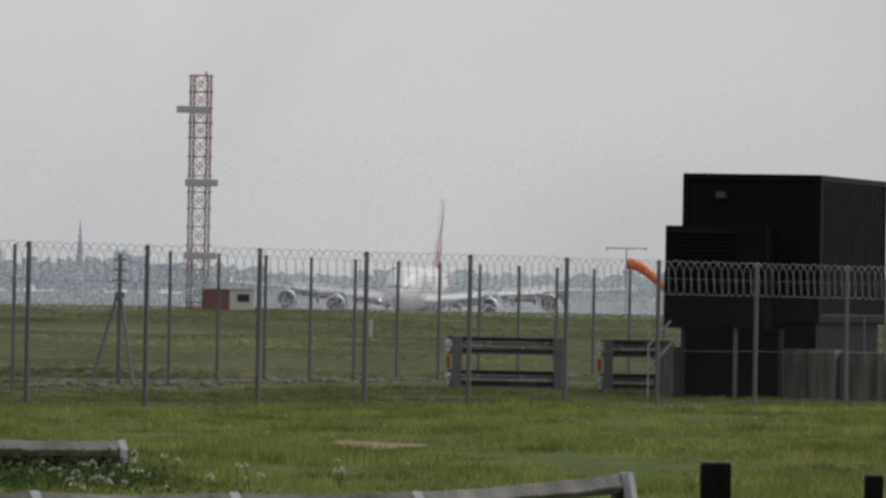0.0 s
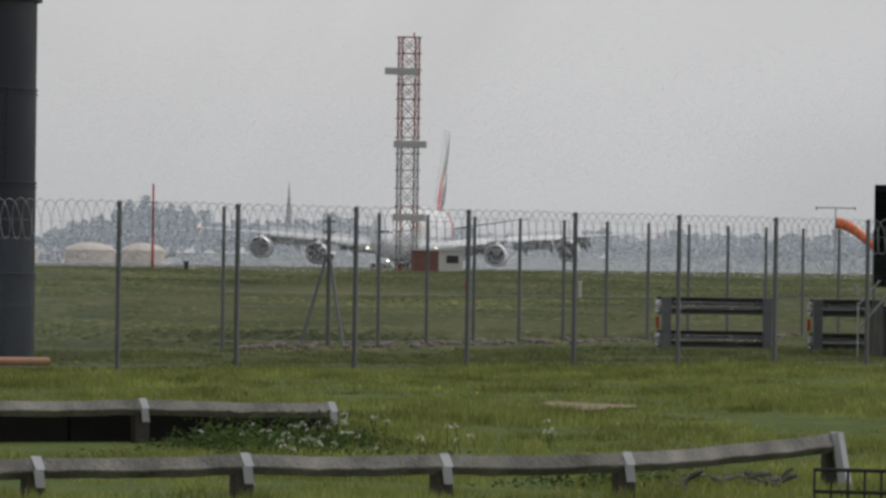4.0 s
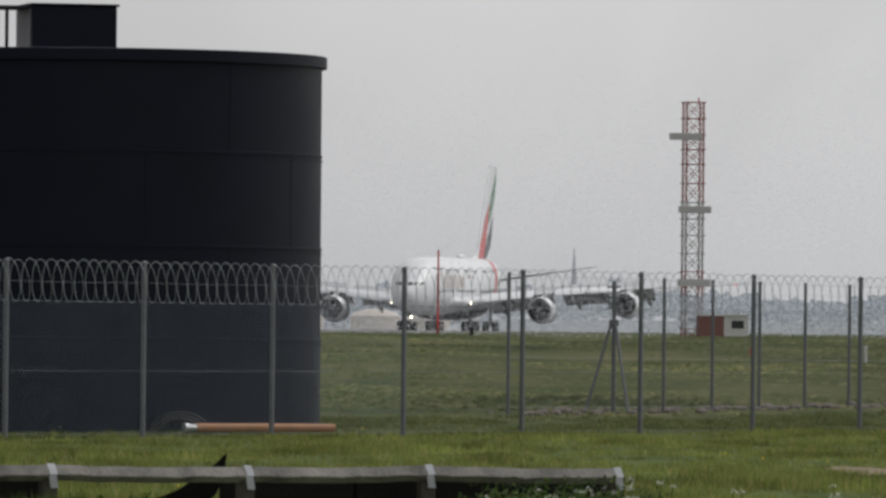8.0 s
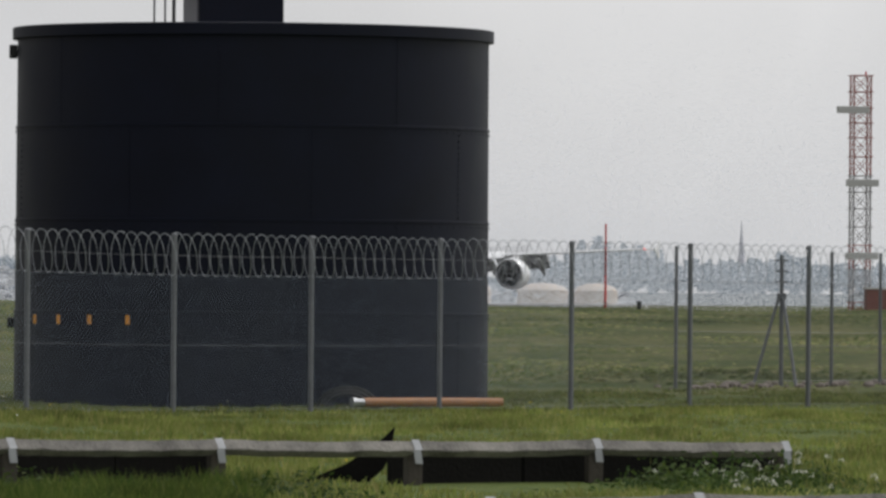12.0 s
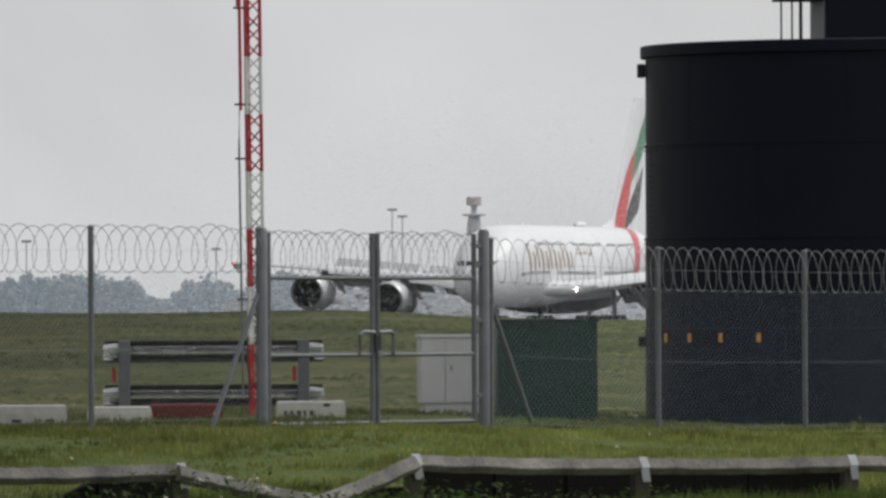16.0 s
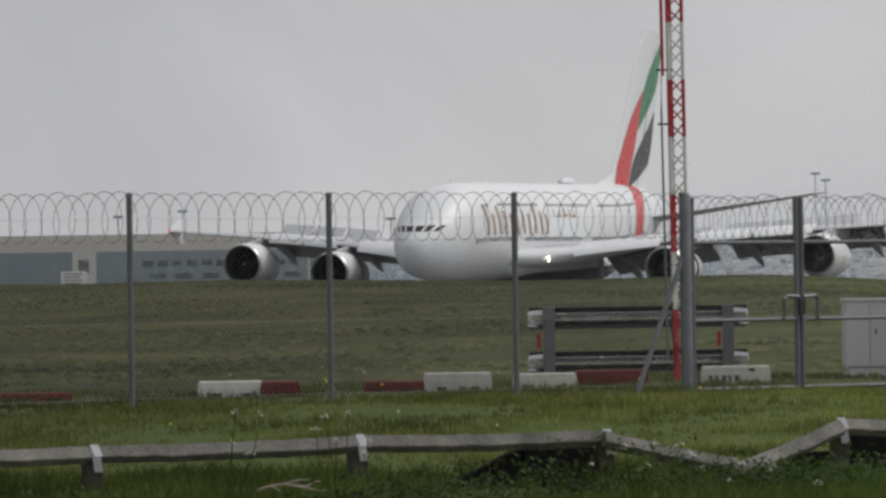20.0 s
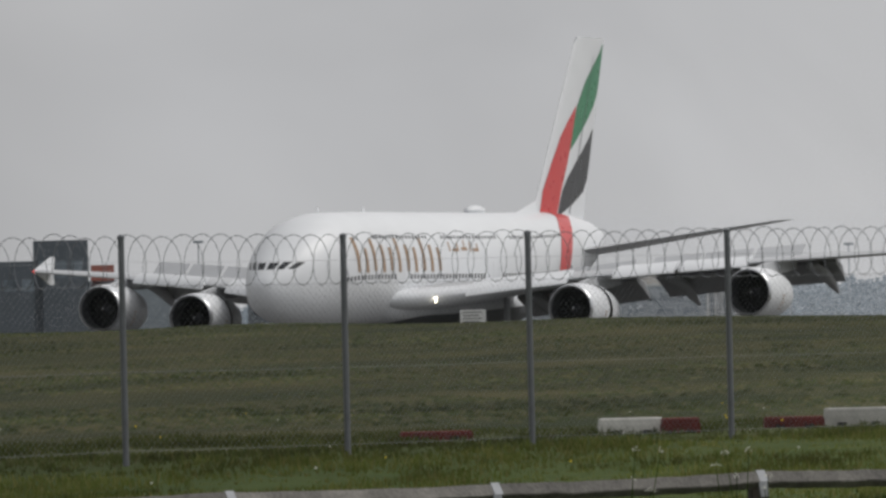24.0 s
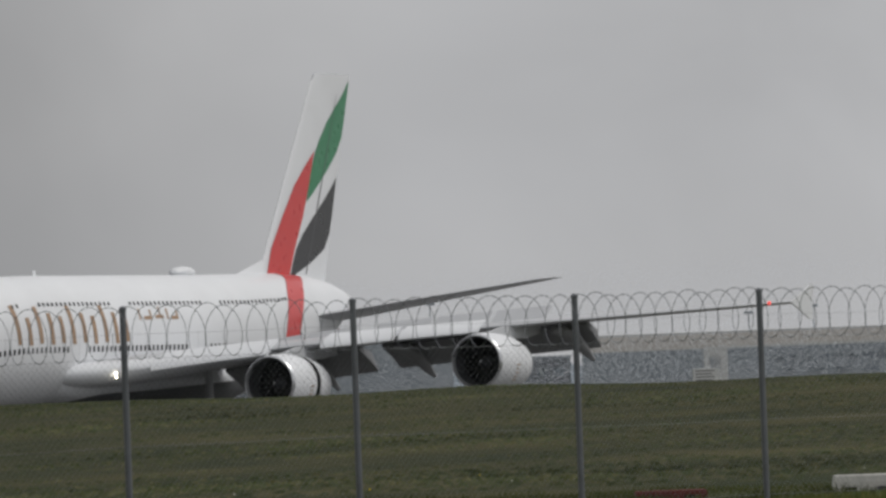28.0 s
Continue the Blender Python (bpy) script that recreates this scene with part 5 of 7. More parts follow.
# ---- glide-path mast with its cabin on the bank ----
TOWER_RED = mat("tower_red_paint", (0.31, 0.105, 0.09), 0.5, 0, 0.15, 2)
TOWER_GREY = mat("weathered_tower_paint", (0.30, 0.29, 0.30), 0.55, 0, 0.25, 2)
HUT_RED = mat("faded_hut_red", (0.20, 0.085, 0.075), 0.6, 0, 0.2, 2)
TOWER_WHITE = mat("tower_white_paint", (0.60, 0.59, 0.58), 0.5, 0, 0.1, 2)
PALE_GREY = mat("pale_grey_housing", (0.48, 0.48, 0.48), 0.5, 0, 0.08, 1)


def build_tower():
    p = spot(0.20, 480.0)
    base = p.z
    root = thing("antenna_tower", pose(p.x, p.y, base, 0, 0, 14), "tall red and white lattice antenna tower with three grey panels", "tower")
    top = 14.95 - base
    half = 0.5
    bands = [(0.0, 1.7, TOWER_RED), (1.7, 3.6, TOWER_GREY), (3.6, 5.0, TOWER_RED), (5.0, 7.1, TOWER_GREY), (7.1, 9.0, TOWER_GREY), (9.0, 11.2, TOWER_RED), (11.2, 12.9, TOWER_RED), (12.9, top, TOWER_RED)]
    for z0, z1, mt in bands:
        n = max(1, round((z1 - z0) / 1.05))
        for sx in (-1, 1):
            for sy in (-1, 1):
                bm = bmesh.new()
                tube(bm, [(sx * half, sy * half, z0), (sx * half, sy * half, z1)], 0.045, 6)
                part("leg", bm, mt, root, "red painted leg" if mt is TOWER_RED else "greyed white leg")
        for q in range(n):
            za, zb = z0 + (z1 - z0) * q / n, z0 + (z1 - z0) * (q + 1) / n
            for k in range(4):
                bm = bmesh.new()
                ca, cb = [(-half, -half), (half, -half), (half, half), (-half, half)][k], [(half, -half), (half, half), (-half, half), (-half, -half)][k]
                tube(bm, [(*ca, za), (*cb, zb)], 0.024, 5)
                tube(bm, [(*cb, za), (*ca, zb)], 0.024, 5)
                tube(bm, [(ca[0] * 1.2, ca[1] * 1.2, zb), (cb[0] * 1.2, cb[1] * 1.2, zb)], 0.03, 5)
                part("brace", bm, mt, root)
    for z, off in ((12.96, -0.62), (8.75, -0.04), (4.54, -0.04)):
        bm = bmesh.new()
        box(bm, off - 0.95, off + 0.95, -0.85, -0.55, z - base - 0.2, z - base + 0.2, 0.03)
        part("antenna_panel", bm, PALE_GREY, root, "pale grey antenna panel")
    bm = bmesh.new()
    tube(bm, [(0.3, 0, top), (0.3, 0, top + 0.25)], 0.05, 8)
    part("obstruction_light", bm, RED_PAINT, root)
    p = spot(4.08, 478.0)
    root = thing("equipment_hut", pose(p.x, p.y, p.z, 0, 0, 4), "small red and white equipment hut beside the antenna tower", "hut")
    for x0, x1, mt, nm in ((-1.42, 0.0, HUT_RED, "red_half"), (0.004, 1.42, TOWER_WHITE, "white_half")):
        bm = bmesh.new()
        box(bm, x0, x1, 0, 2.4, -0.2, 2.45, 0.03)
        part(nm, bm, mt, root)
    bm = bmesh.new()
    box(bm, -1.5, 1.5, -0.08, 2.48, 2.45, 2.56, 0.02)
    part("roof", bm, TOWER_WHITE, root)
    bm = bmesh.new()
    box(bm, 0.45, 1.15, -0.02, 0.01, 1.75, 2.2, 0.0)
    part("window", bm, DARK_GLASS, root, "dark window")


build_tower()


# ---- windsock ----
def build_windsock():
    p = spot(51.77, 620.0, -0.3)
    root = thing("windsock", pose(p.x, p.y, p.z, 0, 0, 0), "orange windsock drooping from a thin pole", "windsock")
    bm = bmesh.new()
    tube(bm, [(0, 0, -0.3), (0, 0, 6.9)], 0.05, 8)
    part("pole", bm, PALE_GREY, root)
    bm = bmesh.new()
    tube(bm, [(-1.45, 0, 6.85), (1.45, 0, 6.85)], 0.04, 6)
    tube(bm, [(-1.45, 0, 6.7), (-1.45, 0, 6.95)], 0.05, 6)
    tube(bm, [(1.45, 0, 6.7), (1.45, 0, 6.95)], 0.05, 6)
    part("cross_arm", bm, DARK, root, "dark lamp arm across the pole")
    orange = mat("orange_windsock_cloth", (0.85, 0.17, 0.05), 0.8, 0, 0.12, 1.5)
    pts = [(0.05, 5.75), (0.7, 5.62), (1.35, 5.25), (2.0, 4.75), (2.6, 4.25), (3.1, 3.75)]
    rad = [0.42, 0.40, 0.36, 0.32, 0.28, 0.22]
    for k in range(5):
        bm = bmesh.new()
        tube(bm, [(pts[k][0], 0, pts[k][1]), (pts[k + 1][0], 0, pts[k + 1][1])], [rad[k], rad[k + 1]], 14, cap=False)
        part("sock_piece", bm, orange, root, "", True)
    bm = bmesh.new()
    tube(bm, [(0.03 + 0.0, 0.42 * math.cos(t), 5.75 + 0.42 * math.sin(t)) for t in [k * math.tau / 16 for k in range(16)]], 0.03, 5, closed=True)
    part("hoop", bm, STEEL, root)


build_windsock()


# ---- small things on the field ----
def build_field_marks():
    p = spot(-30.34, 520.0, 0.2)
    root = thing("marker_pole", Matrix.Translation(p), "tall thin red marker pole on the airfield", "pole")
    for k in range(4):
        bm = bmesh.new()
        tube(bm, [(0, 0, k * 1.62 - (0.4 if k == 0 else 0)), (0, 0, (k + 1) * 1.62)], 0.085 - 0.008 * k, 8)
        part("pole_section", bm, RED_PAINT if k % 2 else mat_dull_red, root)
    bm = bmesh.new()
    tube(bm, [(-0.28, 0, 5.3), (0.28, 0, 5.3)], 0.03, 6)
    part("cross_bar", bm, DARK, root)
    for mil, r, w, h, mt, lab in ((21.16, 255.0, 0.05, 0.42, TOWER_WHITE, "slim white marker post in the grass"), (7.35, 270.0, 0.03, 0.12, RED_PAINT, "short red marker in the grass"), (-26.26, 560.0, 0.14, 1.6, DARK, "small dark sensor post")):
        q = spot(mil, r)
        rt = thing("marker_post", Matrix.Translation(q), lab, "marker post")
        bm = bmesh.new()
        box(bm, -w, w, -w * 0.4, w * 0.4, -0.2, h, 0.02)
        part("stake", bm, mt, rt)
        bm = bmesh.new()
        box(bm, -w * 1.3, w * 1.3, -w * 0.5, w * 0.5, h, h + 0.1, 0.02)
        part("cap", bm, mt, rt)
    # pale notice boards on the bank
    for mil, r in ((-221.22, 372.0),):
        rt = thing("notice_board", facing(mil, r), "pale notice board on two legs on the bank", "sign")
        bm = bmesh.new()
        box(bm, -0.58, 0.58, -0.03, 0.03, -0.12, 0.60, 0.01)
        bd = part("board", bm, mat("pale_board", (0.74, 0.75, 0.75), 0.6, 0, 0.1, 2), rt)
        for k in range(4):
            bm = bmesh.new()
            box(bm, -0.45, 0.40 - 0.12 * (k % 2), -0.042, -0.034, 0.46 - k * 0.14, 0.51 - k * 0.14, 0.0)
            part("text_bar", bm, mat_bar, bd)
        for x in (-0.45, 0.45):
            bm = bmesh.new()
            box(bm, x - 0.03, x + 0.03, 0.03, 0.08, -0.4, 0.5, 0.0)
            part("leg", bm, STEEL, rt)


mat_dull_red = mat("dull_red_paint", (0.28, 0.035, 0.03), 0.5, 0, 0.15, 2)
mat_bar = mat("grey_print", (0.2, 0.2, 0.21), 0.6, 0, 0.1, 3)
build_field_marks()


# ---- second fence running off across the field, with a braced aerial frame ----
def build_back_fence():
    root = thing("field_fence", Matrix.Identity(4), "second thin wire fence running off across the field", "fence")
    start, d = Vector((-0.487, 157.0, 0)), Vector((math.sin(radians(20)), math.cos(radians(20)), 0))
    gap = 2.7
    tops = []
    master = None
    for k in [-3] + list(range(0, 22)):
        p = start + d * gap * k
        p.z = ground_z(p.x, p.y) - 0.014 * k
        if master is None:
            bm = bmesh.new()
            tube(bm, [(0, 0, -0.3), (0, 0, 2.53)], 0.033, 8)
            master = part("post", bm, STEEL, root)
            master.location = p
        else:
            q = new("post", master.data)
            q.parent = root
            q.location = p
        tops.append(p)
    for a, b in zip(tops, tops[1:]):
        for h in (0.1, 1.0, 1.9, 2.49):
            bm = bmesh.new()
            tube(bm, [a + Vector((0, 0, h)), b + Vector((0, 0, h))], 0.004, 3)
            part("wire", bm, WIRE, root)
    p = start + d * gap * -1
    p.z = ground_z(p.x, p.y)
    rt = thing("braced_frame", Matrix.Translation(p), "thin steel post braced by two slanting legs", "frame")
    bm = bmesh.new()
    tube(bm, [(0, 0, -0.2), (0, 0, 2.45)], 0.04, 8)
    part("upright", bm, STEEL, rt)
    for x, y in ((-0.55, -0.2), (0.30, -0.6)):
        bm = bmesh.new()
        tube(bm, [(0, 0, 1.72), (x * 0.12, y * 0.1, 1.62), (x, y, -0.1)], 0.03, 8)
        part("leg", bm, STEEL, rt)
    bm = bmesh.new()
    box(bm, -0.09, 0.09, -0.05, 0.05, 1.62, 1.74, 0.01)
    part("collar", bm, STEEL, rt)
    for z in (1.95, 2.15, 2.35):
        bm = bmesh.new()
        tube(bm, [(-0.12, 0, z), (0.12, 0, z)], 0.018, 5)
        part("bracket", bm, STEEL, rt)
    # broken stones along the fence foot
    rng = random.Random(5)
    bm = bmesh.new()
    for i in range(260):
        k = rng.uniform(-3.0, 11.0)
        q = start + d * gap * k + Vector((rng.gauss(0, 0.5), rng.gauss(0, 0.9), 0))
        s = rng.uniform(0.03, 0.10)
        r = bmesh.ops.create_icosphere(bm, subdivisions=1, radius=s, matrix=Matrix.Translation((q.x, q.y, ground_z(q.x, q.y) + s * 0.3)) @ Matrix.Diagonal((rng.uniform(0.8, 1.6), rng.uniform(0.8, 1.3), rng.uniform(0.5, 1.0), 1)))
    st = part("rubble", bm, mat("greyish_rubble", (0.17, 0.145, 0.13), 0.9, 0, 0.3, 6))
    tagged(st, "greyish broken stones along the fence foot", "rubble", kind="stuff")


build_back_fence()

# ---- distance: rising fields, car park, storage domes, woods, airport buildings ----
# field colour paled to blue-grey so that it looks hazed by distance
HAZE_FIELD = mat("hazed_field", (0.21, 0.235, 0.25), 0.95, 0, 0.1, 0.004)
HAZE_FIELD.node_tree.nodes["Principled BSDF"].inputs["Specular IOR Level"].default_value = 0.0
# aerial haze painted into foliage: pale blue-grey base plus a faint glow
HAZE_GLOW_WOOD = mat("hazed_glow_foliage", (0.16, 0.18, 0.20), 0.95, 0, 0.25, 0.05)
_b = HAZE_GLOW_WOOD.node_tree.nodes["Principled BSDF"]
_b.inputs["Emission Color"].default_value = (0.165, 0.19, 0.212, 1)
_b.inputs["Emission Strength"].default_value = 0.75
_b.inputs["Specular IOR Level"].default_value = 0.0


def build_far_field():
    bm = bmesh.new()
    rows = []
    for r in (1730, 1900, 2100, 2300, 2500, 2800):
        row = []
        for i in range(80):
            b = -330 + i * 6.2
            x, y = r * math.sin(b / 1000), r * math.cos(b / 1000)
            row.append((x, y, ground_z(x, y) + (0.25 if r > 1740 else -0.3)))
        rows.append(row)
    loft(bm, rows, False, False)
    ob = part("hazed_field", bm, HAZE_FIELD, smooth=True)
    tagged(ob, "fields in the distance, haze painted in as pale blue-grey", "field", kind="backdrop")
    ob["kind"] = "structure"


build_far_field()


def leaf_crown(verts, faces, c, rx, rz, n, rng, leaf):
    """Adds a crown: leaf clumps spread through an uneven volume."""
    lobes = [(c + Vector((rng.uniform(-0.5, 0.5) * rx, rng.uniform(-0.3, 0.3) * rx, rng.uniform(-0.35, 0.45) * rz)), rng.uniform(0.4, 0.7)) for _ in range(6)]
    for _ in range(n):
        lc, lr = rng.choice(lobes)
        v = Vector((rng.gauss(0, 1), rng.gauss(0, 1), rng.gauss(0, 1))).normalized() * rng.uniform(0.55, 1.0) * lr
        p = lc + Vector((v.x * rx, v.y * rx, v.z * rz))
        s = leaf * rng.uniform(0.6, 1.4)
        a = Vector((rng.gauss(0, 1), rng.gauss(0, 1), rng.gauss(0, 1))).normalized()
        b = a.cross(Vector((rng.gauss(0, 1), rng.gauss(0, 1), rng.gauss(0, 1)))).normalized()
        i = len(verts)
        verts += [p + a * s, p + b * s * 0.8, p - a * s, p - b * s * 0.8]
        faces.append((i, i + 1, i + 2, i + 3))


def mesh_thing(name, verts, faces, material, label, category, kind="stuff"):
    me = bpy.data.meshes.new(name)
    me.from_pydata([tuple(v) for v in verts], [], faces)
    me.materials.append(material)
    ob = new(name, me)
    return tagged(ob, label, category, kind=kind)


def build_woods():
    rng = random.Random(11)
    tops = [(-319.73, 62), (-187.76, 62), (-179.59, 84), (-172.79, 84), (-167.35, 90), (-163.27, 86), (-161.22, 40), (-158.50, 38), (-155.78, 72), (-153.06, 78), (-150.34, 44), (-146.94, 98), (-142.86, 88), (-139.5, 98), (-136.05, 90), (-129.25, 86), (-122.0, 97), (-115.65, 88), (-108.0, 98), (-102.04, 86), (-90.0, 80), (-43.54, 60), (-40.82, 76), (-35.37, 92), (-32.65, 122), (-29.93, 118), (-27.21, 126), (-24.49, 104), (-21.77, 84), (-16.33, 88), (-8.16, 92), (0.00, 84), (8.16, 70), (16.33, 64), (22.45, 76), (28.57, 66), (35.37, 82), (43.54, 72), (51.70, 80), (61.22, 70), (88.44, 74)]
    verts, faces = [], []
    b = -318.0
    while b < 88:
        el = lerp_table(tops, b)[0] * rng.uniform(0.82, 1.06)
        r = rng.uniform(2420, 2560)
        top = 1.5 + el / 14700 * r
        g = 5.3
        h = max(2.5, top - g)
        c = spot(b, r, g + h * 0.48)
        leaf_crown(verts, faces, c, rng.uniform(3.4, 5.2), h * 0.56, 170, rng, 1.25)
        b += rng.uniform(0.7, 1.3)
    mesh_thing("distant_woods", verts, faces, HAZE_GLOW_WOOD, "grey-green woods on the skyline, haze painted in by pale colour and glow", "woods")


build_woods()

CAR_COLOURS = [("white_cars", (0.58, 0.60, 0.63)), ("silver_cars", (0.36, 0.38, 0.41)), ("blue_cars", (0.20, 0.25, 0.33)), ("grey_cars", (0.15, 0.16, 0.18))]


def park_rise(b, r):
    """Raises the middle of the car park so its rows fit the camera's view."""
    u = b * 14.7
    return 6.0 * smooth01((u + 2330) / 220) * smooth01((-1290 - u) / 160) * smooth01((r - 1950) / 340)


def build_park_ground():
    bm = bmesh.new()
    rows = []
    for r in [1950 + 30 * i for i in range(14)] + [2480]:
        row = []
        for i in range(60):
            b = -160.54 + (-84.35 - -160.54) * i / 59
            p = spot(b, r)
            row.append((p.x, p.y, p.z + 0.32 + park_rise(b, min(r, 2340)) - (8 if r > 2400 else 0)))
        rows.append(row)
    loft(bm, rows, False, False)
    ob = part("car_park_ground", bm, mat("pale_car_park_tarmac", (0.19, 0.20, 0.215), 0.9, 0, 0.15, 0.05), smooth=True)
    tagged(ob, "pale tarmac of the far car park", "car park", kind="structure")


build_park_ground()


def build_car_park():
    """Rows of parked cars far beyond the runway, too many and too small to pick apart."""
    rng = random.Random(3)
    heaps = {n: ([], []) for n, _ in CAR_COLOURS}
    for row in range(10):
        r = 1960 + row * 40
        b = -185.03
        while b < -27.21:
            if b < -151 and row > 1:
                b += 3.0
                continue
            n, _ = CAR_COLOURS[rng.choices((0, 1, 2, 3), (4, 4, 2, 3))[0]]
            v, f = heaps[n]
            p = spot(b, r + rng.uniform(-4, 4))
            p.z += 0.32 + park_rise(b, r)
            a = -b / 1000 + rng.choice((0.0, math.pi / 2)) + rng.uniform(-0.2, 0.2)
            ca, sa = math.cos(a), math.sin(a)
            sc = rng.uniform(0.9, 1.15)
            prof = [(-2.1, 0.3), (-2.1, 0.85), (-1.25, 0.95), (-0.75, 1.45), (0.85, 1.45), (1.6, 0.95), (2.15, 0.85), (2.15, 0.3)]
            i = len(v)
            for y in (-0.85, 0.85):
                for x, z in prof:
                    yy = y * (0.8 if z > 1 else 1)
                    v.append(p + Vector((ca * x * sc - sa * yy, sa * x * sc + ca * yy, z * sc)))
            m = len(prof)
            for k in range(m):
                f.append((i + k, i + (k + 1) % m, i + m + (k + 1) % m, i + m + k))
            f.append(tuple(i + k for k in range(m))[::-1])
            f.append(tuple(i + m + k for k in range(m)))
            b += rng.uniform(1.3, 2.8) if -2330 < b * 14.7 < -1290 else rng.uniform(2.4, 4.6)
    for n, col in CAR_COLOURS:
        mesh_thing("parked_cars", *heaps[n], mat(n, col, 0.18, 0.2, 0.1, 0.3, coat=0.6), n.replace("_", " ") + " in long rows in a far car park", "cars")


build_car_park()


def build_domes():
    cream = mat("cream_dome_paint", (0.62, 0.53, 0.46), 0.6, 0, 0.1, 0.5)
    for u0, u1 in ((-40.95, -34.83), (-34.15, -28.84), (-46.94, -44.08)):
        r = 1660.0
        p = spot((u0 + u1) / 2, r)
        R = (u1 - u0) / 2000 * r
        root = thing("storage_dome", Matrix.Translation(p), "squat cream storage tank with a domed roof", "storage tank", "cream storage tanks")
        up = Matrix.Rotation(radians(-90), 4, "Y")
        bm = bmesh.new()
        revolve(bm, [(-0.5, R), (5.2, R)], up, 40)
        part("wall", bm, cream, root, "", True)
        bm = bmesh.new()
        revolve(bm, [(5.2, R + 0.1), (6.0, R * 0.8), (6.5, R * 0.45), (6.7, 0.01)], up, 40)
        part("roof", bm, cream, root, "", True)


build_domes()


def far_block(root, name, u0, u1, e0, e1, r, material, depth=10.0, label=""):
    """A block between two bearings and two sight heights at the distance r, in its root's space."""
    bm = bmesh.new()
    w = (u1 - u0) / 1000 * r
    z0, z1 = 1.5 + e0 / 14700 * r, 1.5 + e1 / 14700 * r
    c = (u0 + u1) / 2000 * r
    box(bm, c - w / 2, c + w / 2, 0, depth, z0, z1, 0.0)
    return part(name, bm, material, root, label)


def build_airport():
    r = 1300.0
    cream = mat("cream_cladding", (0.52, 0.47, 0.40), 0.7, 0, 0.06, 0.1)
    white = mat("white_plaster", (0.62, 0.62, 0.61), 0.7, 0, 0.06, 0.2)
    bluegrey = mat("blue_grey_cladding", (0.27, 0.31, 0.35), 0.6, 0, 0.08, 0.2)
    dark = mat("dark_blue_grey_cladding", (0.12, 0.14, 0.165), 0.6, 0, 0.1, 0.2)
    # window colour lightened to paint haze over the far glass
    glass = mat("hazed_window_glass", (0.22, 0.265, 0.31), 0.2, 0, 0.1, 0.3)

    def root_at(name, mil, rr, label, cat):
        p = spot(mil, rr)
        return thing(name, pose(p.x, p.y, 0, 0, 0, -math.degrees(mil / 1000)), label, cat)

    mid = -210.20
    t = root_at("terminal_building", mid, r, "long low blue-grey airport building with window bands", "building")
    far_block(t, "wall", -218.03 - mid, -193.06 - mid, -15, 80, r, bluegrey, 14)
    far_block(t, "parapet", -218.16 - mid, -192.93 - mid, 80, 84, r, white, 14.2)
    for i in range(11):
        u = -3130 + i * 26
        far_block(t, "window", u / 14.7 - mid, (u + 19) / 14.7 - mid, 52, 63, r - 0.12, glass, 0.3)
    for i in range(6):
        u = -3120 + i * 48
        far_block(t, "window", u / 14.7 - mid, (u + 30) / 14.7 - mid, 30, 40, r - 0.12, glass, 0.3)
    mid = -219.86
    t = root_at("stair_block", mid, r - 16, "small white block with one square window", "building")
    far_block(t, "wall", -221.36 - mid, -218.50 - mid, -15, 84, r - 16, white, 8)
    far_block(t, "window", -220.68 - mid, -219.32 - mid, 42, 66, r - 16.15, glass, 0.3)
    mid = -188.44
    t = root_at("glazed_block", mid, r, "pale block with tall glazed bays", "building")
    far_block(t, "wall", -193.06 - mid, -185.58 - mid, -15, 84, r + 0.3, white, 10)
    for i, u in enumerate((-2834, -2822, -2810, -2798, -2786)):
        far_block(t, "window", u / 14.7 - mid, (u + 10) / 14.7 - mid, 16, 78, r + 0.1, glass, 0.3)
    for e in (52, 26):
        far_block(t, "window", -187.89 - mid, -186.80 - mid, e, e + 18, r + 0.1, glass, 0.3)
    mid = -210.88
    t = root_at("hangar", mid, r + 60, "broad cream hangar with a flat roof", "hangar")
    far_block(t, "wall", -236.05 - mid, -191.50 - mid, -10, 80, r + 60, bluegrey, 40)
    far_block(t, "fascia", -236.19 - mid, -191.36 - mid, 80, 106, r + 59.6, mat("pale_cream_fascia", (0.66, 0.62, 0.58), 0.8, 0, 0.1, 0.05), 41)
    far_block(t, "roof_edge", -236.46 - mid, -191.16 - mid, 106, 110, r + 59.2, white, 41.5)
    mid = -242.86
    t = root_at("service_block", mid, r - 20, "dark grey service building on the apron", "building")
    far_block(t, "wall", -248.30 - mid, -237.41 - mid, -10, 74, r - 20, dark, 12)
    far_block(t, "parapet", -248.44 - mid, -237.28 - mid, 74, 78, r - 20.2, bluegrey, 12.4)
    for i in range(5):
        u = -3640 + i * 30
        far_block(t, "window", u / 14.7 - mid, (u + 18) / 14.7 - mid, 42, 56, r - 20.15, glass, 0.3)
    mid = -277.55
    t = root_at("far_block", mid, r, "dark blue-grey airport block", "building")
    far_block(t, "wall", -300.68 - mid, -272.79 - mid, -10, 150, r, dark, 20)
    far_block(t, "upper_wall", -273.88 - mid, -267.35 - mid, -10, 186, r - 2, dark, 20)
    for i in range(12):
        u = -4400 + i * 32
        far_block(t, "window", u / 14.7 - mid, (u + 22) / 14.7 - mid, 96, 118, r - 0.15, glass, 0.3)
    for i in range(3):
        u = -4018 + i * 29
        far_block(t, "window", u / 14.7 - mid, (u + 20) / 14.7 - mid, 120, 150, r - 2.15, glass, 0.3)
    far_block(t, "red_panel", -267.07 - mid, -264.29 - mid, 96, 140, r + 3, mat("faded_red_panel", (0.42, 0.16, 0.13), 0.7, 0, 0.1, 0.3), 4)
    far_block(t, "rear_wall", -267.35 - mid, -251.70 - mid, -10, 112, r + 8, bluegrey, 10)
    # control tower
    rr = 2900.0
    mid = -121.97
    p = spot(mid, rr)
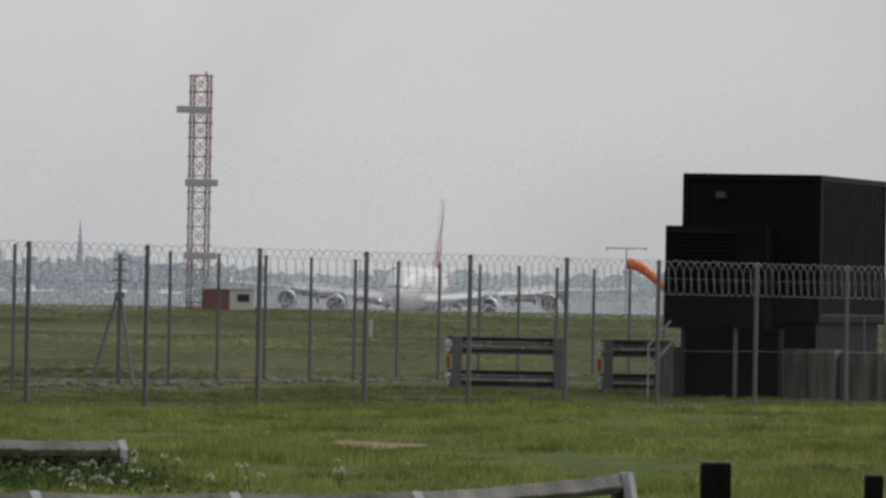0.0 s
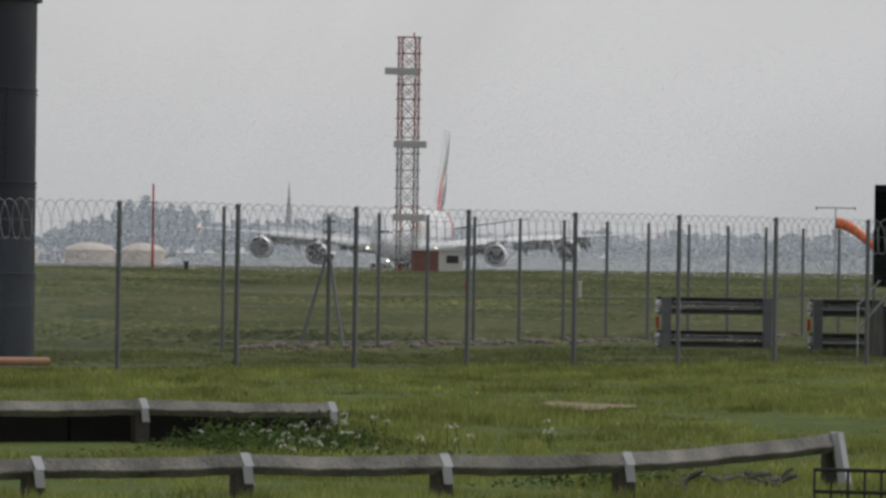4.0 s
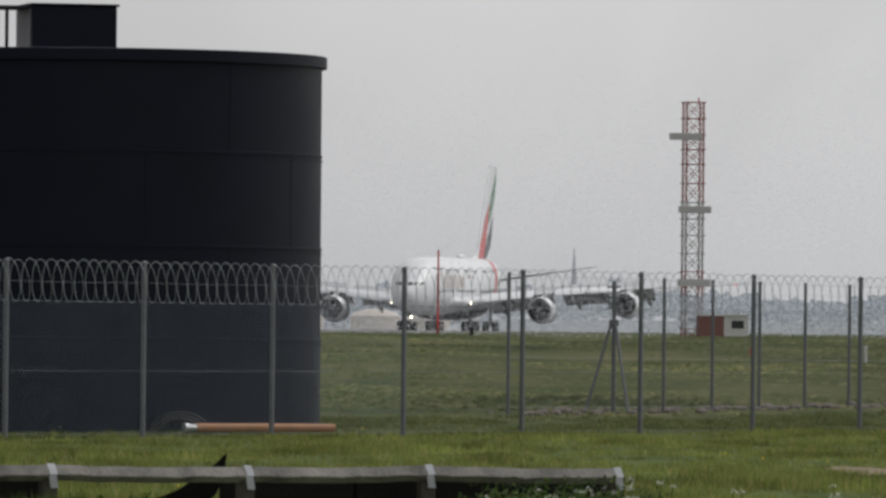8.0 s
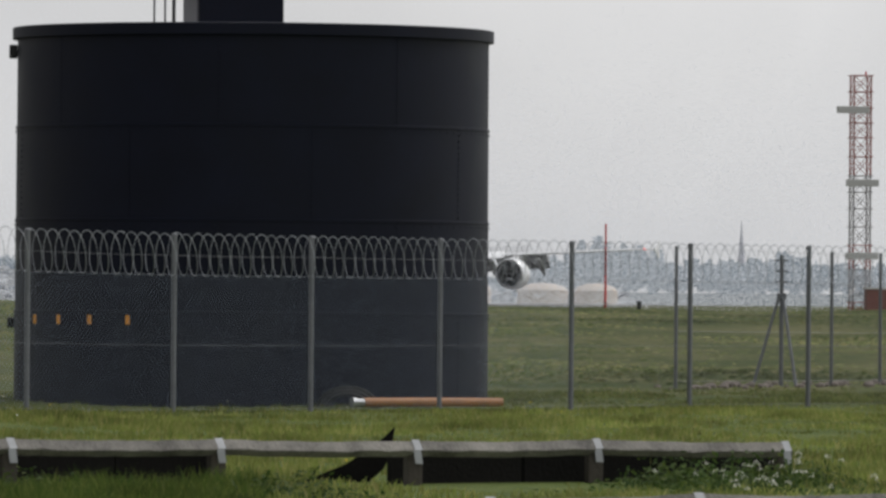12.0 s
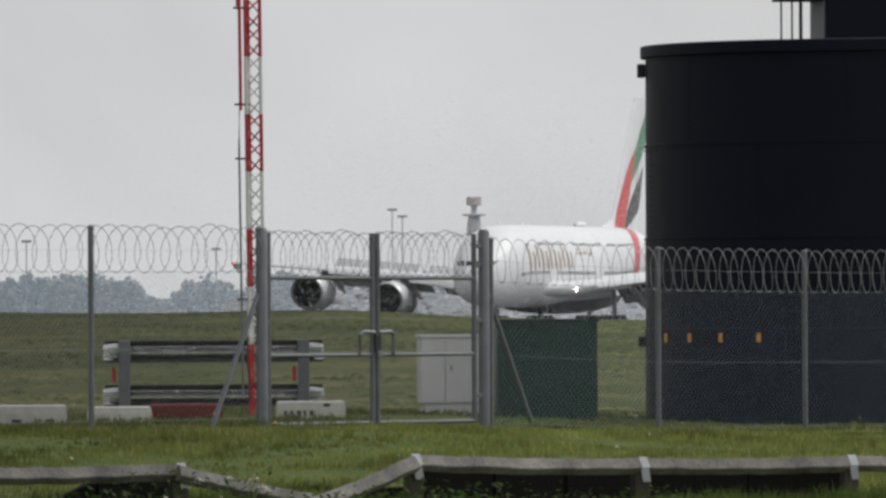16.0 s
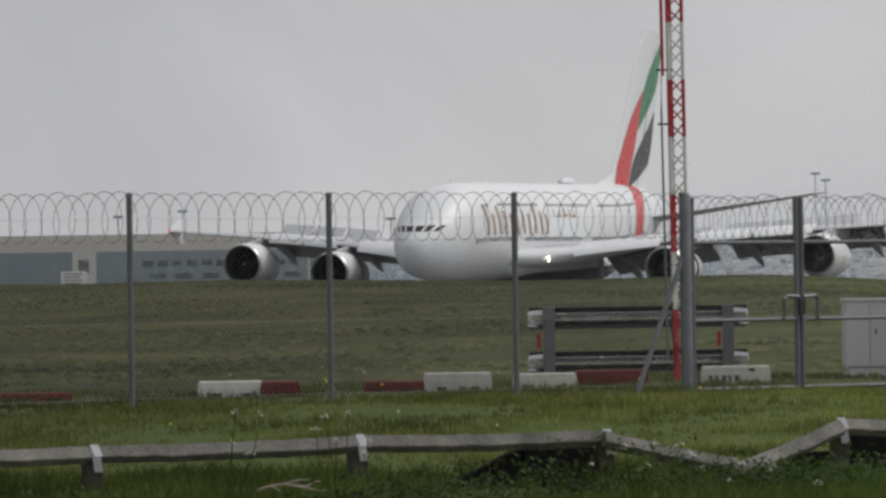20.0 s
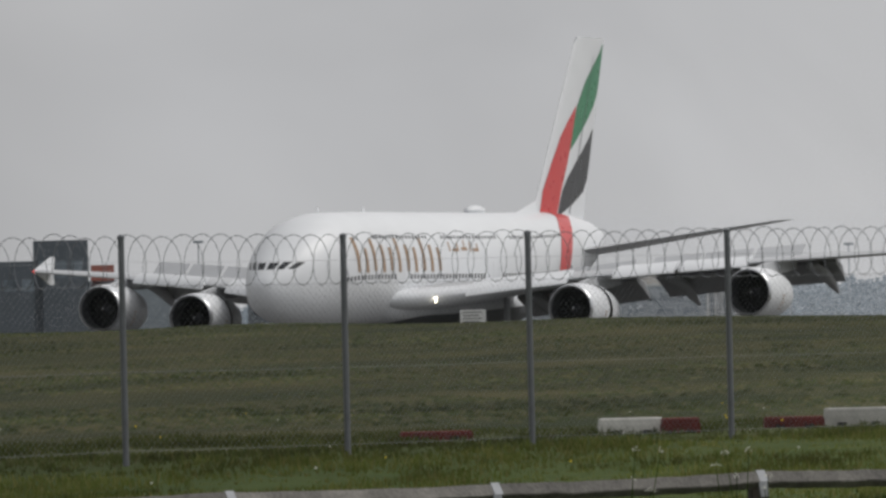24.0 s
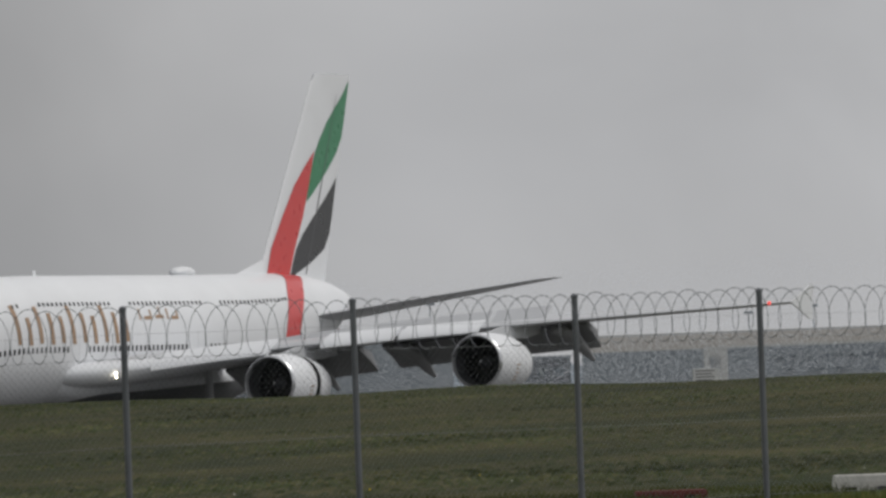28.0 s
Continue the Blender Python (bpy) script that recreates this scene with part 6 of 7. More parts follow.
    t = thing("control_tower", pose(p.x, p.y, 0, 0, 0, 0), "slim pale airport control tower beyond the apron", "control tower")
    up = Matrix.Rotation(radians(-90), 4, "Y")
    zt = 1.5 + 222 / 14700 * rr
    # tower and mast colours carry the distance haze in their base colour
    hz = mat("hazed_tower_plaster", (0.5, 0.53, 0.57), 0.7, 0, 0.05, 0.1)
    for nm, prof, mt in (("shaft", [(0, 2.4), (zt - 17, 2.2), (zt - 13, 2.7), (zt - 10, 2.5), (zt - 7, 2.1)], hz), ("gallery", [(zt - 7, 2.1), (zt - 6.6, 4.3), (zt - 6.2, 4.3), (zt - 6.0, 1.2)], hz), ("cab", [(zt - 6, 1.2), (zt - 4.2, 0.9), (zt - 3.3, 1.2)], mat("hazed_tower_glass", (0.34, 0.38, 0.43), 0.3, 0, 0.1, 0.3)), ("radar_head", [(zt - 3.3, 0.9), (zt - 3.0, 2.7), (zt - 0.2, 2.7), (zt, 0.1)], mat("pale_radar_head", (0.58, 0.52, 0.51), 0.7, 0, 0.1, 0.3))):
        bm = bmesh.new()
        revolve(bm, prof, up, 20)
        part(nm, bm, mt, t, "", True)
    # floodlight masts
    for u, e, q in ((-3058, 148, 1400), (-3172, 140, 1420), (-1938, 198, 2300), (-1920, 186, 2350), (-2690, 130, 1500), (-2250, 130, 1900), (-3735, 176, 1400), (-2585, 145, 1800)):
        mil = u / 14.7
        p = spot(mil, q)
        t = thing("floodlight_mast", pose(p.x, p.y, p.z, 0, 0, -math.degrees(mil / 1000)), "thin floodlight mast on the far apron", "light mast", "apron floodlight masts")
        h = 1.5 + e / 14700 * q - p.z
        bm = bmesh.new()
        tube(bm, [(0, 0, -0.2), (0, 0, h)], 0.14 * q / 1500, 6)
        part("mast", bm, hz, t)
        bm = bmesh.new()
        box(bm, -0.9 * q / 1500, 0.9 * q / 1500, -0.3, 0.3, h - 0.1, h + 0.32 * q / 1500, 0.0)
        part("lamp_head", bm, bluegrey, t)
    # church spire
    rr = 2700.0
    p = spot(-14.01, rr)
    t = thing("church_spire", pose(p.x, p.y, p.z, 0, 0, 20), "distant slate-grey church spire", "spire")
    zt = 1.5 + 155 / 14700 * rr - p.z
    # spire stone paled in the same way, haze mixed into its colour
    sp = mat("hazed_spire_stone", (0.34, 0.34, 0.39), 0.8, 0, 0.1, 0.3)
    bm = bmesh.new()
    revolve(bm, [(zt * 0.35, 1.35), (zt * 0.5, 1.15), (zt * 0.75, 0.55), (zt, 0.02)], up, 8)
    part("spire", bm, sp, t)
    bm = bmesh.new()
    box(bm, -1.4, 1.4, -1.4, 1.4, -1, zt * 0.36, 0.0)
    part("tower", bm, sp, t)


build_airport()


def build_runway_trees():
    """Nearer trees by the apron, each with trunk and crown."""
    rng = random.Random(21)
    for u, e, r in ((-2690, 72, 1560), (-2655, 78, 1580), (-2610, 74, 1540), (-2570, 80, 1570), (-2530, 84, 1560), (-2490, 82, 1590), (-2450, 90, 1570), (-2415, 86, 1560), (-2295, 70, 1580), (-2265, 76, 1590), (-2165, 96, 1600), (-2140, 88, 1600), (-2700, 70, 1600), (-2720, 66, 1590)):
        mil = u / 14.7
        p = spot(mil, r)
        h = 1.5 + e / 14700 * r - p.z
        t = thing("tree", Matrix.Translation(p), "broad grey-green tree by the apron, haze painted into its crown", "tree", "trees by the apron")
        bm = bmesh.new()
        tube(bm, [(0, 0, -0.3), (0.1, 0, h * 0.35), (0.0, 0.1, h * 0.7)], [0.35, 0.25, 0.08], 8)
        for k in range(4):
            a = k * 1.7
            tube(bm, [(0.05, 0, h * 0.35), (1.5 * math.cos(a), 1.5 * math.sin(a), h * 0.65)], [0.14, 0.04], 5)
        part("trunk", bm, mat_bark, t)
        v, f = [], []
        leaf_crown(v, f, Vector((0, 0, h * 0.55)), h * 0.36, h * 0.55, 520, rng, 0.6)
        me = bpy.data.meshes.new("crown")
        me.from_pydata([tuple(q) for q in v], [], f)
        me.materials.append(HAZE_GLOW_WOOD)
        c = new("crown", me)
        c.parent = t


mat_bark = mat("grey_bark", (0.10, 0.09, 0.08), 0.9, 0, 0.2, 2)
build_runway_trees()


# ---- low timber rails in the foreground ----
TIMBER = mat("weathered_grey_timber", (0.150, 0.142, 0.130), 0.85, 0, 0.85, 3, 0.6, 40, random=0.15)
# post timber, darker and browner than the rails
TIMBER_BROWN = mat("dark_brown_timber", (0.055, 0.047, 0.038), 0.85, 0, 0.45, 4, 0.5, 40, random=0.18)
TIMBER_DARK = mat("near_black_timber", (0.008, 0.0075, 0.007), 0.8, 0, 0.4, 4, 0.4, 30, random=0.15)
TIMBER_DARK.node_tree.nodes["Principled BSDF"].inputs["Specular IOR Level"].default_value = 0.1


def beam_between(name, a, b, parent, w=0.10, h=0.12):
    """A squared, slightly bowed timber between two points, its arrises worn."""
    a, b = Vector(a), Vector(b)
    d = (b - a).normalized()
    s = d.cross(Vector((0, 0, 1))).normalized()
    t = s.cross(d)
    rng = random.Random(int(abs(a.x * 97 + b.y * 13)) )
    bm = bmesh.new()
    rings = []
    n = 14
    for i in range(n + 1):
        f = i / n
        c = a + (b - a) * f + t * (-0.012 * math.sin(math.pi * f) + rng.uniform(-0.004, 0.004)) + s * rng.uniform(-0.004, 0.004)
        # set on its edge: a broad weathered upper face, a short shaded lower one
        k, e = 0.012, rng.uniform(-0.005, 0.005)
        sec = [(-k, -0.126), (k, -0.128), (0.06, -0.084 + e), (0.062, -0.074 + e), (k, 0), (-k, 0), (-0.062, -0.074 + e), (-0.06, -0.084 + e)]
        rings.append([c + s * x + t * z for x, z in sec])
    loft(bm, rings)
    return part(name, bm, TIMBER, parent)


def build_rail(stations, label, skip=(), post=True, group="low timber rails"):
    """A trip rail: posts at (mil, r, top) with a beam from post to post."""
    root = thing("timber_rail", Matrix.Identity(4), label, "timber rail", group)
    pts = [spot(m, r, z) for m, r, z in stations]
    for i, (a, b) in enumerate(zip(pts, pts[1:])):
        if i in skip:
            continue
        beam_between("rail", a, b, root)
    for i, p in enumerate(pts):
        if not post:
            break
        g = ground_z(p.x, p.y)
        turn = -math.degrees(math.atan2(p.x, p.y)) + 20
        bm = bmesh.new()
        m = pose(p.x, p.y, 0, 0, 0, turn)
        box(bm, -0.065, 0.065, -0.045, 0.07, g - 0.3, p.z - 0.05, 0.012, m)
        part("post", bm, TIMBER_BROWN, root)
        bm = bmesh.new()
        for y0, z0, y1, z1 in ((-0.012, 0.006, -0.068, -0.078), (-0.068, -0.078, -0.072, -0.19), (0.012, 0.006, -0.012, 0.006), (0.068, -0.078, 0.012, 0.006)):
            ring = [m @ Vector((x, y, p.z + z)) for x, y, z in ((-0.025, y0, z0), (0.04, y0, z0), (0.055, y1, z1), (-0.01, y1, z1))]
            lift = m.to_3x3() @ Vector((0, -0.004, 0.004))
            loft(bm, [ring, [q + lift for q in ring]])
        part("strap", bm, STRAP, root, "pale metal strap")
    return root


build_rail([(-284.35, 58.0, 0.42), (-251.29, 59.0, 0.43), (-219.32, 60.0, 0.425), (-187.35, 61.4, 0.447), (-157.62, 62.8, 0.436)], "weathered grey timber trip rail over rough grass")
build_rail([(-129.39, 64.2, 0.474), (-102.04, 65.7, 0.418), (-76.94, 67.1, 0.404), (-53.27, 68.4, 0.383), (-31.50, 69.7, 0.385), (-8.78, 71.0, 0.355)], "weathered grey timber trip rail with straps, its end in cow parsley")
build_rail([(-117.01, 50.2, 0.10), (-92.52, 50.6, 0.16), (-68.03, 51.5, 0.24), (-44.29, 52.2, 0.29), (-19.18, 53.0, 0.31), (4.83, 53.8, 0.305), (26.80, 54.6, 0.315), (51.84, 57.0, 0.42)], "long weathered timber trip rail with metal straps")
build_rail([(-251.70, 44.0, 0.12), (-210.88, 45.0, 0.20), (-176.87, 46.0, 0.21), (-139.46, 47.0, 0.23)], "low timber rail sunk in the grass")


def build_broken():
    root = thing("broken_rail", Matrix.Identity(4), "two broken timber rails fallen to the ground between posts", "timber rail", "low timber rails")
    beam_between("fallen_rail", spot(-157.62, 62.7, 0.43), spot(-141.84, 63.3, 0.20), root)
    beam_between("fallen_rail", spot(-129.39, 64.1, 0.47), spot(-142.31, 63.0, 0.155), root)
    # leaning end post at the far end of the long rail
    a = spot(51.84, 57.0, 0.42)
    b = spot(53.47, 56.9, 0.0)
    bm = bmesh.new()
    tube(bm, [a + Vector((0.02, -0.06, 0.0)), b + Vector((0.02, -0.06, -0.1))], 0.05, 6)
    ob = part("end_stake", bm, STRAP)
    tagged(ob, "leaning pale end stake of the timber rail", "stake")
    # near-black boards fill the dark band under the rails
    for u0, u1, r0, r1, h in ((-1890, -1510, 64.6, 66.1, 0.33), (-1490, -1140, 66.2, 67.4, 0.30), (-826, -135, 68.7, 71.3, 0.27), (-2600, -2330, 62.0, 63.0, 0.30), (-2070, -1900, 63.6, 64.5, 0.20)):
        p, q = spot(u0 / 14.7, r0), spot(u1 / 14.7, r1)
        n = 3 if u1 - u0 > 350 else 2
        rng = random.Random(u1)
        rt = thing("kick_boards", Matrix.Identity(4), "near-black boards filling the dark band under the timber rail", "boards")
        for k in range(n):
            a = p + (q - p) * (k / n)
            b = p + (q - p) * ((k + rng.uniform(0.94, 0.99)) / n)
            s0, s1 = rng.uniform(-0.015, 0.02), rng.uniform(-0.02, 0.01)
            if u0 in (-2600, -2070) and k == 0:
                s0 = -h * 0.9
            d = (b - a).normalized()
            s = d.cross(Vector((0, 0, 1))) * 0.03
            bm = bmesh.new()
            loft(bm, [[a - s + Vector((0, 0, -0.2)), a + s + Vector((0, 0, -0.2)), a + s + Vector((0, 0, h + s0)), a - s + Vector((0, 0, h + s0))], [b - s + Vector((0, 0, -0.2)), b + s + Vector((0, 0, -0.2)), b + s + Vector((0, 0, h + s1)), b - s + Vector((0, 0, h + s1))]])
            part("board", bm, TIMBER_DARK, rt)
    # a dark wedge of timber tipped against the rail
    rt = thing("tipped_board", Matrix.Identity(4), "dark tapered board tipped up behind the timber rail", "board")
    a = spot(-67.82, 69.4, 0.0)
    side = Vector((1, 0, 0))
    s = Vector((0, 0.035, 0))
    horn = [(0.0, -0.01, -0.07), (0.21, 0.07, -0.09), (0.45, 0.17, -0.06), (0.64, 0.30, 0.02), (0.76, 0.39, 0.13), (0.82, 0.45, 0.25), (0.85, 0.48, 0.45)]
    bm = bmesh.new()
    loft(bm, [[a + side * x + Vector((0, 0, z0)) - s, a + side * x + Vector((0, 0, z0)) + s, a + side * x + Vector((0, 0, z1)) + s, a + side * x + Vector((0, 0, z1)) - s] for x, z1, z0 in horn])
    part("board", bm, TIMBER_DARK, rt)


build_broken()


def build_bollards():
    for u, r, w, h in ((914, 52.0, 0.052, 0.57), (940, 52.05, 0.043, 0.57), (1205, 51.5, 0.055, 0.52)):
        p = spot(u / 14.7, r)
        rt = thing("timber_post", facing(u / 14.7, r, None, 8), "short dark square timber post in the grass", "post", "short timber posts")
        bm = bmesh.new()
        box(bm, -w, w, -w, w, -0.3, h, 0.012)
        part("shaft", bm, TIMBER_DARK, rt)
        bm = bmesh.new()
        box(bm, -w * 0.96, w * 0.96, -w * 0.96, w * 0.96, h, h + 0.015, 0.006)
        part("end_grain", bm, TIMBER, rt, "greyer sawn top")
    rt = thing("low_railing", Matrix.Identity(4), "low dark steel railing behind the timber posts", "railing")
    a, b = spot(49.66, 53.2), spot(96.60, 52.4)
    for h in (0.10, 0.24):
        bm = bmesh.new()
        tube(bm, [a + Vector((0, 0, h)), b + Vector((0, 0, h))], 0.014, 6)
        part("rail", bm, DARK, rt)
    for k in range(24):
        p = a + (b - a) * (k / 23)
        bm = bmesh.new()
        tube(bm, [p + Vector((0, 0, -0.1)), p + Vector((0, 0, 0.25))], 0.009, 5)
        part("bar", bm, DARK, rt)


build_bollards()


# ---- grass, weeds and flowers ----
def blade_mat(name, base, dry, across=1.1, along=0.4, drift=0.0):
    m = bpy.data.materials.new(name)
    m.use_nodes = True
    n, l = m.node_tree.nodes, m.node_tree.links
    b = n["Principled BSDF"]
    b.inputs["Roughness"].default_value = 0.7
    b.inputs["Specular IOR Level"].default_value = 0.2
    b.inputs["Subsurface Weight"].default_value = 0.0
    geo = n.new("ShaderNodeNewGeometry")
    ramp = n.new("ShaderNodeValToRGB")
    ramp.color_ramp.elements[0].color = (*base, 1)
    ramp.color_ramp.elements[1].color = (*dry, 1)
    ramp.color_ramp.elements[1].position = 0.95
    e = ramp.color_ramp.elements.new(0.7)
    e.color = (*[p * 0.6 + q * 0.4 for p, q in zip(base, dry)], 1)
    # lusher and thinner patches, each a stride or two across
    tc = n.new("ShaderNodeTexCoord")
    mp = n.new("ShaderNodeMapping")
    mp.inputs["Scale"].default_value = (across, along, 1.0)
    patch = n.new("ShaderNodeTexNoise")
    patch.inputs["Scale"].default_value = 1.0
    patch.inputs["Detail"].default_value = 5
    patch.inputs["Roughness"].default_value = 0.65
    span = n.new("ShaderNodeMapRange")
    span.inputs["From Min"].default_value = 0.32
    span.inputs["From Max"].default_value = 0.68
    span.inputs["To Min"].default_value = 0.42
    span.inputs["To Max"].default_value = 1.5
    hsv = n.new("ShaderNodeHueSaturation")
    l.new(tc.outputs["Object"], mp.inputs["Vector"])
    l.new(mp.outputs["Vector"], patch.inputs["Vector"])
    l.new(patch.outputs["Fac"], span.inputs["Value"])
    # blades darkened towards the west, lens vignetting put into their colour
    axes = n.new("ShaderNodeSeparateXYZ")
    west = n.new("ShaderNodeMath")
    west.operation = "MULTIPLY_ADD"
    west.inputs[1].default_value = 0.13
    west_dim = n.new("ShaderNodeMapRange")
    west_dim.interpolation_type = "SMOOTHSTEP"
    west_dim.inputs["From Min"].default_value = 8.0
    west_dim.inputs["From Max"].default_value = -12.0
    west_dim.inputs["To Min"].default_value = 1.16
    west_dim.inputs["To Max"].default_value = 0.62
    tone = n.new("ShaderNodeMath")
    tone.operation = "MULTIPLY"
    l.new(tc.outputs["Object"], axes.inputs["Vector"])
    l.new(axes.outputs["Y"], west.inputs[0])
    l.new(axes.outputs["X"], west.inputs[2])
    l.new(west.outputs[0], west_dim.inputs["Value"])
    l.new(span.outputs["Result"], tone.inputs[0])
    l.new(west_dim.outputs["Result"], tone.inputs[1])
    lean = n.new("ShaderNodeMath")
    lean.operation = "MULTIPLY_ADD"
    lean.inputs[1].default_value = drift
    lean.inputs[2].default_value = -0.5 * drift
    mixer = n.new("ShaderNodeMath")
    l.new(patch.outputs["Fac"], lean.inputs[0])
    l.new(geo.outputs["Random Per Island"], mixer.inputs[0])
    l.new(lean.outputs[0], mixer.inputs[1])
    l.new(mixer.outputs[0], ramp.inputs["Fac"])
    l.new(tone.outputs[0], hsv.inputs["Value"])
    l.new(ramp.outputs["Color"], hsv.inputs["Color"])
    l.new(hsv.outputs["Color"], b.inputs["Base Color"])
    tr = n.new("ShaderNodeBsdfTranslucent")
    l.new(hsv.outputs["Color"], tr.inputs["Color"])
    mx = n.new("ShaderNodeMixShader")
    mx.inputs["Fac"].default_value = 0.4
    out = n["Material Output"]
    l.new(b.outputs["BSDF"], mx.inputs[1])
    l.new(tr.outputs["BSDF"], mx.inputs[2])
    l.new(mx.outputs["Shader"], out.inputs["Surface"])
    return m


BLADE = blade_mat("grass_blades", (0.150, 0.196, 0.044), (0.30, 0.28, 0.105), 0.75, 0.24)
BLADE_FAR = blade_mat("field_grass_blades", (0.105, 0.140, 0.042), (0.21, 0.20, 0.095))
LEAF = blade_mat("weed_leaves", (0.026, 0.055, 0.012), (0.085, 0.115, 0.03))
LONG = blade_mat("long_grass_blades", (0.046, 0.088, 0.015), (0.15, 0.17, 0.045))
PETAL = mat("white_umbels", (0.64, 0.64, 0.56), 0.8, 0, 0.08, 8)
YELLOW = mat("yellow_flowers", (0.75, 0.55, 0.03), 0.8, 0, 0.1, 8)


# growth thinned before the boards under the rails so the camera sees them
BARE = [(-57.14, -7.48, 67.0, 70.8), (-129.25, -80.27, 63.4, 67.2), (-178.23, -158.50, 60.8, 63.0)]


def grass_field(name, r0, r1, m0, m1, count, height, width, material, label, clump=0.5, seed=1, side=(-999, 999)):
    """Blades of grass in uneven tussocks between two distances and two bearings."""
    rng = random.Random(seed)
    verts, faces = [], []
    made = 0
    while made < count:
        r = math.sqrt(rng.uniform(r0 * r0, r1 * r1))
        b = rng.uniform(m0, m1)
        x, y = r * math.sin(b / 1000), r * math.cos(b / 1000)
        if not side[0] < y - 1.6 * x + rng.gauss(0, 1.2) < side[1]:
            continue
        if any(a < b < c and q < r < s and rng.random() < 0.85 for a, c, q, s in BARE):
            continue
        d = noise.noise(Vector((x * 0.45, y * 0.22, 1.7))) + 0.5 * noise.noise(Vector((x * 1.7, y * 0.9, 5.2)))
        if rng.random() > 0.55 + clump * d:
            continue
        g = ground_z(x, y) - 0.02
        hh = height * (0.75 + 0.9 * max(-0.5, d)) * rng.uniform(0.6, 1.35)
        for k in range(4):
            a = rng.uniform(0, math.tau)
            px, py = x + rng.gauss(0, 0.05), y + rng.gauss(0, 0.05)
            lean = rng.uniform(0.1, 0.6) * hh
            w = width * rng.uniform(0.7, 1.4)
            ca, sa = math.cos(a), math.sin(a)
            wx, wy = w * rng.uniform(0.5, 1), w * rng.uniform(-0.5, 0.5)
            i = len(verts)
            h2 = hh * rng.uniform(0.7, 1.1)
            verts += [(px - wx, py - wy, g), (px + wx, py + wy, g), (px + ca * lean * 0.35 + wx * 0.7, py + sa * lean * 0.35 + wy * 0.7, g + h2 * 0.6), (px + ca * lean * 0.35 - wx * 0.7, py + sa * lean * 0.35 - wy * 0.7, g + h2 * 0.6), (px + ca * lean, py + sa * lean, g + h2)]
            faces += [(i, i + 1, i + 2, i + 3), (i + 3, i + 2, i + 4)]
        made += 1
    return mesh_thing(name, verts, faces, material, label, "grass")


grass_field("near_grass", 43, 60, -292.52, 102.04, 17000, 0.11, 0.006, BLADE, "uneven bright green grass round the timber rails", 0.6, 1)
grass_field("long_grass", 51.5, 66, -292.52, -71.43, 13000, 0.17, 0.006, LONG, "long dark green grass growing under the timber rails", 1.0, 21)
grass_field("verge_grass", 60, 138, -306.12, 102.04, 36000, 0.105, 0.009, BLADE, "lush green verge grass before the fence", 0.5, 2, (-999, 124))
grass_field("fence_grass", 88, 165, -306.12, 102.04, 20000, 0.10, 0.011, BLADE_FAR, "duller grass along the fence", 0.5, 3, (124, 150))


def tussocks(name, r0, r1, count, material, label, seed):
    """Low broad tussocks over the close-cut field."""
    rng = random.Random(seed)
    v, f = [], []
    for _ in range(count):
        r = math.sqrt(rng.uniform(r0 * r0, r1 * r1))
        b = rng.uniform(-316.33, 102.04)
        x, y = r * math.sin(b / 1000), r * math.cos(b / 1000)
        if y - 1.6 * x < 130:
            continue
        d = noise.noise(Vector((x * 0.12, y * 0.04, 8.3)))
        if rng.random() > 0.5 + 0.9 * d:
            continue
        g = ground_z(x, y) - 0.02
        w = rng.uniform(0.05, 0.26)
        h = rng.uniform(0.02, 0.05) * (1 + d)
        dy = rng.uniform(0.05, 0.2)
        i = len(v)
        n = 4
        for k in range(n):
            q = k / (n - 1)
            px = x + (q - 0.5) * w
            v += [(px, y - dy, g), (px + rng.uniform(-0.03, 0.03), y + dy, g + 0.02 + h * math.sin(math.pi * (0.12 + 0.76 * q)) * rng.uniform(0.6, 1.2))]
        for k in range(n - 1):
            f.append((i + 2 * k, i + 2 * k + 2, i + 2 * k + 3, i + 2 * k + 1))
    return mesh_thing(name, v, f, material, label, "grass")


TUSSOCK = blade_mat("tussock_grass", (0.070, 0.100, 0.028), (0.180, 0.176, 0.074), 0.13, 0.05, 1.1)
tussocks("field_tussocks", 120, 395, 110000, TUSSOCK, "low straw and olive tussocks over the airfield", 6)


def weeds(name, spots, material, label, seed, size=0.032, height=0.3, per=800):
    """Leafy weeds: clumps of broad leaves."""
    rng = random.Random(seed)
    v, f = [], []
    for mil, r, w, h in spots:
        p = spot(mil, r)
        for _ in range(per):
            x, y = rng.gauss(0, w * 0.5), rng.gauss(0, 0.35)
            z = abs(rng.gauss(0, 0.5)) * h * math.exp(-(x / w) ** 2)
            c = Vector((p.x + x, p.y + y, p.z + min(z, h * 1.2)))
            s = size * rng.uniform(0.5, 1.3)
            a = Vector((rng.gauss(0, 1), rng.gauss(0, 1), rng.gauss(0, 0.5))).normalized()
            b = a.cross(Vector((rng.gauss(0, 0.4), rng.gauss(0, 0.4), 1))).normalized()
            i = len(v)
            v += [c + a * s, c + b * s * 0.45, c - a * s * 0.8, c - b * s * 0.45]
            f.append((i, i + 1, i + 2, i + 3))
    return mesh_thing(name, v, f, material, label, "weeds")


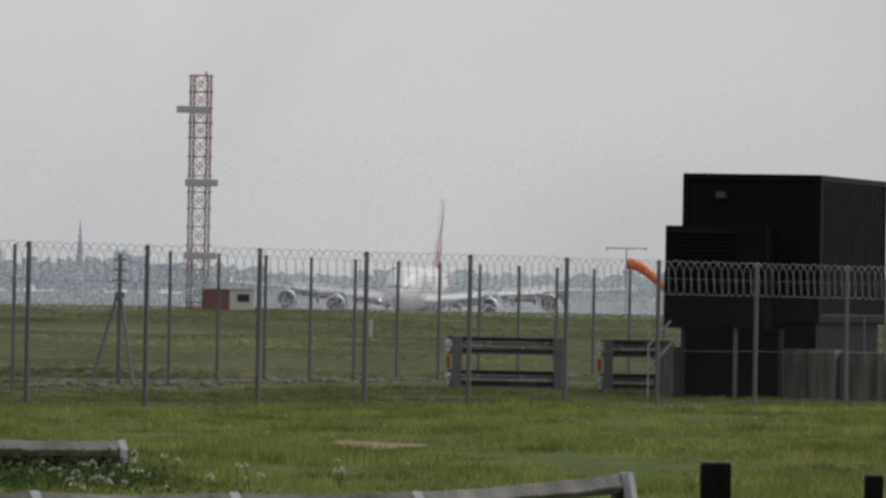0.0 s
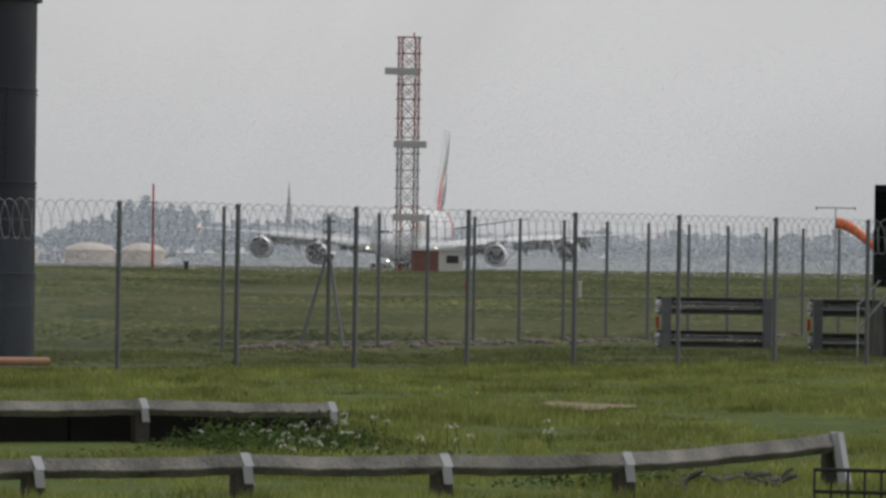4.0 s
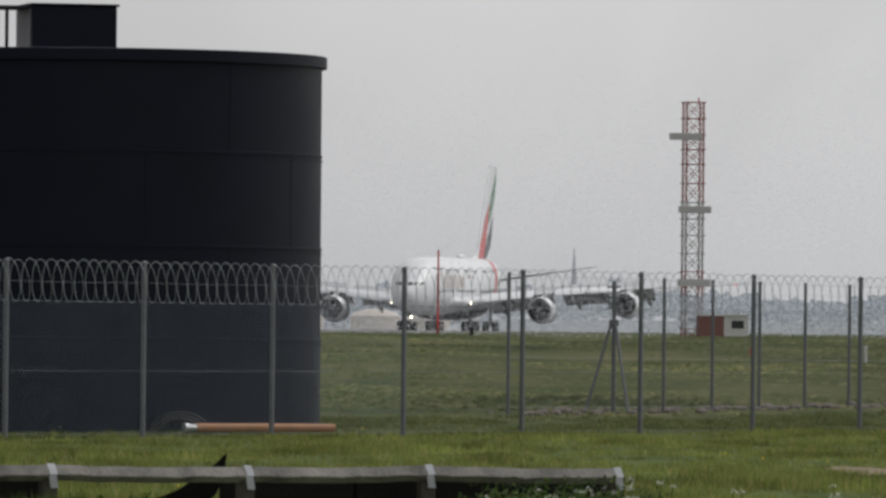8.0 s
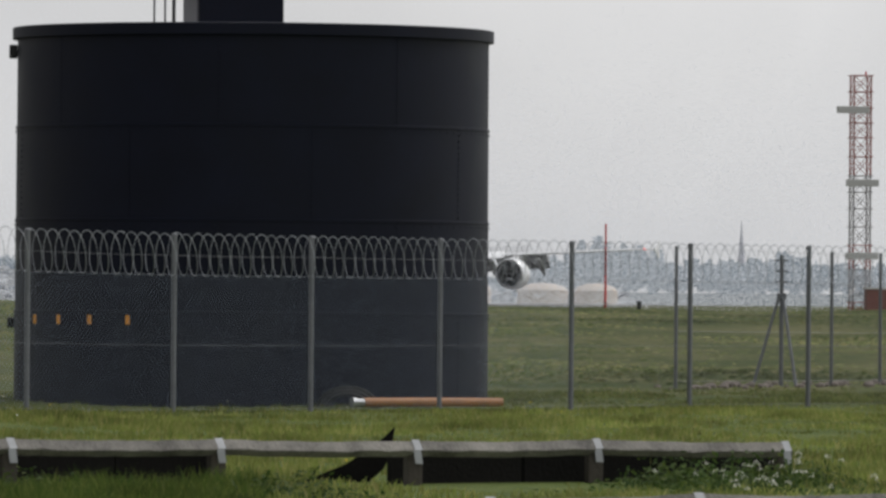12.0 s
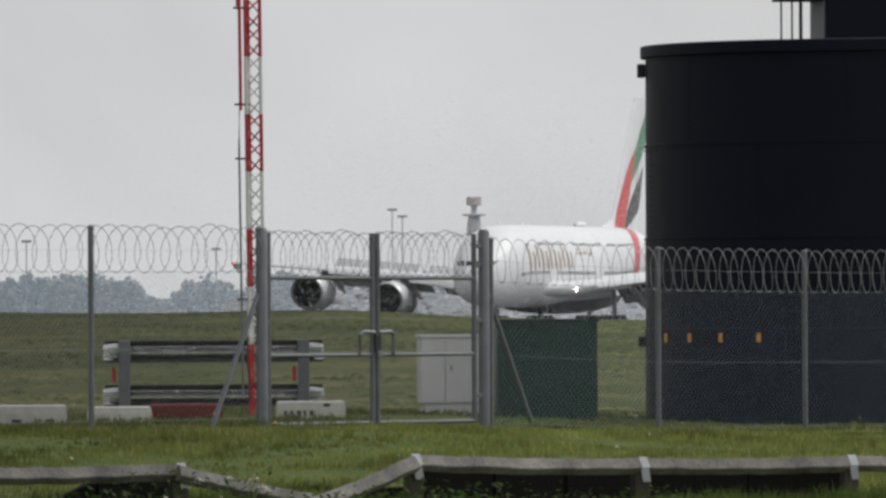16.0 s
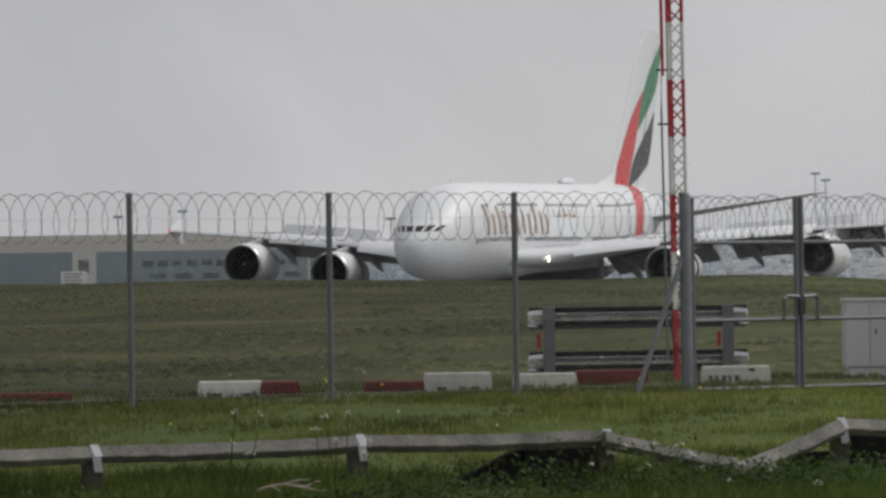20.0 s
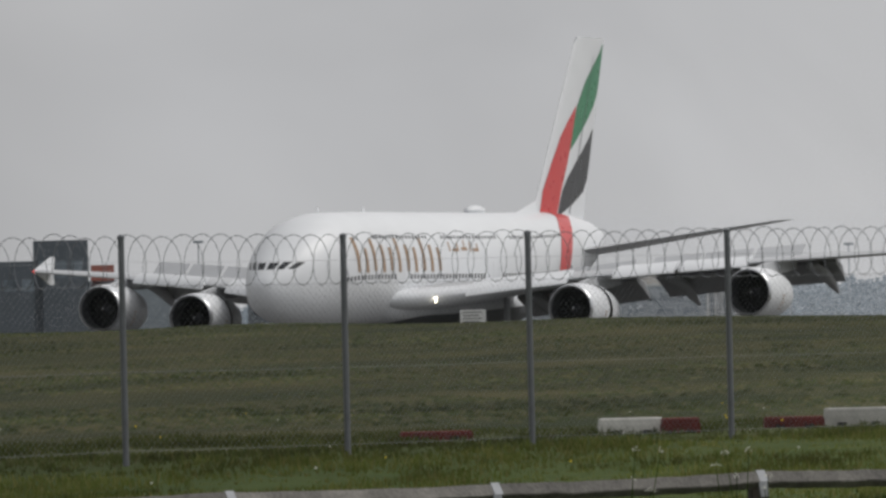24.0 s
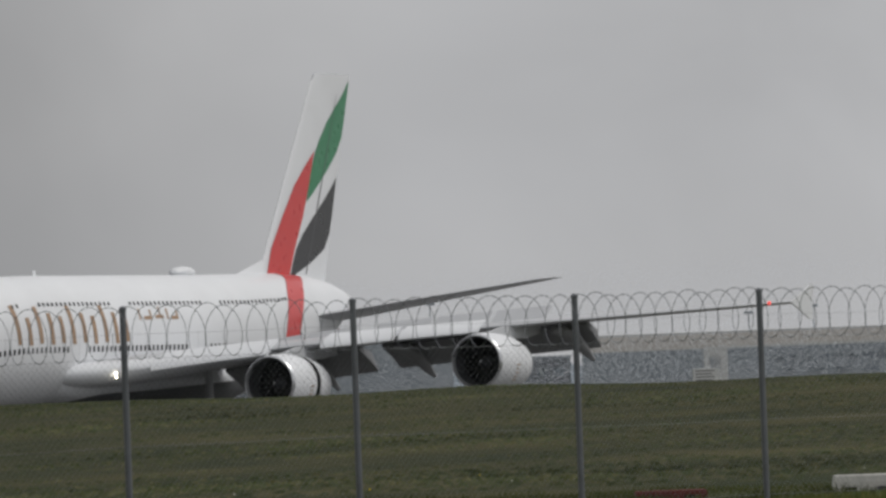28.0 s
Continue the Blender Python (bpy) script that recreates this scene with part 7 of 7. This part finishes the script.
weeds("weed_clumps", [(-22.45, 68.4, 0.5, 0.20), (-17.01, 68.6, 0.7, 0.24), (-11.56, 69.2, 0.7, 0.24), (-6.12, 70.0, 0.4, 0.16), (-13.61, 66.0, 1.2, 0.14), (-88.44, 64.8, 0.8, 0.14), (-98.64, 64.4, 0.8, 0.16), (-110.20, 63.8, 0.9, 0.16), (-121.09, 62.6, 0.9, 0.22), (-168.71, 58.5, 0.9, 0.30), (-160.54, 58.8, 0.9, 0.36), (-153.06, 59.0, 1.0, 0.34), (-144.22, 60.0, 0.8, 0.25), (-136.05, 60.6, 0.8, 0.24), (-129.25, 61.4, 0.8, 0.26), (-176.87, 57.0, 0.8, 0.26), (-185.03, 56.5, 0.7, 0.24), (-224.49, 55.0, 0.9, 0.24), (-238.10, 55.0, 0.9, 0.2), (-68.03, 63.0, 0.6, 0.2), (-126.53, 60.0, 0.7, 0.2), (-133.33, 62.0, 0.6, 0.2), (25.85, 57.5, 0.7, 0.16), (71.43, 52.5, 1.0, 0.18), (88.44, 54.0, 1.0, 0.2)], LEAF, "leafy green weeds under the timber rails", 8)


def parsley(spots, seed):
    """Cow parsley: thin stems with flat heads of tiny white flowers."""
    rng = random.Random(seed)
    v, f = [], []
    sv, sf = [], []
    for mil, r, w, n, h in spots:
        for _ in range(n):
            p = spot(mil + rng.gauss(0, w), r + rng.gauss(0, 0.8))
            top = p + Vector((rng.gauss(0, 0.05), rng.gauss(0, 0.05), h * rng.uniform(0.45, 1.15)))
            i = len(sv)
            sv += [p + Vector((-0.004, 0, 0)), p + Vector((0.004, 0, 0)), top + Vector((0.003, 0, 0)), top + Vector((-0.003, 0, 0))]
            sf.append((i, i + 1, i + 2, i + 3))
            rad = rng.uniform(0.020, 0.042)
            for _ in range(int(rad * 480)):
                a, d = rng.uniform(0, math.tau), rad * math.sqrt(rng.random())
                c = top + Vector((d * math.cos(a), d * math.sin(a), 0.006 * rng.gauss(0, 1) + 0.03 * (1 - d / rad)))
                s = rng.uniform(0.0035, 0.007)
                j = len(v)
                v += [c + Vector((s, 0, s * 0.5)), c + Vector((0, s, 0)), c + Vector((-s, 0, s * 0.6)), c + Vector((0, -s, -s * 0.3))]
                f.append((j, j + 1, j + 2, j + 3))
    mesh_thing("cow_parsley", v, f, PETAL, "flat white heads of cow parsley by the rail", "flowers")
    mesh_thing("flower_stems", sv, sf, LEAF, "thin green flower stems", "stems")


parsley([(-11.90, 67.5, 2.6, 13, 0.20), (-10.88, 65.0, 3.0, 10, 0.16), (-5.44, 69.0, 2.0, 8, 0.27), (4.76, 66.5, 2.2, 6, 0.2), (18.03, 67.5, 1.2, 4, 0.24), (-22.45, 67.6, 3.5, 4, 0.2), (-155.78, 60.0, 4.0, 5, 0.36), (-149.66, 60.5, 3.0, 5, 0.30), (-188.44, 58.0, 2.0, 6, 0.55), (-204.08, 57.0, 1.5, 4, 0.6), (75.51, 52.3, 2.0, 14, 0.22), (-139.46, 58.0, 6.0, 5, 0.22)], 9)


def specks():
    """Daisies, dandelions and dandelion clocks scattered in the verge."""
    rng = random.Random(14)
    for nm, mt, n, lab in (("dandelion_clocks", PETAL, 24, "white seed heads dotted over the verge"), ("dandelions", YELLOW, 30, "yellow flowers dotted over the verge")):
        bm = bmesh.new()
        for _ in range(n):
            p = spot(rng.uniform(-285.71, 95.24), rng.uniform(70, 135))
            bmesh.ops.create_icosphere(bm, subdivisions=1, radius=rng.uniform(0.009, 0.016), matrix=Matrix.Translation(p + Vector((0, 0, rng.uniform(0.1, 0.18)))))
        tagged(part(nm, bm, mt), lab, "flowers", kind="stuff")
    p = spot(21.90, 91.0)
    bm = bmesh.new()
    ring = []
    for k in range(28):
        a = k * math.tau / 28
        q = (1 + 0.25 * math.sin(3 * a + 1) + 0.1 * rng.uniform(-1, 1))
        x, y = p.x + 0.48 * q * math.cos(a), p.y + 2.6 * q * math.sin(a)
        ring.append(bm.verts.new((x, y, ground_z(x, y) + 0.02)))
    c = bm.verts.new((p.x, p.y, p.z + 0.04))
    for k in range(28):
        bm.faces.new((c, ring[k], ring[(k + 1) % 28]))
    tagged(part("bare_earth", bm, mat("sandy_earth", (0.19, 0.15, 0.085), 0.95, 0, 0.3, 5, 0.3, 20)), "bare sandy patch worn in the grass", "earth", kind="stuff")


specks()


def brush_pile():
    """Broken sticks and grey lumps heaped under the end of the long rail."""
    rng = random.Random(31)
    root = thing("brush_heap", Matrix.Identity(4), "low heap of pale broken wood under the timber rail", "wood heap")
    for k in range(22):
        p = spot(rng.uniform(33.33, 46.94), rng.uniform(55.6, 56.8))
        a = rng.uniform(-0.5, 0.5)
        n = rng.uniform(0.03, 0.10)
        d = Vector((math.cos(a) * n, math.sin(a) * n, rng.uniform(-0.04, 0.05)))
        c = p + Vector((0, 0, rng.uniform(0.04, 0.13)))
        bm = bmesh.new()
        tube(bm, [c - d, c + d * 0.2 + Vector((0, 0, 0.01)), c + d], [0.012, rng.uniform(0.018, 0.035), 0.012], 6)
        part("stick", bm, TIMBER, root)


brush_pile()


def dead_branch():
    rng = random.Random(44)
    root = thing("dead_branch", Matrix.Identity(4), "pale dead branch lying in the long grass", "branch")
    a = spot(-199.5, 58.6) + Vector((0, 0, 0.10))
    pts = [a + Vector((0.085 * k, rng.uniform(-0.03, 0.03), 0.03 * math.sin(k * 0.8) + 0.004 * k)) for k in range(7)]
    bm = bmesh.new()
    tube(bm, pts, [0.012, 0.013, 0.012, 0.010, 0.008, 0.006, 0.004], 6)
    part("bough", bm, STRAW, root)
    for k in (1, 2, 3, 4):
        d = Vector((rng.uniform(0.10, 0.2), rng.uniform(-0.1, 0.1), rng.uniform(0.01, 0.07) * (-1) ** k))
        bm = bmesh.new()
        tube(bm, [pts[k], pts[k] + d * 0.6 + Vector((0, 0, 0.012)), pts[k] + d], [0.008, 0.006, 0.003], 5)
        part("twig", bm, STRAW, root)


STRAW = mat("bleached_dead_wood", (0.34, 0.29, 0.23), 0.9, 0, 0.25, 6)
dead_branch()


# ---- mist: pale flecks added to imitate haze over the runway ----
MIST = mat("pale_haze_flecks", (0.73, 0.755, 0.80), 0.9, 0, 0.02, 0.02)


def flecks(name, c, s, a, b):
    """Tiny triangles round the points c, of half-width s, all in the plane of a and b: too small to tell apart."""
    s = s[:, None]
    co = np.stack([c - a * s - b * s * 0.7, c + a * s - b * s * 0.7, c + b * s * 1.3], 1).reshape(-1, 3)
    k = len(c)
    me = bpy.data.meshes.new(name)
    me.vertices.add(3 * k)
    me.vertices.foreach_set("co", co.astype(np.float32).ravel())
    me.loops.add(3 * k)
    me.loops.foreach_set("vertex_index", np.arange(3 * k, dtype=np.int32))
    me.polygons.add(k)
    me.polygons.foreach_set("loop_start", np.arange(0, 3 * k, 3, dtype=np.int32))
    me.update(calc_edges=True)
    me.materials.append(MIST)
    return new(name, me)


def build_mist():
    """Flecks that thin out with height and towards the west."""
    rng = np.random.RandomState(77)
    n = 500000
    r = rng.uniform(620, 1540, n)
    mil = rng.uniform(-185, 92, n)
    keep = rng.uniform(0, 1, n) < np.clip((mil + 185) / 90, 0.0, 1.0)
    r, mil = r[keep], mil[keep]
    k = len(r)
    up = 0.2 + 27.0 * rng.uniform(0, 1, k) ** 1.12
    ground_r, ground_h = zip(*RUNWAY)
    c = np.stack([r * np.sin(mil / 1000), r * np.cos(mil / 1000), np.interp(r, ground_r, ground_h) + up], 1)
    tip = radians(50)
    ob = flecks("runway_haze", c, rng.uniform(0.8, 1.2, k) * r * 0.000050, np.array((1.0, 0.0, 0.0)), np.array((0.0, math.sin(tip), math.cos(tip))))
    tagged(ob, "tiny pale flecks imitating thin haze over the runway", "mist", kind="stuff")


def build_plume():
    """Flecks added to imitate jet-blast haze, which trail the airliner."""
    rng = np.random.RandomState(78)
    n = 210000
    x = 36 + 190 * rng.uniform(0, 1, n) ** 1.4
    c = np.stack([x, rng.normal(0, 1, n) * (19 + 0.06 * x), 0.2 + (8 + 0.03 * x) * rng.uniform(0, 1, n) ** 1.2], 1)
    tip = radians(50)
    # tipped towards the sky ahead of the airliner
    ob = flecks("haze_plume", c, rng.uniform(0.8, 1.2, n) * 0.026, np.array((0.0, 1.0, 0.0)), np.array((math.sin(tip), 0.0, math.cos(tip))))
    ob.matrix_world = pose(*AIRLINER_ROWS[0][1:])
    return tagged(ob, "tiny pale flecks imitating haze behind the rolling airliner", "spray", kind="stuff")


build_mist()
plume = build_plume()


# ---- what moves ----
def motions():
    heading = 9.07
    rows = []
    for t, x, y, z in AIRLINER_ROWS:
        rows.append((t, pose(x, y, z, 0, 0, 90 - heading)))
    walk(airliner, rows)
    walk(plume, rows)


motions()
